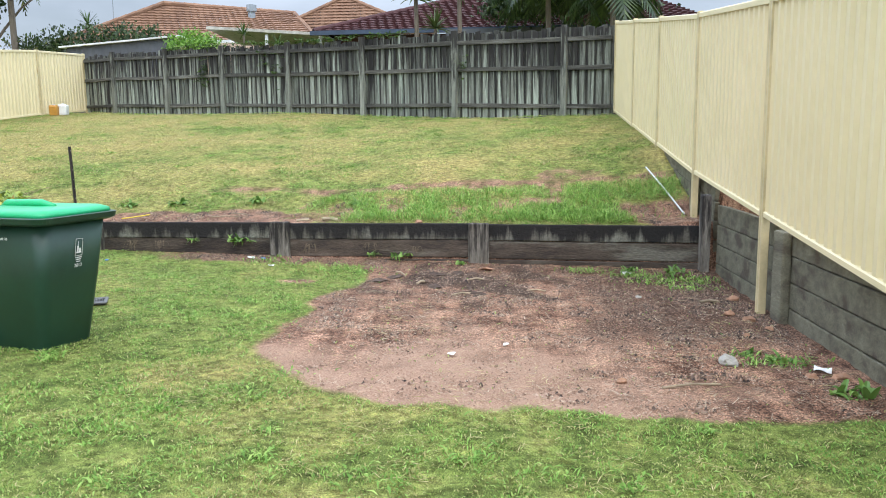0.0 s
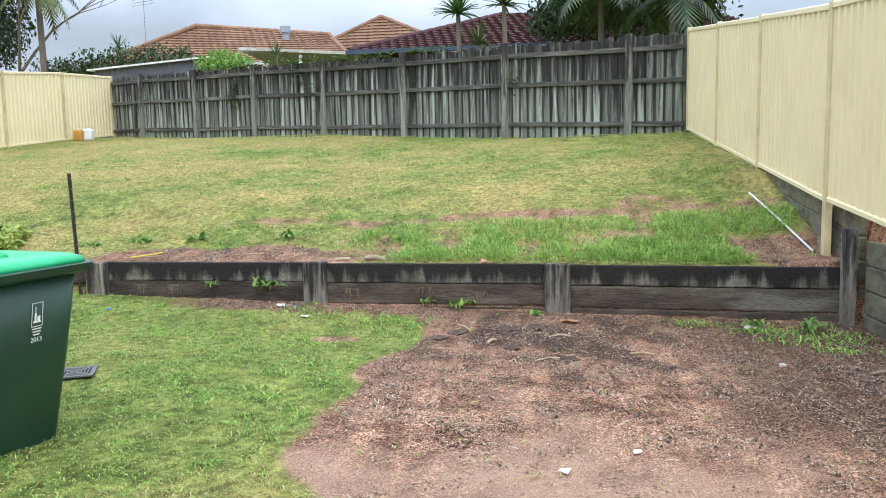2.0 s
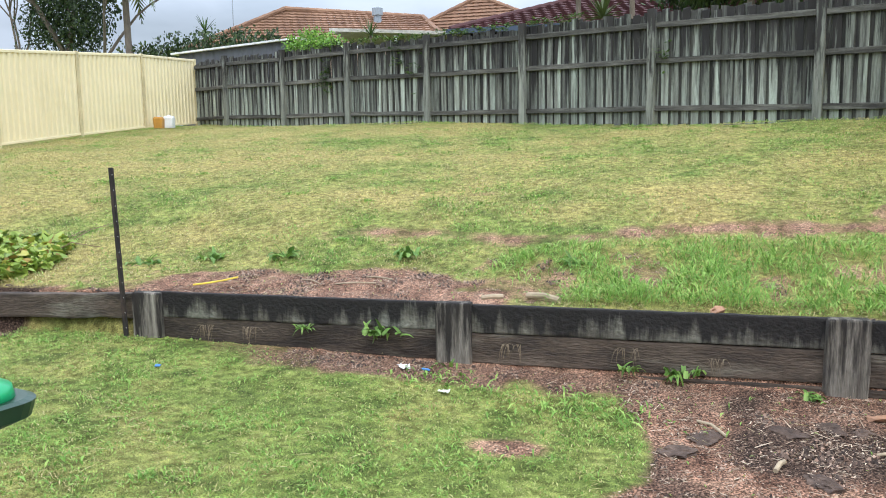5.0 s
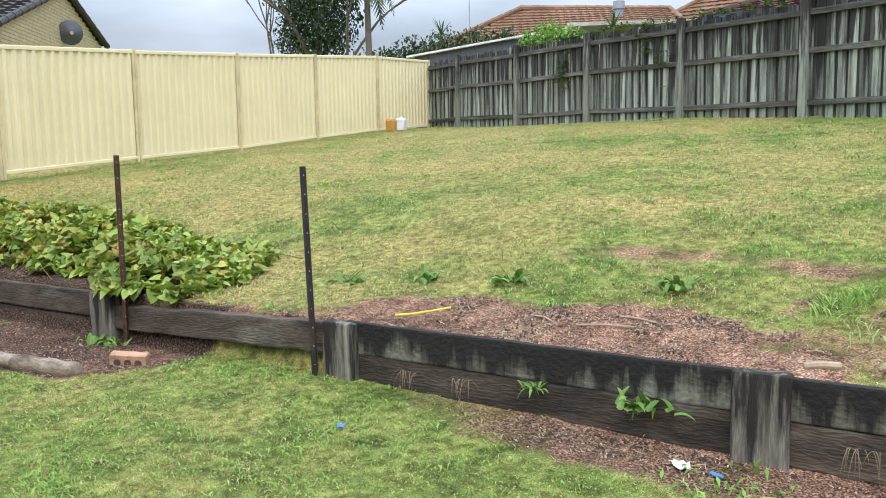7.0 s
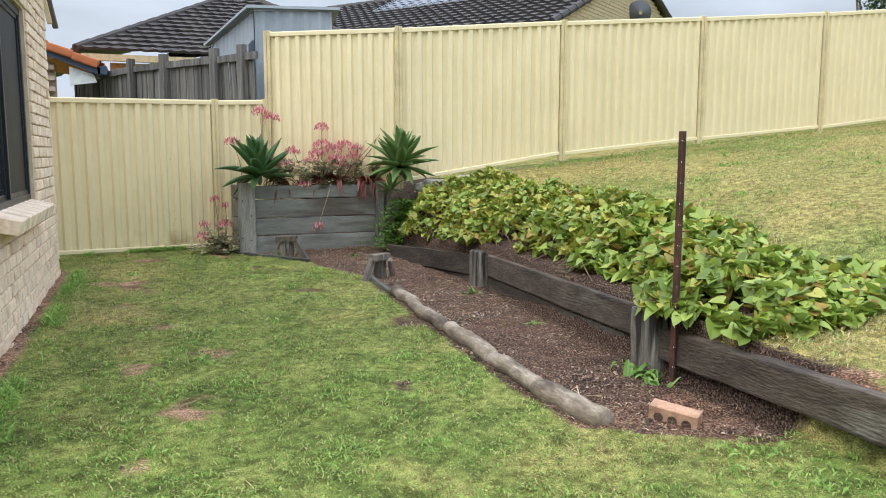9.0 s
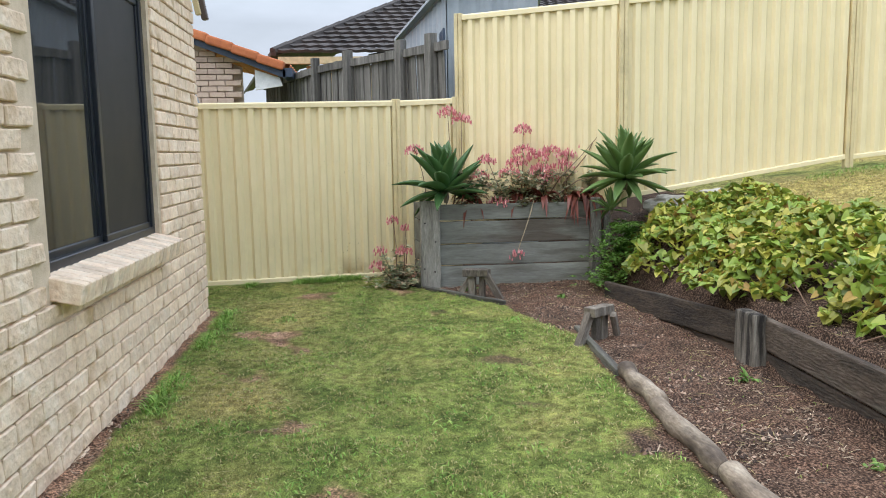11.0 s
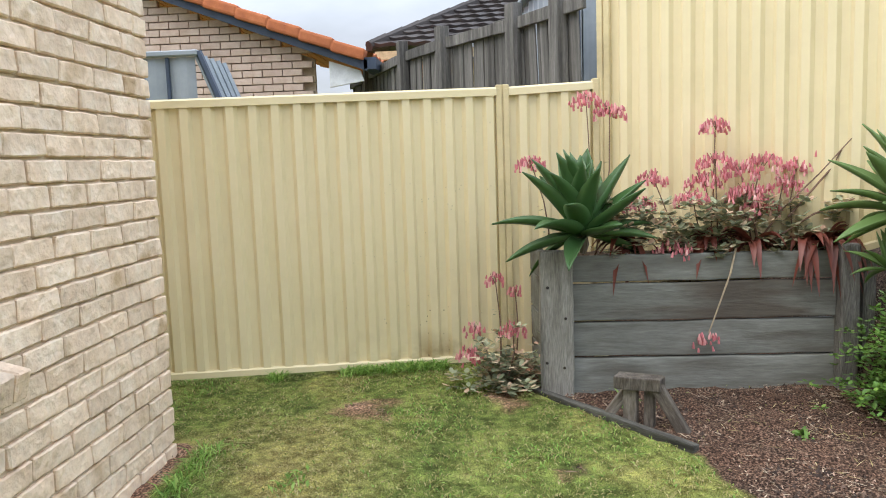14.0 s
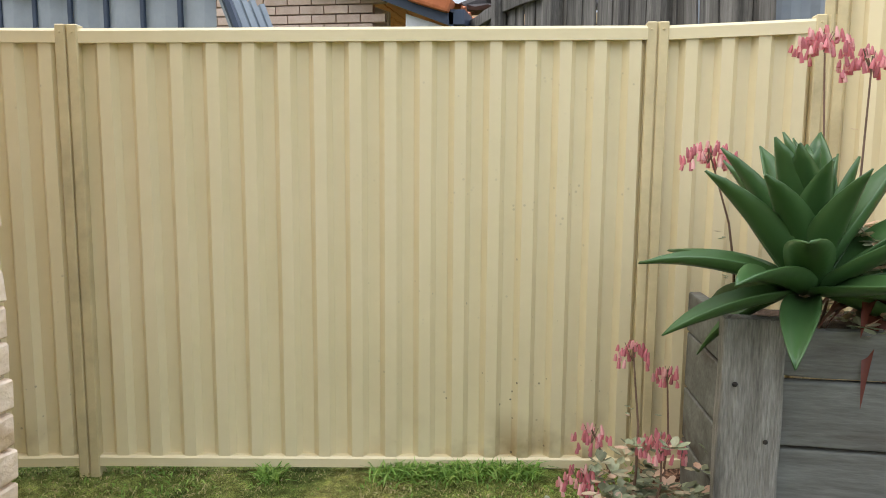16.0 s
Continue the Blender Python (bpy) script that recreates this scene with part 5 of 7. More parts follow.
def timber_stool(at, label):
    s = thing("timber_bracket", label, "timber bracket", "brackets in the bed", at=at)
    part("top", rough_block(0.24, 0.10, 0.065, 0.006, 0.006, 5, 1), BRACKET_WOOD, s).matrix_local = pose(0, 0, 0.225)
    part("leg", rough_block(0.07, 0.045, 0.23, 0.005, 0.004, 4, 2), BRACKET_WOOD, s).matrix_local = pose(-0.045, 0.0, 0.085)
    part("leg", rough_block(0.05, 0.045, 0.23, 0.005, 0.004, 4, 3), BRACKET_WOOD, s).matrix_local = pose(0.05, 0.01, 0.085)
    part("brace", rough_block(0.06, 0.05, 0.34, 0.006, 0.004, 5, 4), BRACKET_WOOD, s).matrix_local = pose(0.165, -0.01, 0.10, 0, -32, 0)
    part("brace", rough_block(0.05, 0.04, 0.27, 0.006, 0.004, 5, 5), BRACKET_WOOD, s).matrix_local = pose(-0.13, 0.05, 0.09, 0, 36, 20)
    return s


first = timber_stool(pose(-12.29, 7.57, 0.165, 0, 0, 62), "small grey weathered timber bracket standing in the soil bed")
copy_thing(first, pose(-10.66, 8.20, 0.13, 0, 0, -52))


def star_picket(x, y, z0, z1, mat, label, lean):
    s = thing("star_picket", label, "fence stake", "star pickets", at=pose(x, y, z0 - 0.05, lean[0], lean[1], 0))
    h = z1 - z0 + 0.05
    bm = bmesh.new()
    for a in (90, 210, 330):
        box(bm, 0.021, 0.006, h, pose(0, 0, h / 2, 0, 0, a) @ pose(0.0105, 0, 0), 0.001)
    box(bm, 0.010, 0.010, h, pose(0, 0, h / 2))
    part("shaft", bm, mat, s)
    # no holes are cut: white studs carry the daylight seen through them
    bm = bmesh.new()
    for k in range(int(h / 0.11)):
        bmesh.ops.create_cone(bm, cap_ends=True, segments=8, radius1=0.0045, radius2=0.0045, depth=0.009, matrix=pose(0.010, -0.006, h - 0.05 - 0.11 * k, 60, 0, 30))
    part("hole", bm, WHITE_TRIM, s, "row of white studs painted as daylight through punched holes")
    return s


star_picket(-6.88, 8.76, 0.10, 1.47, RUST, "thin rusty brown star picket by the vine bed", (0, 0.3))
star_picket(-5.02, 8.62, 0.10, 1.37, BLACKSTEEL, "black star picket with punched holes leaning beside the wall", (1.0, -1.0))


def hollow_brick():
    bm = bmesh.new()
    box(bm, 0.23, 0.076, 0.11, None, 0.004)
    b = thing("hollow_brick", "broken salmon-coloured clay brick with three core holes lying on the grass", "brick", at=pose(-6.39, 8.40, low_z(-6.4, 8.3) + 0.018, 10, 5, 34))
    part("clay", bm, SALMON, b)
    # three dark discs on the uncut face mark the core holes
    bm = bmesh.new()
    for k in (-1, 0, 1):
        bmesh.ops.create_cone(bm, cap_ends=True, segments=12, radius1=0.023, radius2=0.023, depth=0.004, matrix=pose(k * 0.066, -0.0385, 0.004, 90))
    part("core_hole", bm, ROOT, b, "dark flat disc in the place of each core hole")


hollow_brick()


def drain_grate():
    g = thing("drain_grate", "square grey drain grate set flush in the lawn", "drain", at=pose(-3.51, 6.12, low_z(-3.5, 6.1) + 0.020, 0, 0, 24))
    bm = bmesh.new()
    for s in (-1, 1):
        box(bm, 0.26, 0.02, 0.012, pose(0, s * 0.12, 0), 0.002)
        box(bm, 0.02, 0.22, 0.012, pose(s * 0.12, 0, 0), 0.002)
        box(bm, 0.33, 0.016, 0.011, pose(0, 0, 0, 0, 0, 45 * s))
    part("rim", bm, GRATE, g)
    for q in range(4):
        for k in range(5):
            w = 0.03 + 0.036 * k
            bm = bmesh.new()
            box(bm, w, 0.009, 0.01)
            part("bar", bm, GRATE, g).matrix_local = pose(0, 0, 0, 0, 0, 90 * q) @ pose(0, 0.022 + 0.021 * k, 0)
    # flat black sheet in place of a hollow; the sump's shade is its colour
    bm = bmesh.new()
    box(bm, 0.24, 0.24, 0.004)
    part("sump", bm, RUBBER, g, "thin black sheet standing in for the shaded sump below the bars").matrix_local = pose(0, 0, -0.012)


drain_grate()


def lump(name, label, category, x, y, z, sx, sy, sz, mat, seed, group=""):
    bm = bmesh.new()
    bmesh.ops.create_icosphere(bm, subdivisions=3, radius=0.5)
    for v in bm.verts:
        v.co *= 1 + 0.55 * noise.noise(v.co * 2.2 + Vector((seed, 0, 0))) + (0.5 if mat is ROOT else 0.18) * noise.noise(v.co * 6 + Vector((0, seed, 0)))
        v.co = Vector((v.co.x * sx, v.co.y * sy, v.co.z * sz))
    ob = part(name, bm, mat)
    ob.matrix_basis = pose(x, y, z + sz * 0.28, 0, 0, seed * 47)
    return tagged(ob, label, category, group)


lump("rock", "pale grey rock lying on the bank by the fence", "rock", -12.50, 9.42, up_z(-12.5, 9.42), 0.40, 0.28, 0.20, STONE, 1.3, "rocks by the fence")
lump("rock", "flat grey rock lying on the bank by the fence", "rock", -12.52, 9.90, up_z(-12.52, 9.9), 0.34, 0.22, 0.13, STONE, 2.7, "rocks by the fence")
lump("rock", "small pale rock lying on the bank by the fence", "rock", -12.38, 9.62, up_z(-12.38, 9.62), 0.10, 0.08, 0.08, STONE, 3.1, "rocks by the fence")
lump("rock", "rounded cream rock in the long grass above the wall", "rock", -0.66, 9.78, 0.53, 0.16, 0.13, 0.13, STONE, 4.2)
lump("rock", "orange clay lump lying on the wall top", "rock", -0.98, 8.60, 0.46, 0.13, 0.07, 0.05, CLAY, 5.2)
for k, (x, y, s) in enumerate([(1.42, 4.89, 0.12), (1.84, 4.62, 0.07), (2.02, 6.9, 0.09), (1.98, 5.8, 0.07), (1.92, 6.1, 0.09), (1.2, 6.94, 0.05), (1.82, 6.3, 0.08), (1.75, 5.6, 0.06), (-0.7, 6.13, 0.05), (2.0, 4.6, 0.09), (0.68, 4.44, 0.07)]):
    lump("clod", "orange-brown clay lump lying on the bare soil", "clod", x, y, low_z(x, y), s, s * 0.8, s * 0.55, STONE if k in (0, 5) else CLAY, 6 + k, "clods on the soil")


def container(name, label, x, y, mat, w, h):
    c = thing(name, label, "container", at=pose(x, y, up_z(x, y) + 0.02, 0, 0, 12))
    bm = bmesh.new()
    loft(bm, [rounded_ring(bm, w * 0.9, w * 0.9, 0.03, 0), rounded_ring(bm, w, w, 0.04, h * 0.85), rounded_ring(bm, w * 0.8, w * 0.8, 0.04, h)])
    part("body", bm, mat, c)
    bm = bmesh.new()
    loft(bm, [rounded_ring(bm, w * 0.3, w * 0.3, 0.02, h), rounded_ring(bm, w * 0.3, w * 0.3, 0.02, h + 0.03)])
    part("cap", bm, WHITE_TRIM, c)


container("plastic_drum", "white plastic drum standing by the steel fence", -12.15, 20.55, WHITE_TRIM, 0.24, 0.28)
container("plastic_tub", "orange plastic tub standing by the steel fence", -12.28, 20.32, PLASTIC_ORANGE, 0.22, 0.27)


def loose_tube(name, label, category, pts, r, mat):
    bm = bmesh.new()
    tube(bm, [Vector(p) - Vector(pts[0]) for p in pts], [r] * len(pts), 8)
    ob = part(name, bm, mat)
    ob.matrix_basis = pose(*pts[0])
    return tagged(ob, label, category)


loose_tube("pvc_pipe", "thin white plastic pipe lying on the bank below the fence", "pipe", [(1.86, 10.4, up_z(1.86, 10.4) + 0.03), (1.95, 9.6, up_z(1.95, 9.6) + 0.03), (2.02, 8.85, up_z(2.02, 8.85) + 0.02)], 0.010, WHITE_TRIM)
loose_tube("yellow_tape", "crumpled yellow tape on the bare soil", "tape", [(-4.62, 8.87, 0.50), (-4.52, 8.90, 0.51), (-4.45, 9.0, 0.515), (-4.38, 9.1, 0.525)], 0.007, YELLOW)
for x, y, dx, dy, s in ((-0.87, 7.36, 0.06, 0.12, 0.012), (-1.15, 7.9, 0.12, -0.16, 0.008), (-0.37, 7.67, 0.15, 0.02, 0.008), (0.9, 4.35, 0.35, 0.08, 0.008), (1.7, 6.75, 0.16, 0.02, 0.012), (-0.5, 6.9, 0.2, 0.1, 0.006), (0.2, 7.2, 0.18, -0.02, 0.006), (-1.3, 6.9, 0.15, 0.02, 0.005)):
    loose_tube("stick", "dry pale stick lying on the bare soil", "stick", [(x, y, low_z(x, y) + s), (x + dx * 0.5, y + dy * 0.5, low_z(x, y) + s + 0.012), (x + dx, y + dy, low_z(x + dx, y + dy) + s)], s, DRYSTICK)
for x, y, dx, dy, r in ((-2.15, 8.86, 0.22, -0.10, 0.022), (-2.45, 8.80, 0.14, 0.04, 0.018), (-3.6, 9.1, 0.3, 0.05, 0.006), (-3.2, 9.25, -0.22, 0.06, 0.007), (-3.9, 9.2, 0.2, -0.12, 0.005)):
    loose_tube("stick", "pale broken stick on the soil behind the wall", "stick", [(x, y, up_z(x, y) + r), (x + dx * 0.5, y + dy * 0.5, up_z(x, y) + r + 0.01), (x + dx, y + dy, up_z(x + dx, y + dy) + r)], r, DRYSTICK)
for x, y, s, mat, what in ((-2.87, 8.36, 0.09, WHITE, "white plastic scrap"), (-2.53, 8.0, 0.06, WHITE, "white plastic scrap"), (-2.72, 8.33, 0.05, BLUE_BIT, "blue plastic scrap"), (-4.4, 8.05, 0.035, BLUE_BIT, "blue plastic scrap"), (1.25, 8.0, 0.12, WHITE, "white plastic scrap"), (1.95, 4.75, 0.1, WHITE, "white plastic scrap"), (-0.36, 4.92, 0.05, WHITE, "white plastic scrap"), (-0.21, 8.1, 0.16, CLAY, "terracotta shard"), (0.0, 5.2, 0.04, WHITE, "white plastic scrap")):
    bm = bmesh.new()
    bmesh.ops.create_grid(bm, x_segments=4, y_segments=4, size=0.5 * s)
    for v in bm.verts:
        v.co.z = 0.3 * s * noise.noise(v.co * 30 + Vector((x, y, 0)))
        v.co.y *= 0.6 + 0.3 * noise.noise(Vector((v.co.x * 20, x, y)))
    thicken(bm, 0.004)
    ob = part("litter", bm, mat)
    ob.matrix_basis = pose(x, y, low_z(x, y) + 0.022, 0, 0, x * 80)
    tagged(ob, "crumpled " + what + " lying on the ground", "litter")


# ---- weeds on and around the walls ----
def weed(x, y, z, size, seed, n=24, name="weed", label="small leafy green weed growing at the timber wall", out=None):
    w = thing(name, label, "weed", "weeds", at=pose(x, y, z))
    r_ = random.Random(seed)
    bm = bmesh.new()
    for k in range(n):
        a = r_.uniform(0, 6.28) if out is None else r_.gauss(out, 0.8)
        strap_leaf(bm, (r_.gauss(0, 0.3) * size, r_.gauss(0, 0.2) * size, 0), a, size * r_.uniform(0.2, 0.75), size * 0.17, size * r_.uniform(0.2, 0.8), size * r_.uniform(0.2, 0.8))
    part("foliage", bm, GREENWEED, w)["kind"] = "stuff"


for k, (x, y, z, s) in enumerate([(-3.08, 8.54, 0.26, 0.2), (-3.63, 8.58, 0.27, 0.1), (-2.62, 8.44, 0.06, 0.16), (-4.82, 8.56, 0.10, 0.16), (-7.05, 8.68, 0.13, 0.2), (-6.85, 8.62, 0.12, 0.12), (-0.5, 8.36, 0.03, 0.14), (1.75, 4.95, -0.05, 0.16), (1.95, 4.3, -0.05, 0.22), (1.6, 5.1, -0.05, 0.12), (-9.6, 8.75, 0.14, 0.14), (-8.4, 8.72, 0.12, 0.10), (-4.3, 9.75, 0.6, 0.22), (-4.9, 9.7, 0.58, 0.20), (-3.2, 9.8, 0.62, 0.22), (-5.4, 9.5, 0.55, 0.2), (-1.9, 9.7, 0.58, 0.2), (-12.6, 7.55, 0.17, 0.12), (-12.1, 8.3, 0.17, 0.1), (1.3, 8.0, 0.02, 0.15), (1.7, 7.9, 0.02, 0.2), (-1.2, 8.45, 0.1, 0.16), (-1.5, 8.46, 0.12, 0.12)]):
    weed(x, y, z, s, 200 + k)


def dry_tuft(x, y, z, seed):
    w = thing("dry_tuft", "dead straw-coloured grass tuft hanging from the timber wall", "weed", "dry tufts", at=pose(x, y, z))
    r_ = random.Random(seed)
    bm = bmesh.new()
    for k in range(14):
        strap_leaf(bm, (r_.uniform(-0.06, 0.06), 0, 0), r_.gauss(-1.57, 0.9), r_.uniform(0.03, 0.09), 0.003, 0.02, r_.uniform(0.06, 0.16))
    part("blade", bm, STRAW_DEAD, w)["kind"] = "stuff"


for k, (x, y, z) in enumerate([(-4.02, 8.57, 0.27), (-4.35, 8.58, 0.27), (-1.5, 8.44, 0.26), (-1.0, 8.43, 0.22), (-2.2, 8.5, 0.24)]):
    dry_tuft(x, y, z, 300 + k)


for k in range(15):
    r_ = random.Random(400 + k)
    x, y = r_.gauss(-0.5, 0.75), r_.gauss(7.5, 0.5)
    if -1.7 < x < 1.8 and y < wall_y(x) - 0.08:
        q = r_.uniform(0.06, 0.2)
        lump("clod", "dark clump of uprooted soil and roots on the bare ground", "clod", x, y, low_z(x, y) - 0.02, q, q * 0.7, q * 0.28, ROOT, 30 + k, "dark clumps on the soil")


# ---- neighbouring houses ----
def roof_face(name, mat, parent, a, b, c, d, course=0.34, tile=0.3, rise=0.035):
    """Tiled slope: a-b is the eave, d-c the ridge above it; courses lap, tiles swell."""
    a, b, c, d = (Vector(v) for v in (a, b, c, d))
    rows = max(3, int((d - a).length / course), int((c - b).length / course))
    n = (b - a).cross(((c + d) / 2 - (a + b) / 2)).normalized()
    n = n if n.z > 0 else -n
    bm = bmesh.new()
    for r in range(rows):
        t0, t1 = r / rows, (r + 1) / rows
        l0, r0, l1, r1 = a.lerp(d, t0), b.lerp(c, t0), a.lerp(d, t1), b.lerp(c, t1)
        cols = max(1, int((r0 - l0).length / tile)) * 3
        low, high, lip = [], [], []
        for k in range(cols + 1):
            u = k / cols
            wave = rise * (0.5, 1.0, 0.15)[k % 3]
            p = l0.lerp(r0, u)
            low.append(bm.verts.new(p + n * (wave + 0.045)))
            lip.append(bm.verts.new(p + n * (wave * 0.6 - 0.01)))
            high.append(bm.verts.new(l1.lerp(r1, u) + n * wave * 0.6))
        for k in range(cols):
            bm.faces.new((low[k], low[k + 1], high[k + 1], high[k]))
            bm.faces.new((lip[k], lip[k + 1], low[k + 1], low[k]))
    ob = part(name, bm, mat, parent)
    ob.matrix_local = parent.matrix_basis.inverted()
    ob["kind"] = "stuff"
    return ob


def ridge_caps(parent, mat, p, q, r=0.11):
    p, q = Vector(p), Vector(q)
    n = max(2, int((q - p).length / 0.4))
    bm = bmesh.new()
    for k in range(n):
        tube(bm, [p.lerp(q, k / n), p.lerp(q, (k + 1) / n)], [r, r * 0.86], 8)
    ob = part("ridge", bm, mat, parent)
    ob.matrix_local, ob["kind"] = parent.matrix_basis.inverted(), "stuff"


def slab(name, mat, parent, pts, thick, label=""):
    bm = bmesh.new()
    bm.faces.new([bm.verts.new(p) for p in pts])
    thicken(bm, thick)
    ob = part(name, bm, mat, parent, label)
    ob.matrix_local = parent.matrix_basis.inverted()
    return ob


def block(name, mat, parent, x0, x1, y0, y1, z0, z1, label="", bevel=0.0):
    bm = bmesh.new()
    box(bm, x1 - x0, y1 - y0, z1 - z0, pose((x0 + x1) / 2, (y0 + y1) / 2, (z0 + z1) / 2), bevel)
    ob = part(name, bm, mat, parent, label)
    ob.matrix_local = parent.matrix_basis.inverted()
    return ob


def back_house():
    h = thing("house", "brown terracotta-tiled house beyond the paling fence", "house", at=pose(-13, 34, 2.4))
    block("wall", BRICK_FAR, h, -17.2, -7.6, 31.5, 40, 2.3, 5.45)
    R0, R1 = (-14.8, 33.4, 7.42), (-9.9, 36.6, 7.38)
    FL, FR, BL = (-18.6, 30.9, 5.45), (-7.6, 32.0, 5.45), (-19.5, 39, 5.45)
    roof_face("roof", TILE_ORANGE, h, FL, FR, R1, R0)
    roof_face("roof", TILE_ORANGE, h, BL, FL, R0, R0)
    for p, q in ((R0, R1), (R0, FL), (R1, FR)):
        ridge_caps(h, TILE_ORANGE, p, q)
    P = (-7.33, 36, 7.95)
    roof_face("roof", TILE_ORANGE, h, (-11.3, 35.2, 6.1), (-3.2, 35.2, 6.1), P, P)
    ridge_caps(h, TILE_ORANGE, P, (-11.3, 35.2, 6.1))
    ridge_caps(h, TILE_ORANGE, P, (-3.2, 35.2, 6.1))
    v = part("roof_vent", bmesh.new(), ZINC, h, "white metal roof vent")
    bm = bmesh.new()
    tube(bm, [(-11.3, 34.6, 6.6), (-11.3, 34.6, 7.15), (-11.3, 34.6, 7.17), (-11.3, 34.6, 7.45), (-11.3, 34.6, 7.5)], [0.16, 0.16, 0.22, 0.22, 0.12], 14)
    bm.to_mesh(v.data)
    bm.free()
    v.matrix_local = h.matrix_basis.inverted()
    block("gutter", WHITE_TRIM, h, -18.6, -7.6, 30.8, 30.92, 5.36, 5.47)
    a = thing("aerial", "thin television aerial mast on the tiled roof", "aerial", at=pose(-16.9, 33, 6.2))
    bm = bmesh.new()
    tube(bm, [(0, 0, -0.2), (0, 0, 2.4)], [0.02, 0.015], 6)
    part("mast", bm, ZINC, a)
    for k in range(3):
        bm = bmesh.new()
        tube(bm, [(-0.5, 0, 2.3 - 0.12 * k), (0.5, 0, 2.4 - 0.12 * k)], [0.012, 0.012], 5)
        part("arm", bm, ZINC, a)


back_house()


def patio_cover():
    p = thing("patio_cover", "pale-edged patio roof with shadowed underside beyond the fence", "patio cover", at=pose(-8.5, 27, 2.4))
    slab("roof", STONE, p, [(-10.4, 26.8, 5.42), (-6.2, 26.8, 5.10), (-6.2, 30.5, 5.0), (-10.4, 30.5, 5.3)], 0.10)
    for x in (-10.2, -8.3, -6.4):
        block("post", WHITE_TRIM, p, x - 0.05, x + 0.05, 26.9, 27.0, 2.3, 5.1)
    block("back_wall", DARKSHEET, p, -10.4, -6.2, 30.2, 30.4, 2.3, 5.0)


patio_cover()


def red_house():
    h = thing("house", "dark red-tiled house with blue gutter beyond the paling fence", "house", at=pose(-2, 28, 2.2))
    block("wall", TILE_RED, h, -5.8, 6, 26.6, 34, 2.2, 4.95)
    R0, R1 = (-1.6, 30.2, 6.75), (5, 30.2, 6.75)
    roof_face("roof", TILE_RED, h, (-6.4, 26.0, 5.02), (7, 26.0, 5.02), R1, R0, tile=0.3)
    roof_face("roof", TILE_RED, h, (-6.4, 34.5, 5.02), (-6.4, 26.0, 5.02), R0, R0)
    ridge_caps(h, TILE_RED, R0, (-6.4, 26.0, 5.05))
    block("gutter", BLUE_TRIM, h, -6.5, 7, 25.86, 26.0, 4.90, 5.04)
    # solid dark block: the veranda's shade is put in as colour
    block("veranda_shade", DARKSHEET, h, -1.9, 6, 25.2, 26.0, 2.2, 4.9, "dark block standing in for the shade under the veranda")


red_house()


def grey_shed():
    s = thing("garden_shed", "dark grey ribbed steel shed with a white roof edge", "shed", at=pose(-12.4, 24.8, 2.3))
    bm = bmesh.new()
    n = 34
    low = [bm.verts.new((-14.2 + 3.6 * k / n, 24.5 - 0.02 * (k % 2), 2.2)) for k in range(n + 1)]
    top = [bm.verts.new((-14.2 + 3.6 * k / n, 24.5 - 0.02 * (k % 2), 4.52 + 0.22 * k / n)) for k in range(n + 1)]
    for k in range(n):
        bm.faces.new((low[k], low[k + 1], top[k + 1], top[k]))
    thicken(bm, 0.01)
    part("wall", bm, DARKSHEET, s).matrix_local = s.matrix_basis.inverted()
    slab("roof", WHITE_TRIM, s, [(-14.4, 24.35, 4.53), (-10.4, 24.35, 4.80), (-10.4, 27, 4.9), (-14.4, 27, 4.65)], 0.05)


grey_shed()


def solar_panel(parent, pts, label):
    """Rows of framed dark cells lying on a roof; pts: lower left, lower right, upper right, upper left."""
    slab("solar_panel", SOLAR, parent, pts, 0.04, label)
    a, b, c, d = (Vector(p) for p in pts)
    bm = bmesh.new()
    for k in range(7):
        t = k / 6
        tube(bm, [a.lerp(b, t) + Vector((0, 0, 0.03)), d.lerp(c, t) + Vector((0, 0, 0.03))], [0.009, 0.009], 4)
    for p, q in ((a, b), (d, c)):
        tube(bm, [p + Vector((0, 0, 0.03)), q + Vector((0, 0, 0.03))], [0.012, 0.012], 4)
    part("panel_frame", bm, ZINC, parent).matrix_local = parent.matrix_basis.inverted()


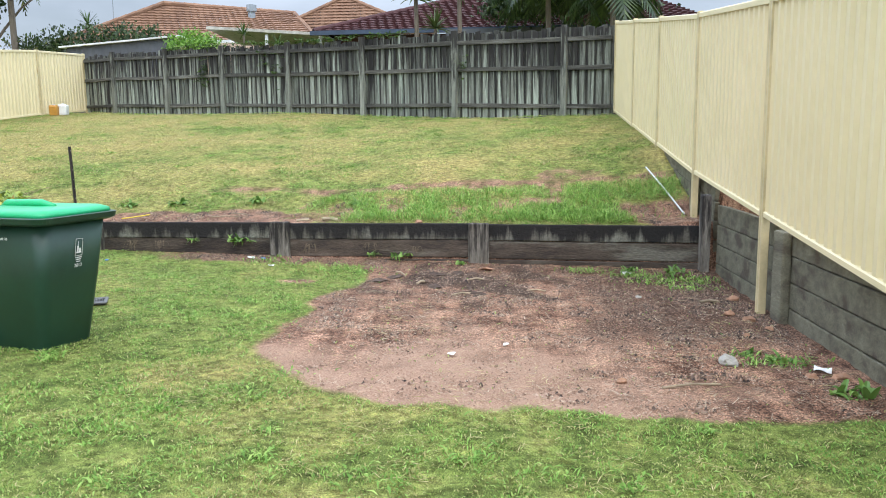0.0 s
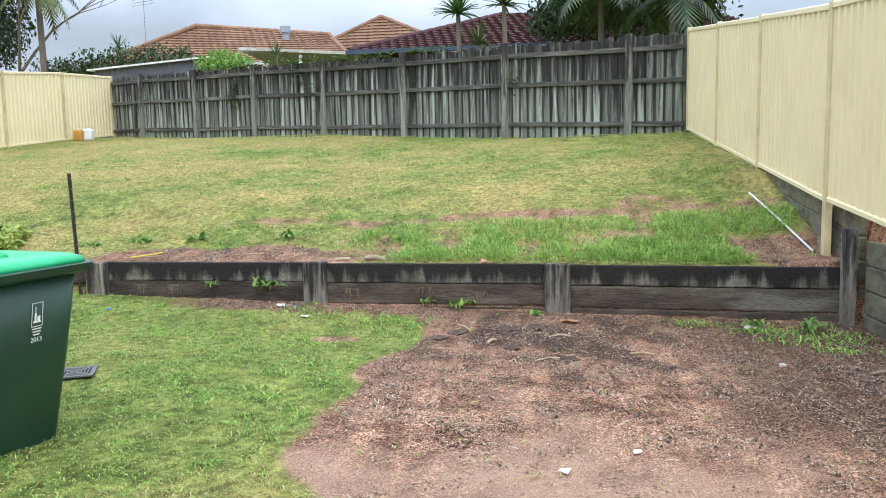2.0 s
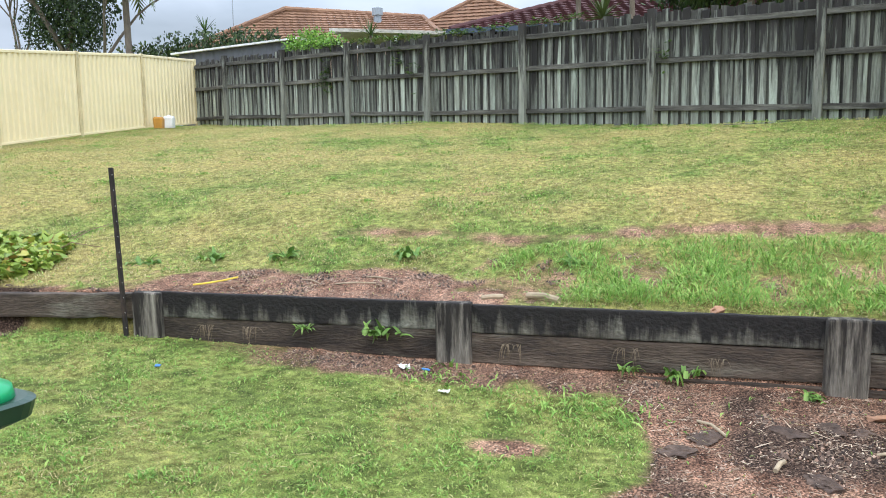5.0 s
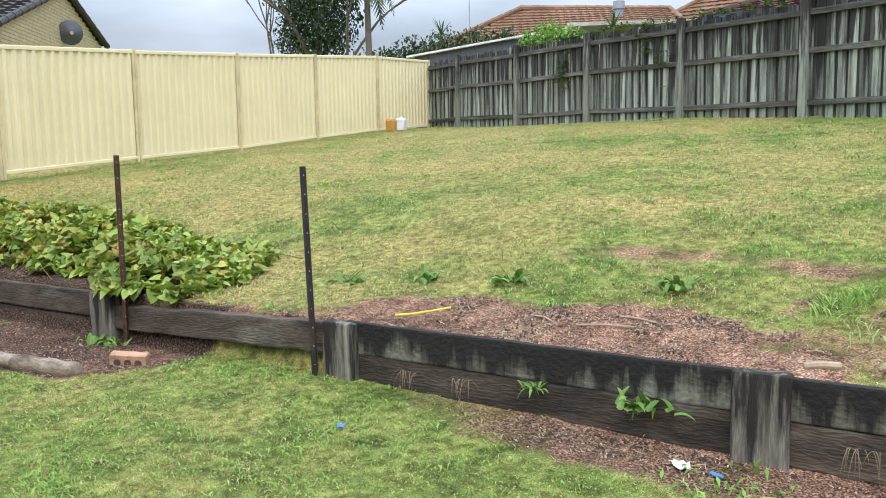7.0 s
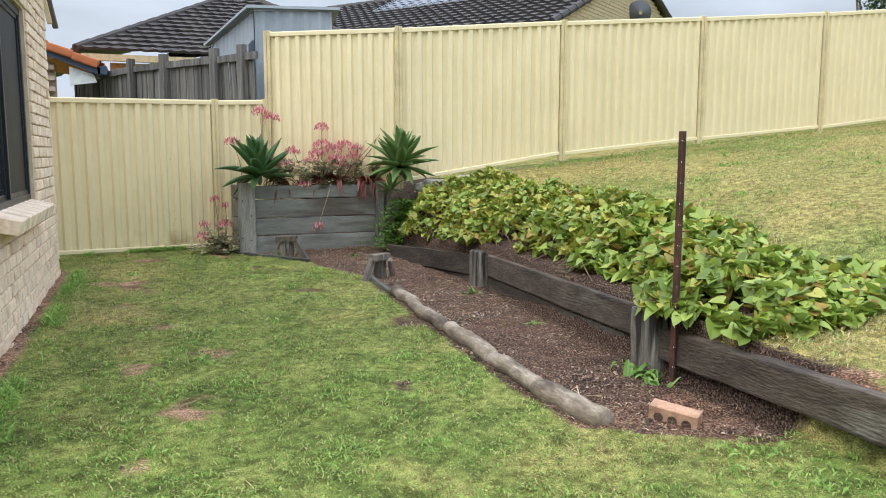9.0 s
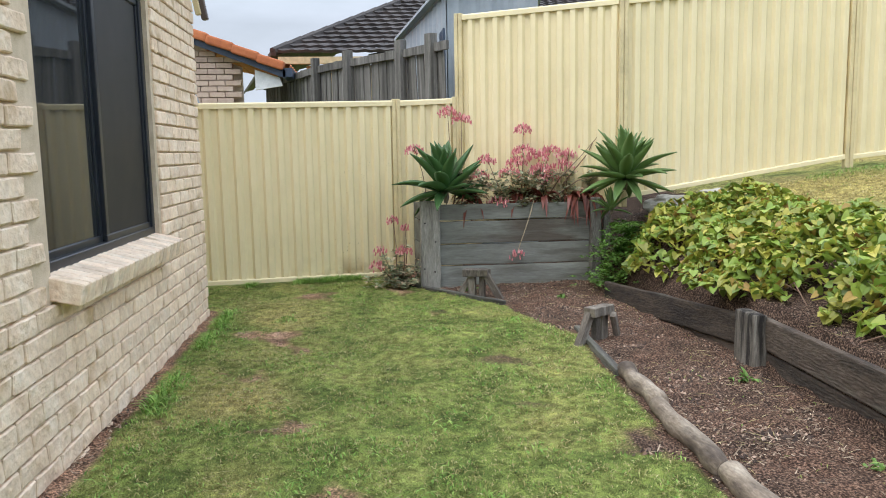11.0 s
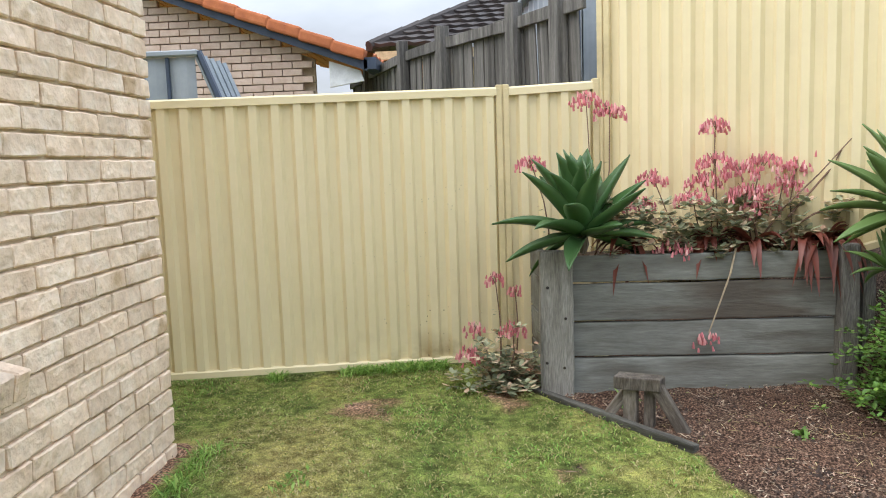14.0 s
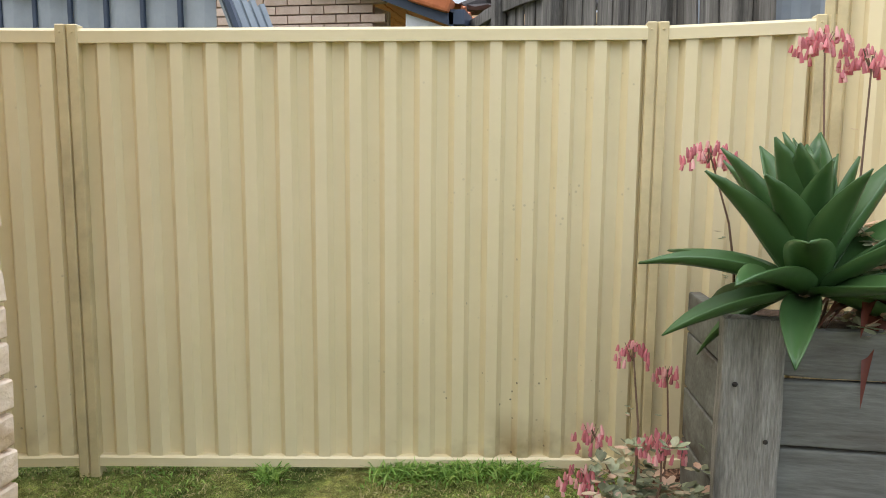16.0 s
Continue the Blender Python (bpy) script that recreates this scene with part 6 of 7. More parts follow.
def west_house():
    h = thing("house", "dark-tiled house with yellow brick gable and rooftop solar panels", "house", at=pose(-24, 15, 1.5))
    # the ridge runs away to the south-west from a gable that faces the garden
    ridge_way, gable_way = Vector((-0.805, -0.594, 0)), Vector((0.594, -0.805, 0))
    apex = Vector((-21, 18.2, 6.12))
    low_l, low_r = apex + gable_way * 5.25 - Vector((0, 0, 2.08)), apex - gable_way * 3.2 - Vector((0, 0, 1.0))
    bm = bmesh.new()
    z = 3.6
    while z < 6.0:
        u0, u1 = min(5.0, (6.05 - z) * 2.5), min(3.0, (6.05 - z) * 3.0)
        m = Matrix.Translation(apex + gable_way * (u0 - u1) / 2 + ridge_way * 0.15) @ pose(0, 0, z - 6.12, 0, 0, math.degrees(math.atan2(-0.805, 0.594)))
        box(bm, u0 + u1, 0.1, 0.074, m)
        z += 0.086
    gb = part("gable_brick", bm, YELLOW_BRICK, h)
    gb.matrix_local, gb["kind"] = h.matrix_basis.inverted(), "stuff"
    far = ridge_way * 13
    slab("wall", MORTAR, h, [apex + ridge_way * 0.22 + gable_way * 4.9 + Vector((0, 0, -5)), apex + ridge_way * 0.22 + gable_way * 4.9 + Vector((0, 0, -2.1)), apex + ridge_way * 0.22 + Vector((0, 0, -0.1)), apex + ridge_way * 0.22 - gable_way * 3 + Vector((0, 0, -1.1)), apex + ridge_way * 0.22 - gable_way * 3 + Vector((0, 0, -5))], 0.1)
    roof_face("roof", TILE_DARK, h, low_l + far, low_l, apex, apex + far)
    roof_face("roof", TILE_DARK, h, low_r, low_r + far, apex + far, apex)
    ridge_caps(h, TILE_DARK, apex + far, apex)
    ridge_caps(h, TILE_DARK, low_l, apex, 0.09)
    ridge_caps(h, TILE_DARK, low_r, apex, 0.09)
    solar_panel(h, [(-25.75, 12.38, 5.43), (-20.95, 16.1, 5.47), (-22.4, 17.3, 6.28), (-27.2, 13.9, 6.28)], "bluish solar panels")
    # dish on the gable
    bm = bmesh.new()
    bmesh.ops.create_cone(bm, cap_ends=False, segments=16, radius1=0.32, radius2=0.05, depth=0.14, matrix=pose(-20.75, 18.1, 4.95, 20, 100, 0))
    tube(bm, [(-20.95, 18.0, 4.8), (-20.8, 18.1, 4.95)], [0.03, 0.03], 6)
    part("dish", bm, DARKSHEET, h, "small dark satellite dish").matrix_local = h.matrix_basis.inverted()
    # the hipped wing nearer the side fence, with its fascia and patio roof edge
    P0, P1 = (-26, 8.6, 5.72), (-31, 11.5, 5.6)
    roof_face("roof", TILE_DARK, h, (-22.1, 4.75, 3.58), (-22.1, 12.6, 3.58), P0, P0)
    roof_face("roof", TILE_DARK, h, (-22.1, 12.6, 3.58), (-33, 15.5, 3.9), P1, P0)
    roof_face("roof", TILE_DARK, h, (-33, 2.5, 3.58), (-22.1, 4.75, 3.58), P0, (-31, 8.5, 5.72))
    ridge_caps(h, TILE_DARK, P0, (-22.1, 4.75, 3.6))
    ridge_caps(h, TILE_DARK, P0, (-22.1, 12.6, 3.6))
    solar_panel(h, [(-29.5, 4.4, 4.15), (-24.4, 5.2, 4.15), (-25.6, 7.2, 5.15), (-30, 6.6, 5.15)], "bluish solar panels")
    block("fascia", YELLOW_BRICK, h, -22.25, -22.1, 4.85, 12.4, 3.36, 3.50, "beige fascia board")
    block("wall", YELLOW_BRICK, h, -30, -22.5, 5.4, 12, 0.5, 3.36)
    slab("patio_roof", TILE_DARK, h, [(-19.6, 10.6, 4.02), (-19.6, 13.2, 4.08), (-24, 13.8, 4.2), (-24, 10.6, 4.15)], 0.08)
    block("patio_beam", WHITE_TRIM, h, -19.66, -19.56, 12.2, 13.3, 3.82, 4.10)


west_house()


def zinc_shed():
    s = thing("garden_shed", "tall pale zinc ribbed steel shed behind the step in the fence", "shed", at=pose(-16, 8, 0.3))
    inv = s.matrix_basis.inverted()
    bm = bmesh.new()
    corners = [(-17.6, 7.2), (-15.25, 7.66), (-15.0, 8.75), (-17.4, 9.0)]
    for (x0, y0), (x1, y1) in zip(corners, corners[1:] + corners[:1]):
        n = int(math.hypot(x1 - x0, y1 - y0) / 0.1) * 2
        d = Vector((y1 - y0, x0 - x1, 0)).normalized() * 0.012
        top = lambda x: 3.48 if x > -16 else 3.16
        pts = [Vector((x0 + (x1 - x0) * k / n, y0 + (y1 - y0) * k / n, 0)) + (d if (k // 2) % 2 else -d) for k in range(n + 1)]
        low = [bm.verts.new((p.x, p.y, 0.2)) for p in pts]
        high = [bm.verts.new((p.x, p.y, lerp(p.x, [-17.6, -15.0], [3.22, 3.46]))) for p in pts]
        for k in range(n):
            bm.faces.new((low[k], low[k + 1], high[k + 1], high[k]))
    part("wall", bm, ZINC, s).matrix_local = inv
    slab("roof", ZINC, s, [(-17.7, 7.1, 3.23), (-15.2, 7.55, 3.48), (-14.92, 8.85, 3.48), (-17.5, 9.1, 3.23)], 0.04)
    for (x0, y0), (x1, y1) in (((-15.25, 7.66), (-15.0, 8.75)), ((-17.6, 7.2), (-15.25, 7.66))):
        bm = bmesh.new()
        tube(bm, [(x0, y0, lerp(x0, [-17.6, -15], [3.2, 3.45])), (x1, y1, lerp(x1, [-17.6, -15], [3.2, 3.45]))], [0.03, 0.03], 4)
        part("trim", bm, ZINC, s).matrix_local = inv
    d = thing("steel_sheet", "dark blue corrugated steel sheet leaning beside the zinc shed", "steel sheet", at=pose(-14.6, 7.55, 0.3))
    bm = bmesh.new()
    for k in range(10):
        box(bm, 0.05, 0.02, 2.6, pose(-0.03 - 0.05 * k, 0.012 * (k % 2), 1.3))
    part("sheet", bm, BLUE_TRIM, d)


zinc_shed()


def neighbour_fence():
    f = thing("paling_fence", "dark grey weathered paling fence leading away beyond the low steel fence", "fence", at=pose(-14.4, 7.5, 0.3))
    inv = f.matrix_basis.inverted()
    pts = [(-14.25, 7.58), (-15.05, 7.10), (-15.95, 6.45), (-16.75, 5.98), (-18.3, 5.35), (-19.5, 4.9)]
    rnd = random.Random(6)
    kinds = []
    for k in range(4):
        bm = bmesh.new()
        box(bm, 0.10, 0.016, 1.0, pose(0, 0, 0.5), 0.002)
        me = bpy.data.meshes.new("paling")
        bm.to_mesh(me)
        bm.free()
        me.materials.append(GREYFENCE)
        kinds.append(me)
    for i, (p, q) in enumerate(zip(pts, pts[1:])):
        length = math.hypot(q[0] - p[0], q[1] - p[1])
        at = inv @ along(p, q, 0.3)
        for z in (0.6, 1.7, 2.36):
            part("rail", rough_block(length, 0.04, 0.10, 0.006, 0.006, 6, i + z), GREYFENCE, f).matrix_local = at @ pose(length / 2, 0.03, z)
        part("post", rough_block(0.12, 0.10, 2.5, 0.008, 0.006, 6, i), GREYFENCE, f).matrix_local = inv @ along(p, q, 0.3) @ pose(0 if i else 0.3, 0.05, 1.27)
        n = int(length / 0.085)
        for k in range(n):
            shared("paling", rnd.choice(kinds), f, at @ pose((k + 0.5) * length / n, -0.012 * (k % 2), 0, 0, rnd.uniform(-0.6, 0.6) + (0 if i else 3.0), 0) @ Matrix.Diagonal((1, 1, 2.4 + rnd.uniform(-0.04, 0.04), 1)))


neighbour_fence()


def south_house():
    h = thing("house", "pink-cream brick gable with orange verge tiles and blue barge board", "house", at=pose(-17.6, 2, 0.2))
    inv = h.matrix_basis.inverted()
    # gable bricks as separate courses of stretchers over a mortar backing
    slope, tip_y, tip_z = 0.38, 5.34, 2.74
    rake = lambda y: tip_z - 0.10 + slope * (tip_y - y)
    bm = bmesh.new()
    vs = [bm.verts.new((-17.64, y, z)) for y, z in ((-1.5, 0.2), (4.78, 0.2), (4.78, rake(4.78) - 0.05), (-1.5, rake(-1.5) - 0.05))]
    bm.faces.new(vs)
    thicken(bm, 0.06)
    part("wall", bm, MORTAR, h).matrix_local = inv
    b = bmesh.new()
    box(b, 0.08, 0.232, 0.074, None, 0.003)
    me = bpy.data.meshes.new("brick")
    b.to_mesh(me)
    b.free()
    me.materials.append(BRICK_FAR)
    z, row = 2.04, 0
    while z < 4.6:
        y = 4.66 - (0.12 if row % 2 else 0)
        while y > 1.4:
            if z < rake(y + 0.12) + 0.05:
                shared("brick", me, h, inv @ pose(-17.545, y, z))
            y -= 0.242
        z += 0.086
        row += 1
    # barge board, soffit end and verge tiles
    bm = bmesh.new()
    vs = [bm.verts.new(v) for v in ((-17.3, 5.46, 2.60), (-17.3, 5.46, 2.72), (-17.3, 0, rake(0) + 0.13), (-17.3, 0, rake(0) + 0.0))]
    bm.faces.new(vs)
    thicken(bm, 0.06)
    part("barge_board", bm, BLUE_TRIM, h, "dark blue barge board").matrix_local = inv
    slab("soffit_end", WHITE_TRIM, h, [(-17.4, 5.0, 2.44), (-17.4, 5.40, 2.50), (-17.4, 5.36, 2.62), (-17.4, 5.0, 2.74)], 0.05, "white boxed eave end")
    block("gutter", BLUE_TRIM, h, -22, -17.3, 5.42, 5.56, 2.62, 2.75)
    for k in range(14):
        y = 5.25 - 0.36 * k
        bm = bmesh.new()
        box(bm, 0.24, 0.40, 0.13, None, 0.03, 2)
        part("verge_tile", bm, TILE_BRIGHT, h).matrix_local = inv @ pose(-17.34, y, rake(y) + 0.16, -math.degrees(math.atan(slope)) + 3, 0, 0)
    roof_face("roof", TILE_BRIGHT, h, (-24, 5.5, 2.75), (-17.4, 5.5, 2.75), (-17.4, 0.2, rake(0.2) + 0.16), (-24, 0.2, rake(0.2) + 0.16))


south_house()


def lean_to():
    s = thing("garden_shed", "small blue-grey ribbed steel shed behind the low fence", "shed", at=pose(-15, 3.5, 0.2))
    inv = s.matrix_basis.inverted()
    bm = bmesh.new()
    n = 40
    pts = [(-15.0 + 0.02 * ((k // 2) % 2), 1.6 + 2.74 * k / n) for k in range(n + 1)]
    low = [bm.verts.new((x, y, 0.2)) for x, y in pts]
    high = [bm.verts.new((x, y, 2.50)) for x, y in pts]
    for k in range(n):
        bm.faces.new((low[k], low[k + 1], high[k + 1], high[k]))
    part("wall", bm, ZINC, s).matrix_local = inv
    for k in range(8):
        part("rib", box(bmesh.new(), 0.03, 0.03, 2.3, None, 0.004), BLUE_TRIM, s).matrix_local = inv @ pose(-14.985, 4.1 - 0.26 * k, 1.35)
    bm = bmesh.new()
    for k in range(5):
        a, b = Vector((-15.0 - 0.16 * k, 4.36, 2.52)), Vector((-15.0 - 0.16 * k, 4.66, 1.75))
        rb = bmesh.new()
        tube(rb, [a, b], [0.03, 0.03], 5)
        part("roof_rib", rb, ZINC, s).matrix_local = inv
    vs = [bm.verts.new(v) for v in ((-15, 4.36, 2.5), (-15, 4.66, 1.73), (-15.7, 4.66, 1.73), (-15.7, 4.36, 2.5))]
    bm.faces.new(vs)
    part("roof_slope", bm, ZINC, s).matrix_local = inv
    bm = bmesh.new()
    box(bm, 0.08, 2.8, 0.05, pose(-14.98, 2.98, 2.53), 0.01)
    part("capping", bm, ZINC, s).matrix_local = inv
    bm = bmesh.new()
    tube(bm, [(-14.98, 4.38, 2.54), (-14.98, 4.68, 1.76)], [0.03, 0.03], 6)
    part("edge_trim", bm, BLUE_TRIM, s).matrix_local = inv


lean_to()


# ---- trees and shrubs beyond the fences ----
DARKLEAF = leafy("dark_foliage", (0.030, 0.062, 0.016), (0.075, 0.115, 0.03), rough=0.5, spread=0.6)
MIDLEAF = leafy("mid_foliage", (0.07, 0.14, 0.03), (0.16, 0.25, 0.05), rough=0.5, spread=0.5)
LIMELEAF = leafy("lime_foliage", (0.16, 0.34, 0.045), (0.30, 0.48, 0.08), rough=0.5, spread=0.4)
PALMLEAF = leafy("palm_foliage", (0.09, 0.13, 0.04), (0.22, 0.22, 0.07), rough=0.5, spread=0.5)


def crown_mesh(blobs, leaf, count, seed):
    """Leaves scattered through overlapping clumps, thinner towards the rim."""
    r_ = random.Random(seed)
    bm = bmesh.new()
    for x, y, z, rx, rz in blobs:
        for k in range(int(count * rx * rx)):
            d = Vector((r_.gauss(0, 1), r_.gauss(0, 1), r_.gauss(0, 1))).normalized() * (r_.random() ** 0.4) * (1 + 0.2 * r_.gauss(0, 1))
            p = Vector((x + d.x * rx, y + d.y * rx, z + d.z * rz))
            m = Matrix.Translation(p) @ Euler((r_.uniform(0, 6), r_.uniform(0, 6), r_.uniform(0, 6))).to_matrix().to_4x4()
            s = leaf * r_.uniform(0.6, 1.4)
            bm.faces.new([bm.verts.new(m @ Vector(v)) for v in ((0, 0, 0), (s * 0.5, s * 0.28, 0.05 * s), (s, 0, 0), (s * 0.5, -s * 0.28, 0.05 * s))])
    return bm


def branchy(bm, p, d, length, r, depth, r_):
    q = p + d * length
    tube(bm, [p, p.lerp(q, 0.5) + Vector((r_.uniform(-1, 1), r_.uniform(-1, 1), 0)) * length * 0.05, q], [r, r * 0.85, r * 0.7], 6 if depth > 2 else 4, cap=False)
    if depth:
        for k in range(r_.choice((2, 3))):
            e = (d + Vector((r_.uniform(-0.7, 0.7), r_.uniform(-0.7, 0.7), r_.uniform(-0.1, 0.5)))).normalized()
            branchy(bm, q, e, length * r_.uniform(0.6, 0.8), r * 0.62, depth - 1, r_)


def tree(label, x, y, z, height, r, blobs, leaf, count, mat, seed, depth=3):
    t = thing("tree", label, "tree", at=pose(x, y, z))
    r_ = random.Random(seed)
    bm = bmesh.new()
    branchy(bm, Vector((0, 0, 0)), Vector((0.03, 0, 1)), height, r, depth, r_)
    part("trunk", bm, BARK, t)
    if blobs:
        part("crown", crown_mesh(blobs, leaf, count, seed), mat, t)
    return t


tree("tall dark-leaved tree with drooping foliage beyond the steel fence", -20.2, 27.2, 2.4, 2.6, 0.16, [(-0.7, 0, 3.6, 0.9, 1.0), (0.5, 0.2, 3.4, 0.9, 0.8), (-0.1, 0, 4.6, 1.1, 1.0), (1.3, -0.3, 4.2, 0.8, 1.1), (-0.9, 0, 5.4, 0.9, 0.9), (0.7, 0, 5.6, 1.0, 0.9), (0.0, 0, 6.6, 1.2, 0.9), (1.4, 0.2, 6.2, 0.8, 0.8), (-1.2, 0.1, 6.7, 0.8, 0.7)], 0.11, 2600, DARKLEAF, 31)
tree("leafless grey tree with fine twigs beyond the steel fence", -21.8, 26.8, 2.4, 2.3, 0.07, [], 0.1, 0, DARKLEAF, 33, depth=5)
tree("leafless pale-limbed tree beside the dark tree", -18.6, 27.0, 2.4, 2.4, 0.09, [(0.3, 0, 4.0, 0.6, 0.8)], 0.16, 200, DARKLEAF, 34, depth=5)


def shrub(label, x, y, z, blobs, leaf, count, mat, seed):
    s = thing("shrub", label, "shrub", at=pose(x, y, z))
    bm = bmesh.new()
    r_ = random.Random(seed)
    for bx, by, bz, rx, rz in blobs:
        tube(bm, [(bx * 0.3, by * 0.3, -1.8), (bx, by, bz)], [0.04, 0.02], 5)
    part("stem", bm, BARK, s)
    part("crown", crown_mesh(blobs, leaf, count, seed), mat, s)


shrub("bright lime-green rounded shrub above the paling fence", -9.6, 23.6, 4.3, [(-0.5, 0, 0.1, 0.42, 0.3), (0.0, 0, 0.25, 0.5, 0.34), (0.5, 0, 0.12, 0.42, 0.3), (0.2, -0.2, 0.0, 0.5, 0.3)], 0.09, 2200, LIMELEAF, 41)
shrub("dark green hedge shrubs beyond the grey shed", -15.6, 27.5, 4.6, [(-1.4, 0, 0.3, 0.7, 0.5), (-0.4, 0, 0.45, 0.8, 0.55), (0.7, 0, 0.55, 0.8, 0.6), (1.7, 0.3, 0.6, 0.8, 0.55), (2.6, 0.5, 0.6, 0.7, 0.45)], 0.14, 900, DARKLEAF, 42)
shrub("mottled brown-green shrub beside the palm trunk", -17.3, 27.5, 4.5, [(-0.5, 0, 0.4, 0.6, 0.5), (0.4, 0, 0.3, 0.6, 0.5), (1.0, 0, 0.3, 0.5, 0.4)], 0.13, 700, PALMLEAF, 43)


def frond(bm, base, a, length, rise, fall, width, n=16):
    """A feather frond: an arching rib with leaflets on both sides."""
    prev = None
    for i in range(n + 1):
        t = i / n
        p = Vector(base) + Vector((math.cos(a) * length * t * (1 - 0.25 * t), math.sin(a) * length * t * (1 - 0.25 * t), rise * t - fall * t * t))
        if prev is not None:
            side = Vector((-math.sin(a), math.cos(a), 0))
            d = (p - prev).normalized()
            for s in (-1, 1):
                tip = p + (side * s * 0.75 + d * 0.5 + Vector((0, 0, -0.35))) * width * math.sin(math.pi * min(0.97, t * 0.85 + 0.12))
                bm.faces.new((bm.verts.new(prev), bm.verts.new(p), bm.verts.new(tip)))
        prev = p


def palm(label, x, y, z, height, r, size, fronds, mat, seed, spiky=False):
    t = thing("palm_tree", label, "palm", at=pose(x, y, z))
    r_ = random.Random(seed)
    bm = bmesh.new()
    tube(bm, [(0, 0, 0), (0.03, 0, height * 0.5), (0, 0, height)], [r, r * 0.85, r * 0.75], 10)
    part("trunk", bm, BARK, t)
    for k in range(fronds):
        bm = bmesh.new()
        a = k * 2.4 + r_.uniform(-0.3, 0.3)
        if spiky:
            e = r_.uniform(-0.2, 1.2)
            strap_leaf(bm, (0, 0, height), a, size * math.cos(e) * r_.uniform(0.7, 1), size * 0.07, size * math.sin(e) + 0.1, size * 0.25)
        else:
            frond(bm, (0, 0, height), a, size * r_.uniform(0.8, 1.1), size * r_.uniform(0.1, 0.8), size * r_.uniform(0.5, 1.1), size * 0.3)
        part("frond", bm, mat, t)


palm("tall pale-trunked palm with arching fronds beyond the steel fence", -17.62, 27.0, 2.4, 5.2, 0.13, 1.7, 20, PALMLEAF, 51)
palm("distant green fan palm above the shrubs", -15.9, 29, 2.4, 3.5, 0.1, 0.75, 22, MIDLEAF, 52, True)
palm("spiky dracaena above the paling fence", -2.6, 23.0, 2.2, 3.25, 0.08, 1.05, 64, MIDLEAF, 53, True)
palm("spiky dracaena above the paling fence", -1.35, 23.2, 2.2, 3.45, 0.08, 0.95, 58, PALMLEAF, 54, True)
palm("low tan-leaved dracaena above the paling fence", -2.0, 22.6, 2.2, 2.35, 0.07, 0.8, 46, PALMLEAF, 60, True)
palm("drooping palm overhanging the back corner", 1.2, 22.5, 2.0, 3.6, 0.1, 2.1, 18, DARKLEAF, 55)
palm("drooping palm overhanging the back corner", 2.9, 21.8, 2.0, 3.4, 0.1, 2.1, 20, DARKLEAF, 56)
palm("small spiky yucca above the patio roof", -8.6, 25.4, 2.3, 2.6, 0.05, 0.6, 24, MIDLEAF, 57, True)
palm("small spiky yucca above the patio roof", -7.4, 25.2, 2.3, 2.25, 0.05, 0.45, 20, MIDLEAF, 58, True)
tree("dense dark tree overhanging the back corner", 2.2, 24.5, 2.0, 2.2, 0.14, [(-2.1, 0, 3.5, 0.9, 0.6), (-1.3, 0, 3.75, 1.0, 0.7), (-1.6, 0, 4.6, 0.9, 0.7), (0.0, 0, 3.9, 1.3, 1.0), (1.5, 0, 4.0, 1.2, 1.0), (-0.5, 0, 4.9, 1.1, 0.8), (0.9, 0, 5.1, 1.2, 0.8)], 0.14, 2200, DARKLEAF, 59)


def fence_creeper():
    r_ = random.Random(9)
    spots = []
    for k in range(520):
        x = r_.uniform(-9.2, -2.2)
        i = max(j for j in range(len(BACK)) if BACK[j][0] <= x)
        p, q = BACK[i], BACK[i + 1]
        t = (x - p[0]) / (q[0] - p[0])
        thick = 0.5 + 0.5 * wob(x, 0, 0.8, 44)
        if r_.random() > thick:
            continue
        spots.append((x, p[1] + (q[1] - p[1]) * t + r_.uniform(-0.02, 0.12), p[3] + (q[3] - p[3]) * t + r_.uniform(-0.04, 0.08), 0.05))
    for cx, cz, n in ((-8.0, 0.95, 34), (-6.1, 1.2, 14), (-5.6, 1.0, 12), (-0.9, 1.0, 8)):
        i = max(j for j in range(len(BACK)) if BACK[j][0] <= cx)
        p, q = BACK[i], BACK[i + 1]
        t = (cx - p[0]) / (q[0] - p[0])
        for k in range(n):
            spots.append((cx + r_.gauss(0, 0.10), p[1] + (q[1] - p[1]) * t - 0.10, p[2] + cz + r_.gauss(0, 0.2), 0.05))
    leaf_mass("fence_creeper", "patchy green creeper along the top of the paling fence", "creeper", spots, MIDLEAF, 10, 0.07, rosette=5)


fence_creeper()


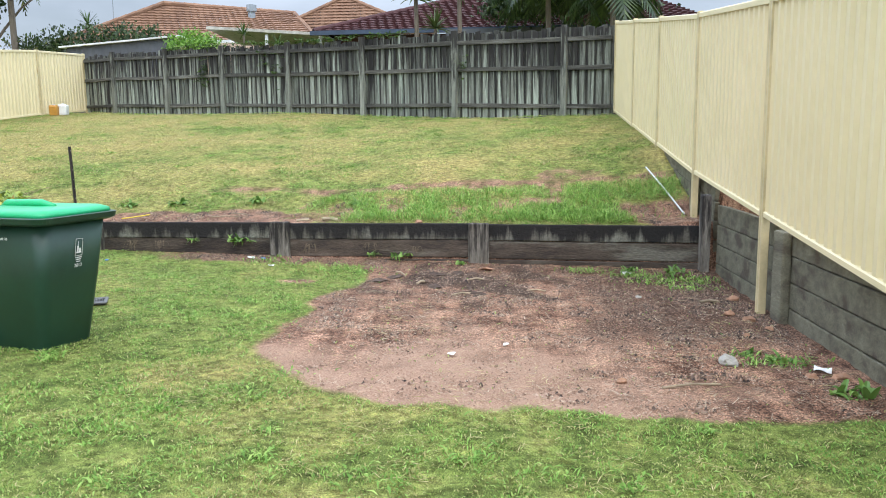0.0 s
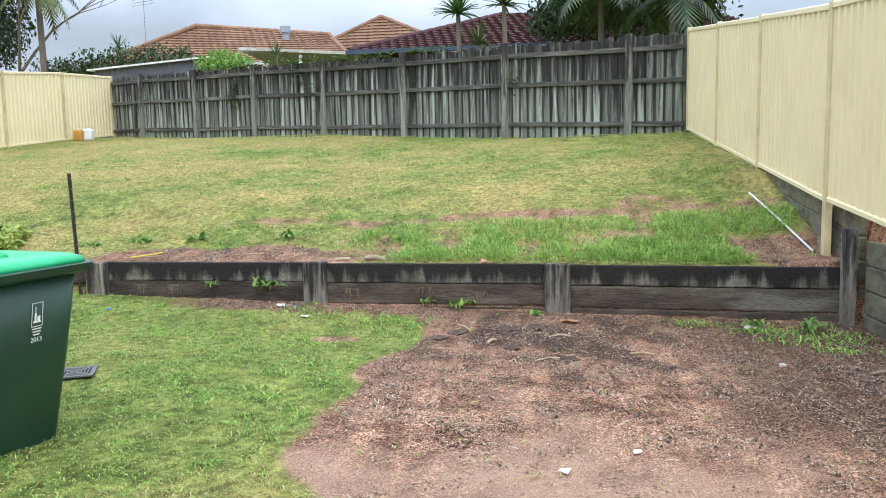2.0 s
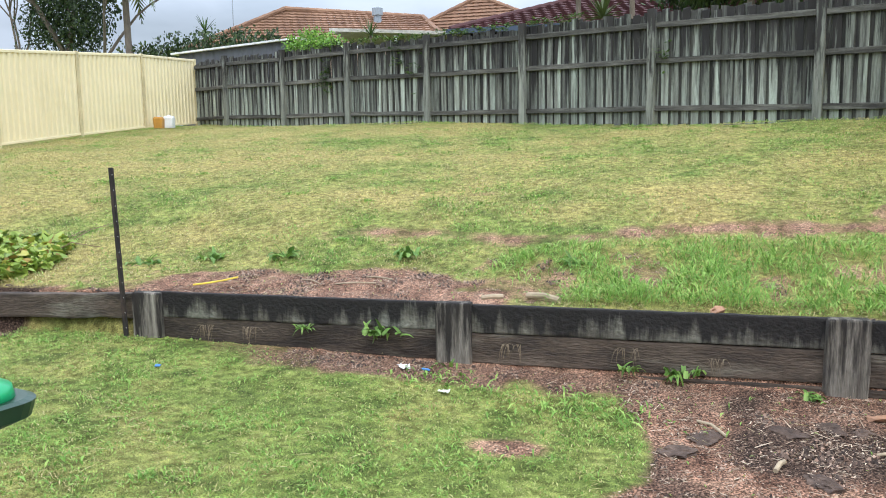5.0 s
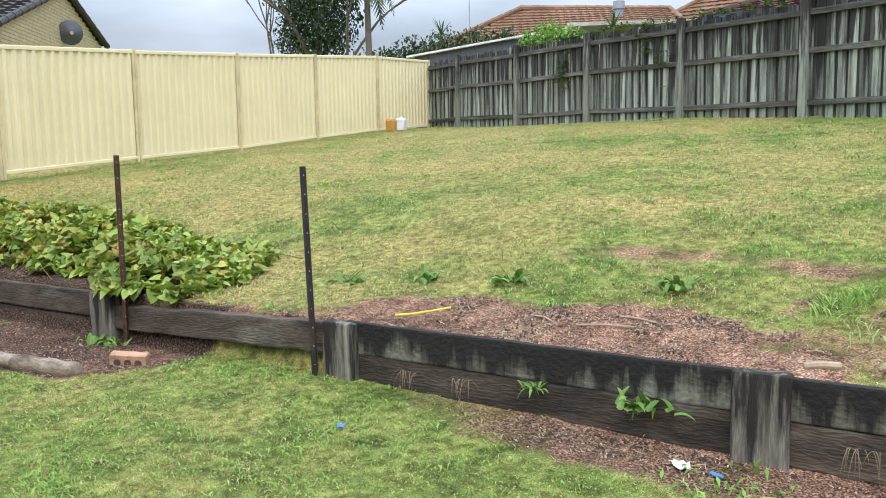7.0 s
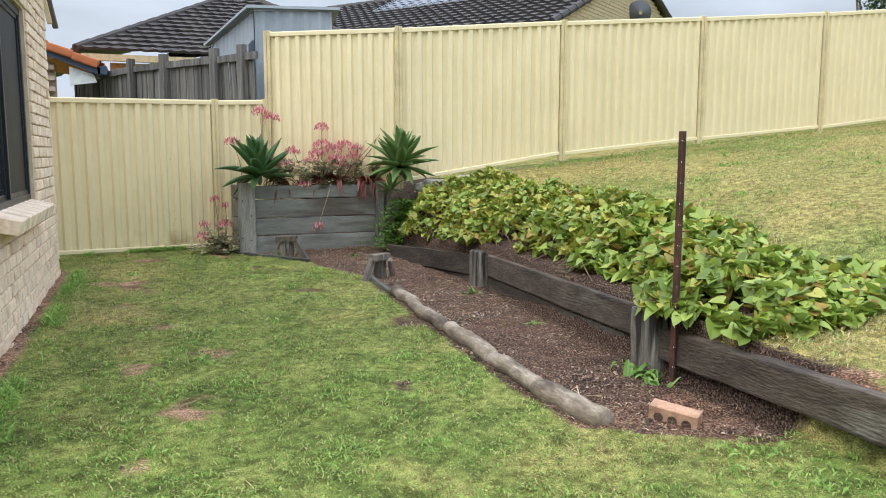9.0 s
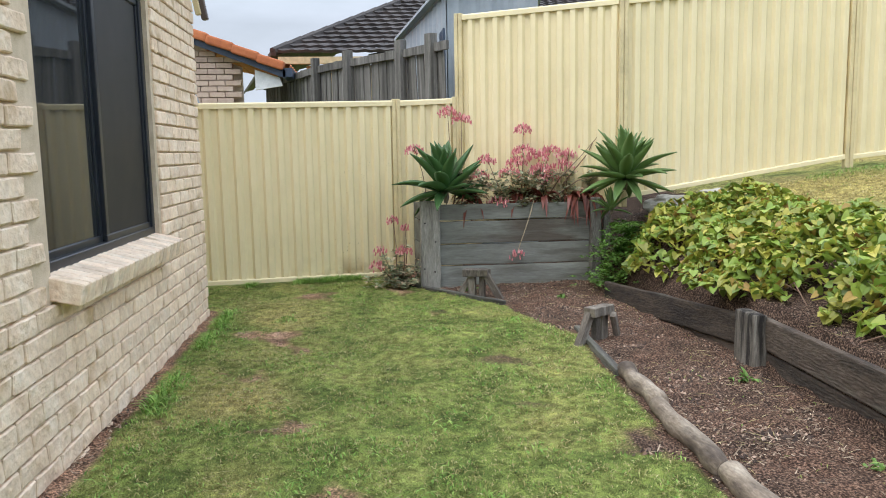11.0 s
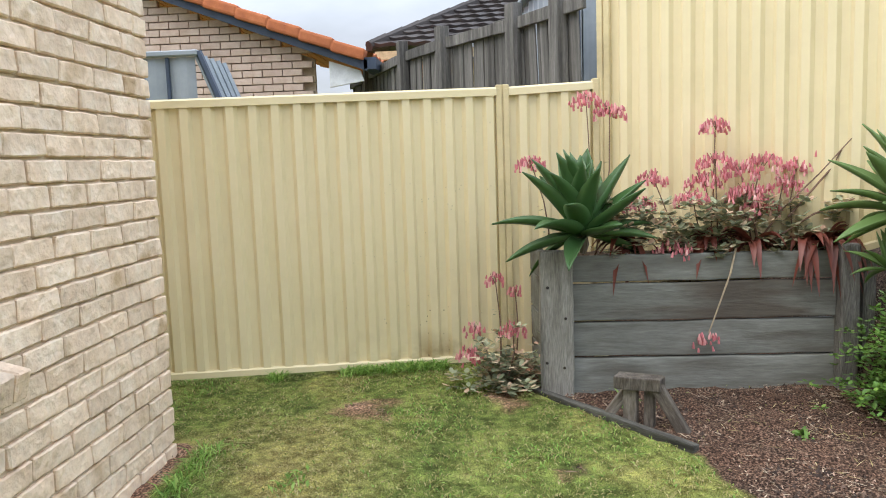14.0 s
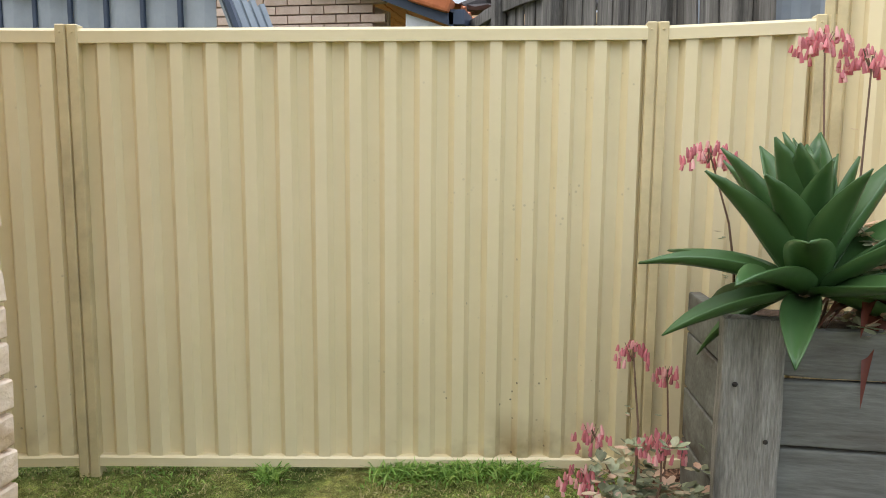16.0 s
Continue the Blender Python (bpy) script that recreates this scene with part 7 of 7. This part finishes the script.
# ---- house bricks ----
def lay_bricks():
    inv = HOUSE.matrix_basis.inverted()
    full = [brick_mesh(LONG - 0.011, COURSE - 0.011, 0.10, k) for k in range(7)]
    half = [brick_mesh(LONG / 2 - 0.011, COURSE - 0.011, 0.10, 20 + k) for k in range(3)]
    rnd = random.Random(15)
    rest, near, count = bmesh.new(), 0, 0

    def lay(x0, w, z, mes, face, y=HOUSE_Y - 0.05, turn=0.0):
        nonlocal near
        m = inv @ pose(x0 + w / 2, y + rnd.uniform(-0.003, 0.003), z, rnd.uniform(-0.8, 0.8), rnd.uniform(-0.5, 0.5), turn + rnd.uniform(-0.5, 0.5))
        me = rnd.choice(mes)
        if face and near < 300:
            near += 1
            shared("brick", me, HOUSE, m)
        else:
            old = set(rest.verts)
            rest.from_mesh(me)
            bmesh.ops.transform(rest, matrix=m, verts=[v for v in rest.verts if v not in old])

    z, row = 0.03 + COURSE / 2, 0
    todo = []
    while z < EAVE:
        x = HOUSE_X0 + (0 if row % 2 == 0 else 0)
        first = True
        while x < HOUSE_X1 - 0.02:
            w = LONG / 2 if first and row % 2 else LONG
            first = False
            x1 = min(x + w, HOUSE_X1)
            inside = WIN[2] - 0.13 < z < WIN[3] + 0.01
            if inside and x1 > WIN[0] + 0.01 and x < WIN[1] - 0.01:
                if x < WIN[0] - 0.06:
                    todo.append((x, LONG / 2, z, half))
                x = x + w
                continue
            todo.append((x, x1 - x, z, half if w < LONG * 0.7 or x1 - x < LONG * 0.8 else full))
            x = x1
        z += COURSE
        row += 1
    for x, w, zz, mes in todo:
        lay(x, w, zz, mes, x < -9.2 and zz < 2.45)
    # the return wall round the corner
    for r_ in range(row):
        zz = 0.03 + COURSE / 2 + r_ * COURSE
        for k in range(6):
            lay(HOUSE_X0 + 0.05 - LONG / 2, LONG, zz, full, False, HOUSE_Y - 0.11 - LONG * (k + (0.5 if r_ % 2 else 0.05)) - 0.02, 90)
    part("brickwork", rest, BRICK, HOUSE, "remaining courses of cream tumbled brick")["kind"] = "stuff"


lay_bricks()


# ---- grass ----
def grass_material(name, lo, hi, straw):
    m = bpy.data.materials.new(name)
    m.use_nodes = True
    n, l = m.node_tree.nodes, m.node_tree.links
    p = n["Principled BSDF"]
    geo = n.new("ShaderNodeNewGeometry")
    r = n.new("ShaderNodeValToRGB")
    for e, (at, c) in zip([r.color_ramp.elements[0], r.color_ramp.elements.new(0.6), r.color_ramp.elements[-1]], ((0.0, lo), (0.62, hi), (1.0, straw))):
        e.position, e.color = at, (*c, 1)
    l.new(geo.outputs["Random Per Island"], r.inputs["Fac"])
    l.new(r.outputs["Color"], p.inputs["Base Color"])
    p.inputs["Roughness"].default_value = 0.65
    p.inputs["Specular IOR Level"].default_value = 0.25
    t = n.new("ShaderNodeBsdfTranslucent")
    l.new(r.outputs["Color"], t.inputs["Color"])
    x = n.new("ShaderNodeMixShader")
    x.inputs["Fac"].default_value = 0.3
    l.new(p.outputs["BSDF"], x.inputs[1])
    l.new(t.outputs["BSDF"], x.inputs[2])
    l.new(x.outputs["Shader"], n["Material Output"].inputs["Surface"])
    return m


GREEN_BLADE = grass_material("green_blade", (0.165, 0.22, 0.05), (0.295, 0.385, 0.10), (0.53, 0.52, 0.22))
DRY_BLADE = grass_material("dry_blade", (0.30, 0.265, 0.10), (0.50, 0.43, 0.20), (0.66, 0.56, 0.32))
DULL_BLADE = grass_material("dull_blade", (0.145, 0.165, 0.045), (0.26, 0.285, 0.085), (0.46, 0.37, 0.19))
LUSH_BLADE = grass_material("lush_blade", (0.12, 0.24, 0.045), (0.25, 0.44, 0.095), (0.42, 0.56, 0.16))


def plain_mesh(name, verts, faces, mat):
    """Many like pieces in one mesh: verts (n, k, 3) and the faces of one piece, all with one count of corners."""
    n, k = verts.shape[:2]
    f = np.array(faces)
    loops = (np.arange(n)[:, None, None] * k + f[None]).ravel().astype(np.int32)
    me = bpy.data.meshes.new(name)
    me.vertices.add(n * k)
    me.vertices.foreach_set("co", verts.reshape(-1).astype(np.float32))
    me.loops.add(len(loops))
    me.loops.foreach_set("vertex_index", loops)
    me.polygons.add(n * len(f))
    me.polygons.foreach_set("loop_start", np.arange(0, len(loops), f.shape[1], dtype=np.int32))
    me.update(calc_edges=True)
    me.materials.append(mat)
    return new(name, me)


def blades(name, label, mat, P, H, W, seed, flat=0.0):
    """Leaf-shaped blades, one bent face each, one per root; flat lays them down."""
    g = np.random.default_rng(seed)
    n = len(P)
    H, W = H[:, None], W[:, None]
    b = g.uniform(0, 6.283, n)
    lean = g.uniform(0.3, 1.9, n)[:, None] * (1 - flat) + flat * 2.5
    bend = np.stack([np.cos(b), np.sin(b), np.zeros(n)], 1)
    a = b + 1.57 + g.normal(0, 0.5, n)
    side = np.stack([np.cos(a), np.sin(a), np.zeros(n)], 1) * W
    up = np.array([[0, 0, 1.0]])
    rise = (1 - 0.25 * lean) * (1 - flat) + 0.12 * flat
    mid = P + bend * H * lean * 0.42 + up * H * (0.58 * (1 - flat) + 0.1 * flat)
    v = np.stack([P, mid - side, P + bend * H * lean + up * H * rise, mid + side], 1)
    return tagged(plain_mesh(name, v, [(0, 1, 2, 3)], mat), label, "grass", kind="stuff")


def value_noise(x, y, scale, seed):
    """Smooth noise from -1 to 1 over arrays of places."""
    table = np.random.default_rng(seed).uniform(-1, 1, (512, 512))
    u, v = x * scale + 3000, y * scale + 3000
    i, j = np.floor(u).astype(int), np.floor(v).astype(int)
    fu, fv = u - i, v - j
    fu, fv = fu * fu * (3 - 2 * fu), fv * fv * (3 - 2 * fv)
    at = lambda p, q: table[p % 512, q % 512]
    return (at(i, j) * (1 - fu) + at(i + 1, j) * fu) * (1 - fv) + (at(i, j + 1) * (1 - fu) + at(i + 1, j + 1) * fu) * fv


FIELD_X, FIELD_Y, FIELD_STEP = (-14.4, 2.2), (1.8, 22.6), 0.06


def field(f):
    """Sample f once on a fine grid of the plot, and look it up between the samples."""
    xs, ys = np.arange(*FIELD_X, FIELD_STEP), np.arange(*FIELD_Y, FIELD_STEP)
    t = np.array([[f(float(x), float(y)) for y in ys] for x in xs])

    def at(x, y):
        u, v = np.clip((x - FIELD_X[0]) / FIELD_STEP, 0, len(xs) - 1.01), np.clip((y - FIELD_Y[0]) / FIELD_STEP, 0, len(ys) - 1.01)
        i, j = u.astype(int), v.astype(int)
        p, q = u - i, v - j
        return (t[i, j] * (1 - p) + t[i + 1, j] * p) * (1 - q) + (t[i, j + 1] * (1 - p) + t[i + 1, j + 1] * p) * q
    return at


SOIL, DRY, MULCHY, LOW, HIGH = field(soil_at), field(dry_at), field(mulch_at), field(low_z), field(up_z)


def wall_line(x):
    return np.interp(x, WALL_X, WALL_Y)


def surface(x, y):
    return np.where(y > wall_line(x) + 0.06, HIGH(x, y), LOW(x, y))


def ramp01(v, a, b):
    t = np.clip((v - a) / (b - a), 0, 1)
    return t * t * (3 - 2 * t)


def sow():
    g = np.random.default_rng(99)
    kinds = {"green": [], "dull": [], "dry": [], "lush": [], "thatch": []}

    def put(kind, keep, x, y, z, h, w):
        keep = keep & (np.hypot(x + 3.51, y - 6.12) > 0.20)
        kinds[kind].append(np.stack([x, y, z, h, w], 1)[keep])

    def lawn(n, x, y, z, ok, low):
        s, d, q = SOIL(x, y), DRY(x, y), g.random(n)
        c1, c2, c3 = value_noise(x, y, 9.0, 1), value_noise(x, y, 27.0, 2), value_noise(x, y, 2.6, 3)
        ok = ok & (g.random(n) < np.clip(0.62 + 0.45 * c2 + 0.3 * c1, 0.05, 1))
        ok = ok & (g.random(n) > ramp01(s + 0.25 * c1, 0.18, 0.62) * 0.985)
        dry = q < np.clip((0.14 + 0.2 * ramp01(-x, 7, 10) if low else 0.36 + 0.12 * ramp01(-x, 2, 8)) + 0.62 * ramp01(d + 0.28 * c1 + 0.18 * c3, 0.35, 0.9), 0.04, 0.9)
        edge = (s > 0.05) & (s < 0.6)
        lush = ~dry & (g.random(n) < np.clip(0.30 + 0.5 * c3 + 0.4 * c1 + 0.3 * edge - (0.24 * ramp01(-x, 6, 9) if low else 0), 0.03, 0.95))
        tall = np.clip(0.9 + 0.45 * c1 + 0.25 * c3, 0.35, 1.5)
        strip = np.zeros(n) if low else ramp01(y - wall_line(x), 0.1, 0.4) * ramp01(10.15 - y, 0, 0.4) * ramp01(x + 2.6 + 0.5 * c3, 0, 0.6)
        long = ok & (strip > 0.3) & (g.random(n) < 0.9)
        put("lush", long, x, y, z, g.uniform(0.035, 0.125, n) * np.clip(1 + 0.5 * c1, 0.4, 1.5), np.full(n, 0.0045))
        ok = ok & ~long
        k = 1.0 if low else 1.45
        put("dry", ok & dry, x, y, z, g.uniform(0.008, 0.022, n) * k * tall, g.uniform(0.0018, 0.003, n) * k)
        put("lush", ok & lush, x, y, z, g.uniform(0.009, 0.026, n) * k * tall, g.uniform(0.003, 0.005, n) * k ** 0.6)
        trodden = low & (g.random(n) < 0.85 * ramp01(-x + 0.8 * c3, 6.5, 9.0))
        put("dull", ok & ~dry & ~lush & trodden, x, y, z, g.uniform(0.008, 0.022, n) * tall, g.uniform(0.0026, 0.0042, n))
        put("green", ok & ~dry & ~lush & ~trodden, x, y, z, g.uniform(0.008, 0.022, n) * k * tall, g.uniform(0.0026, 0.0042, n) * k ** 0.6)

    n = 640000
    x, y = g.uniform(-14.2, 2.1, n), g.uniform(2.2, 8.9, n)
    ok = (y < wall_line(x) + 0.02) & ~((x > -12.0) & (x < -6.5) & (y < 5.36)) & ~((x < -13.0) & (y > 7.0))
    lawn(n, x, y, LOW(x, y) + 0.004, ok, True)
    n = 430000
    x, y = g.uniform(-12.7, 2.15, n), 8.5 + 13.5 * g.random(n) ** 1.5
    ok = (y > wall_line(x) + 0.1) & (y < 22.4 - (x + 12.5) * 0.47)
    lawn(n, x, y, HIGH(x, y) + 0.008, ok, False)
    # mown clippings lying about in drifts
    n = 70000
    x, y = g.uniform(-13, 2.1, n), 3 + 16 * g.random(n) ** 1.4
    drift = value_noise(x, y, 1.3, 11) + 0.7 * value_noise(x, y, 6.0, 12)
    ok = (drift > 0.42) & (y < 22.2 - (x + 12.5) * 0.47) & ~((x > -12.0) & (x < -6.5) & (y < 5.36)) & (x > -12.6) & ((y > wall_line(x) + 0.12) | (g.random(n) < 0.45))
    put("thatch", ok, x, y, surface(x, y) + 0.014, g.uniform(0.012, 0.045, n), g.uniform(0.0015, 0.003, n))
    # clover and flat weeds in patches
    for k in range(620):
        cx, cy = g.uniform(-12, 2.0), 2.5 + 15 * g.random() ** 1.3
        if soil_at(cx, cy) > 0.62 or (cx < -6 and cy < 8.6 and k % 3) or (-12.0 < cx < -6.5 and cy < 5.5):
            continue
        n, rad = int(g.integers(16, 60)), g.uniform(0.03, 0.13)
        x, y = cx + g.normal(0, rad, n), cy + g.normal(0, rad * 0.8, n)
        ok = np.abs(y - wall_line(x) - 0.03) > 0.1
        put("lush", ok, x, y, surface(x, y) + 0.006, g.uniform(0.012, 0.042, n), g.uniform(0.0035, 0.008, n))
    # low weeds in the corner of the bare soil
    for cx, cy, rad, n in ((1.70, 7.72, 0.17, 420), (1.30, 7.93, 0.10, 160), (0.85, 8.10, 0.09, 110), (1.75, 7.35, 0.09, 90), (1.7, 4.9, 0.12, 130), (-2.6, 8.2, 0.12, 120), (-1.7, 7.9, 0.16, 200)):
        x, y = cx + g.normal(0, rad * 1.5, n), cy + g.normal(0, rad * 0.7, n)
        ok = (y < wall_line(x) - 0.03) & (x < 2.15)
        put("lush", ok, x, y, LOW(x, y) + 0.004, g.uniform(0.015, 0.06, n), g.uniform(0.004, 0.009, n))
    # long tufts at the feet of the fences and the house wall
    n = 2600
    y = g.uniform(5.4, 6.9, n)
    tufts = [(-13.06 - 0.222 * (y - 4.7) + np.abs(g.normal(0, 0.06, n)) + 0.03, y)]
    tufts.append((g.uniform(-12, -7, n), 5.40 + np.abs(g.normal(0, 0.06, n))))
    x = g.uniform(-12.4, 1.5, n)
    tufts.append((x, 22.2 - (x + 12.4) * 0.468 - np.abs(g.normal(0, 0.15, n))))
    y = g.uniform(9.5, 22, n)
    tufts.append((np.interp(y, [9, 22.4], [-12.75, -12.5]) + np.abs(g.normal(0, 0.12, n)) + 0.04, y))
    for x, y in tufts:
        ok = value_noise(x, y, 3.0, 21) > -0.15
        put("lush", ok, x, y, surface(x, y), g.uniform(0.02, 0.085, n), np.full(n, 0.004))
    names = {"green": ("lawn_grass", "short mown green grass blades", GREEN_BLADE), "dull": ("lawn_grass", "short dull olive trodden grass beside the house", DULL_BLADE), "dry": ("dry_grass", "dry straw-coloured grass blades among the green", DRY_BLADE), "lush": ("lush_grass", "longer bright green grass and clover", LUSH_BLADE), "thatch": ("grass_clippings", "pale dry mown clippings lying on the lawn", DRY_BLADE)}
    for i, (key, rows) in enumerate(kinds.items()):
        t = np.concatenate(rows)
        blades(names[key][0], names[key][1], names[key][2], t[:, :3], t[:, 3], t[:, 4], i, 1.0 if key == "thatch" else 0.0)


sow()


# ---- crumbs, straw and chips on the bare soil ----
def crumbs():
    g = np.random.default_rng(55)
    n = 420000
    x, y = g.uniform(-13.0, 2.1, n), g.uniform(3.8, 10.0, n)
    keep = (SOIL(x, y) + 0.2 * value_noise(x, y, 9.0, 31) > 0.62) & (np.abs(y - wall_line(x) - 0.03) > 0.06)
    heap = value_noise(x, y, 5.0, 32) + 0.6 * value_noise(x, y, 14.0, 33)
    sandy = np.array(ramp01(6.4 - y + 0.8 * value_noise(x, y, 1.2, 35), 0, 1.6) * ramp01(0.9 - x, -0.5, 1.0) * (x > -3))
    keep = keep & (g.random(n) < np.clip(0.62 + 0.5 * heap, 0.1, 1) * (1 - 0.72 * sandy) * np.where(x < -6.2, 0.6, 1.0))
    x, y, sandy = x[keep][:105000], y[keep][:105000], sandy[keep][:105000]
    n = len(x)
    z, m, q = surface(x, y) + 0.001, MULCHY(x, y), g.random(n)
    heap = value_noise(x, y, 5.0, 32) + 0.6 * value_noise(x, y, 14.0, 33)
    big = np.clip(1 + 0.8 * heap, 0.5, 2.2)

    def chips(name, keep, size, mat, label, category):
        k = int(keep.sum())
        s, a = (size * big)[keep][:, None], g.uniform(0, 6.283, k)
        u = np.stack([np.cos(a), np.sin(a), g.normal(0, 0.25, k)], 1)
        v = np.stack([-np.sin(a), np.cos(a), g.normal(0, 0.25, k)], 1) * g.uniform(0.4, 0.9, k)[:, None]
        p = np.stack([x, y, z], 1)[keep]
        top = p + np.array([[0, 0, 1.0]]) * s * g.uniform(0.3, 0.75, k)[:, None] + u * s * g.normal(0, 0.2, k)[:, None]
        verts = np.stack([p - u * s * 0.5 - v * s * 0.35, p + u * s * 0.55 - v * s * 0.3, p + v * s * 0.5, top], 1)
        tagged(plain_mesh(name, verts, [(0, 1, 3), (1, 2, 3), (2, 0, 3)], mat), label, category, kind="stuff")

    dark = q < np.clip(0.02 + 0.42 * m + 0.2 * heap, 0.01, 0.7) * (1 - 0.92 * sandy)
    straw = ~dark & (g.random(n) < np.clip(0.42 + 0.3 * value_noise(x, y, 2.2, 34), 0.1, 0.8))
    chips("mulch", dark, g.uniform(0.006, 0.02, n), MULCH, "dark scraps of mulch and roots scattered over the soil", "mulch")
    chips("soil_crumbs", ~dark & ~straw, g.uniform(0.005, 0.016, n), CLOD, "small crumbs of red-brown soil scattered on the bare ground", "soil")
    k = int(straw.sum())
    a = g.uniform(0, 6.283, k)
    length = g.uniform(0.008, 0.034, k) * np.where(g.random(k) < 0.07, 3.0, 1.0)
    d = np.stack([np.cos(a), np.sin(a), g.uniform(-0.05, 0.25, k)], 1) * length[:, None]
    w = np.stack([-np.sin(a), np.cos(a), np.zeros(k)], 1) * g.uniform(0.0015, 0.004, k)[:, None]
    p = np.stack([x, y, z + 0.007], 1)[straw]
    tagged(plain_mesh("straw", np.stack([p - w, p + w, p + d + w * 0.6, p + d - w * 0.6], 1), [(0, 1, 2, 3)], CHIP), "pale chips of dry straw scattered over the soil", "straw", kind="stuff")


MULCH = leafy("mulch_scrap", (0.075, 0.05, 0.038), (0.17, 0.115, 0.085), rough=0.95, spread=0.6, through_light=0.0)
CHIP = leafy("straw_chip", (0.33, 0.24, 0.165), (0.60, 0.49, 0.36), rough=0.9, spread=0.4, through_light=0.0)
CLOD = leafy("soil_crumb", (0.24, 0.145, 0.10), (0.50, 0.36, 0.27), rough=0.95, spread=0.5, through_light=0.0)
crumbs()
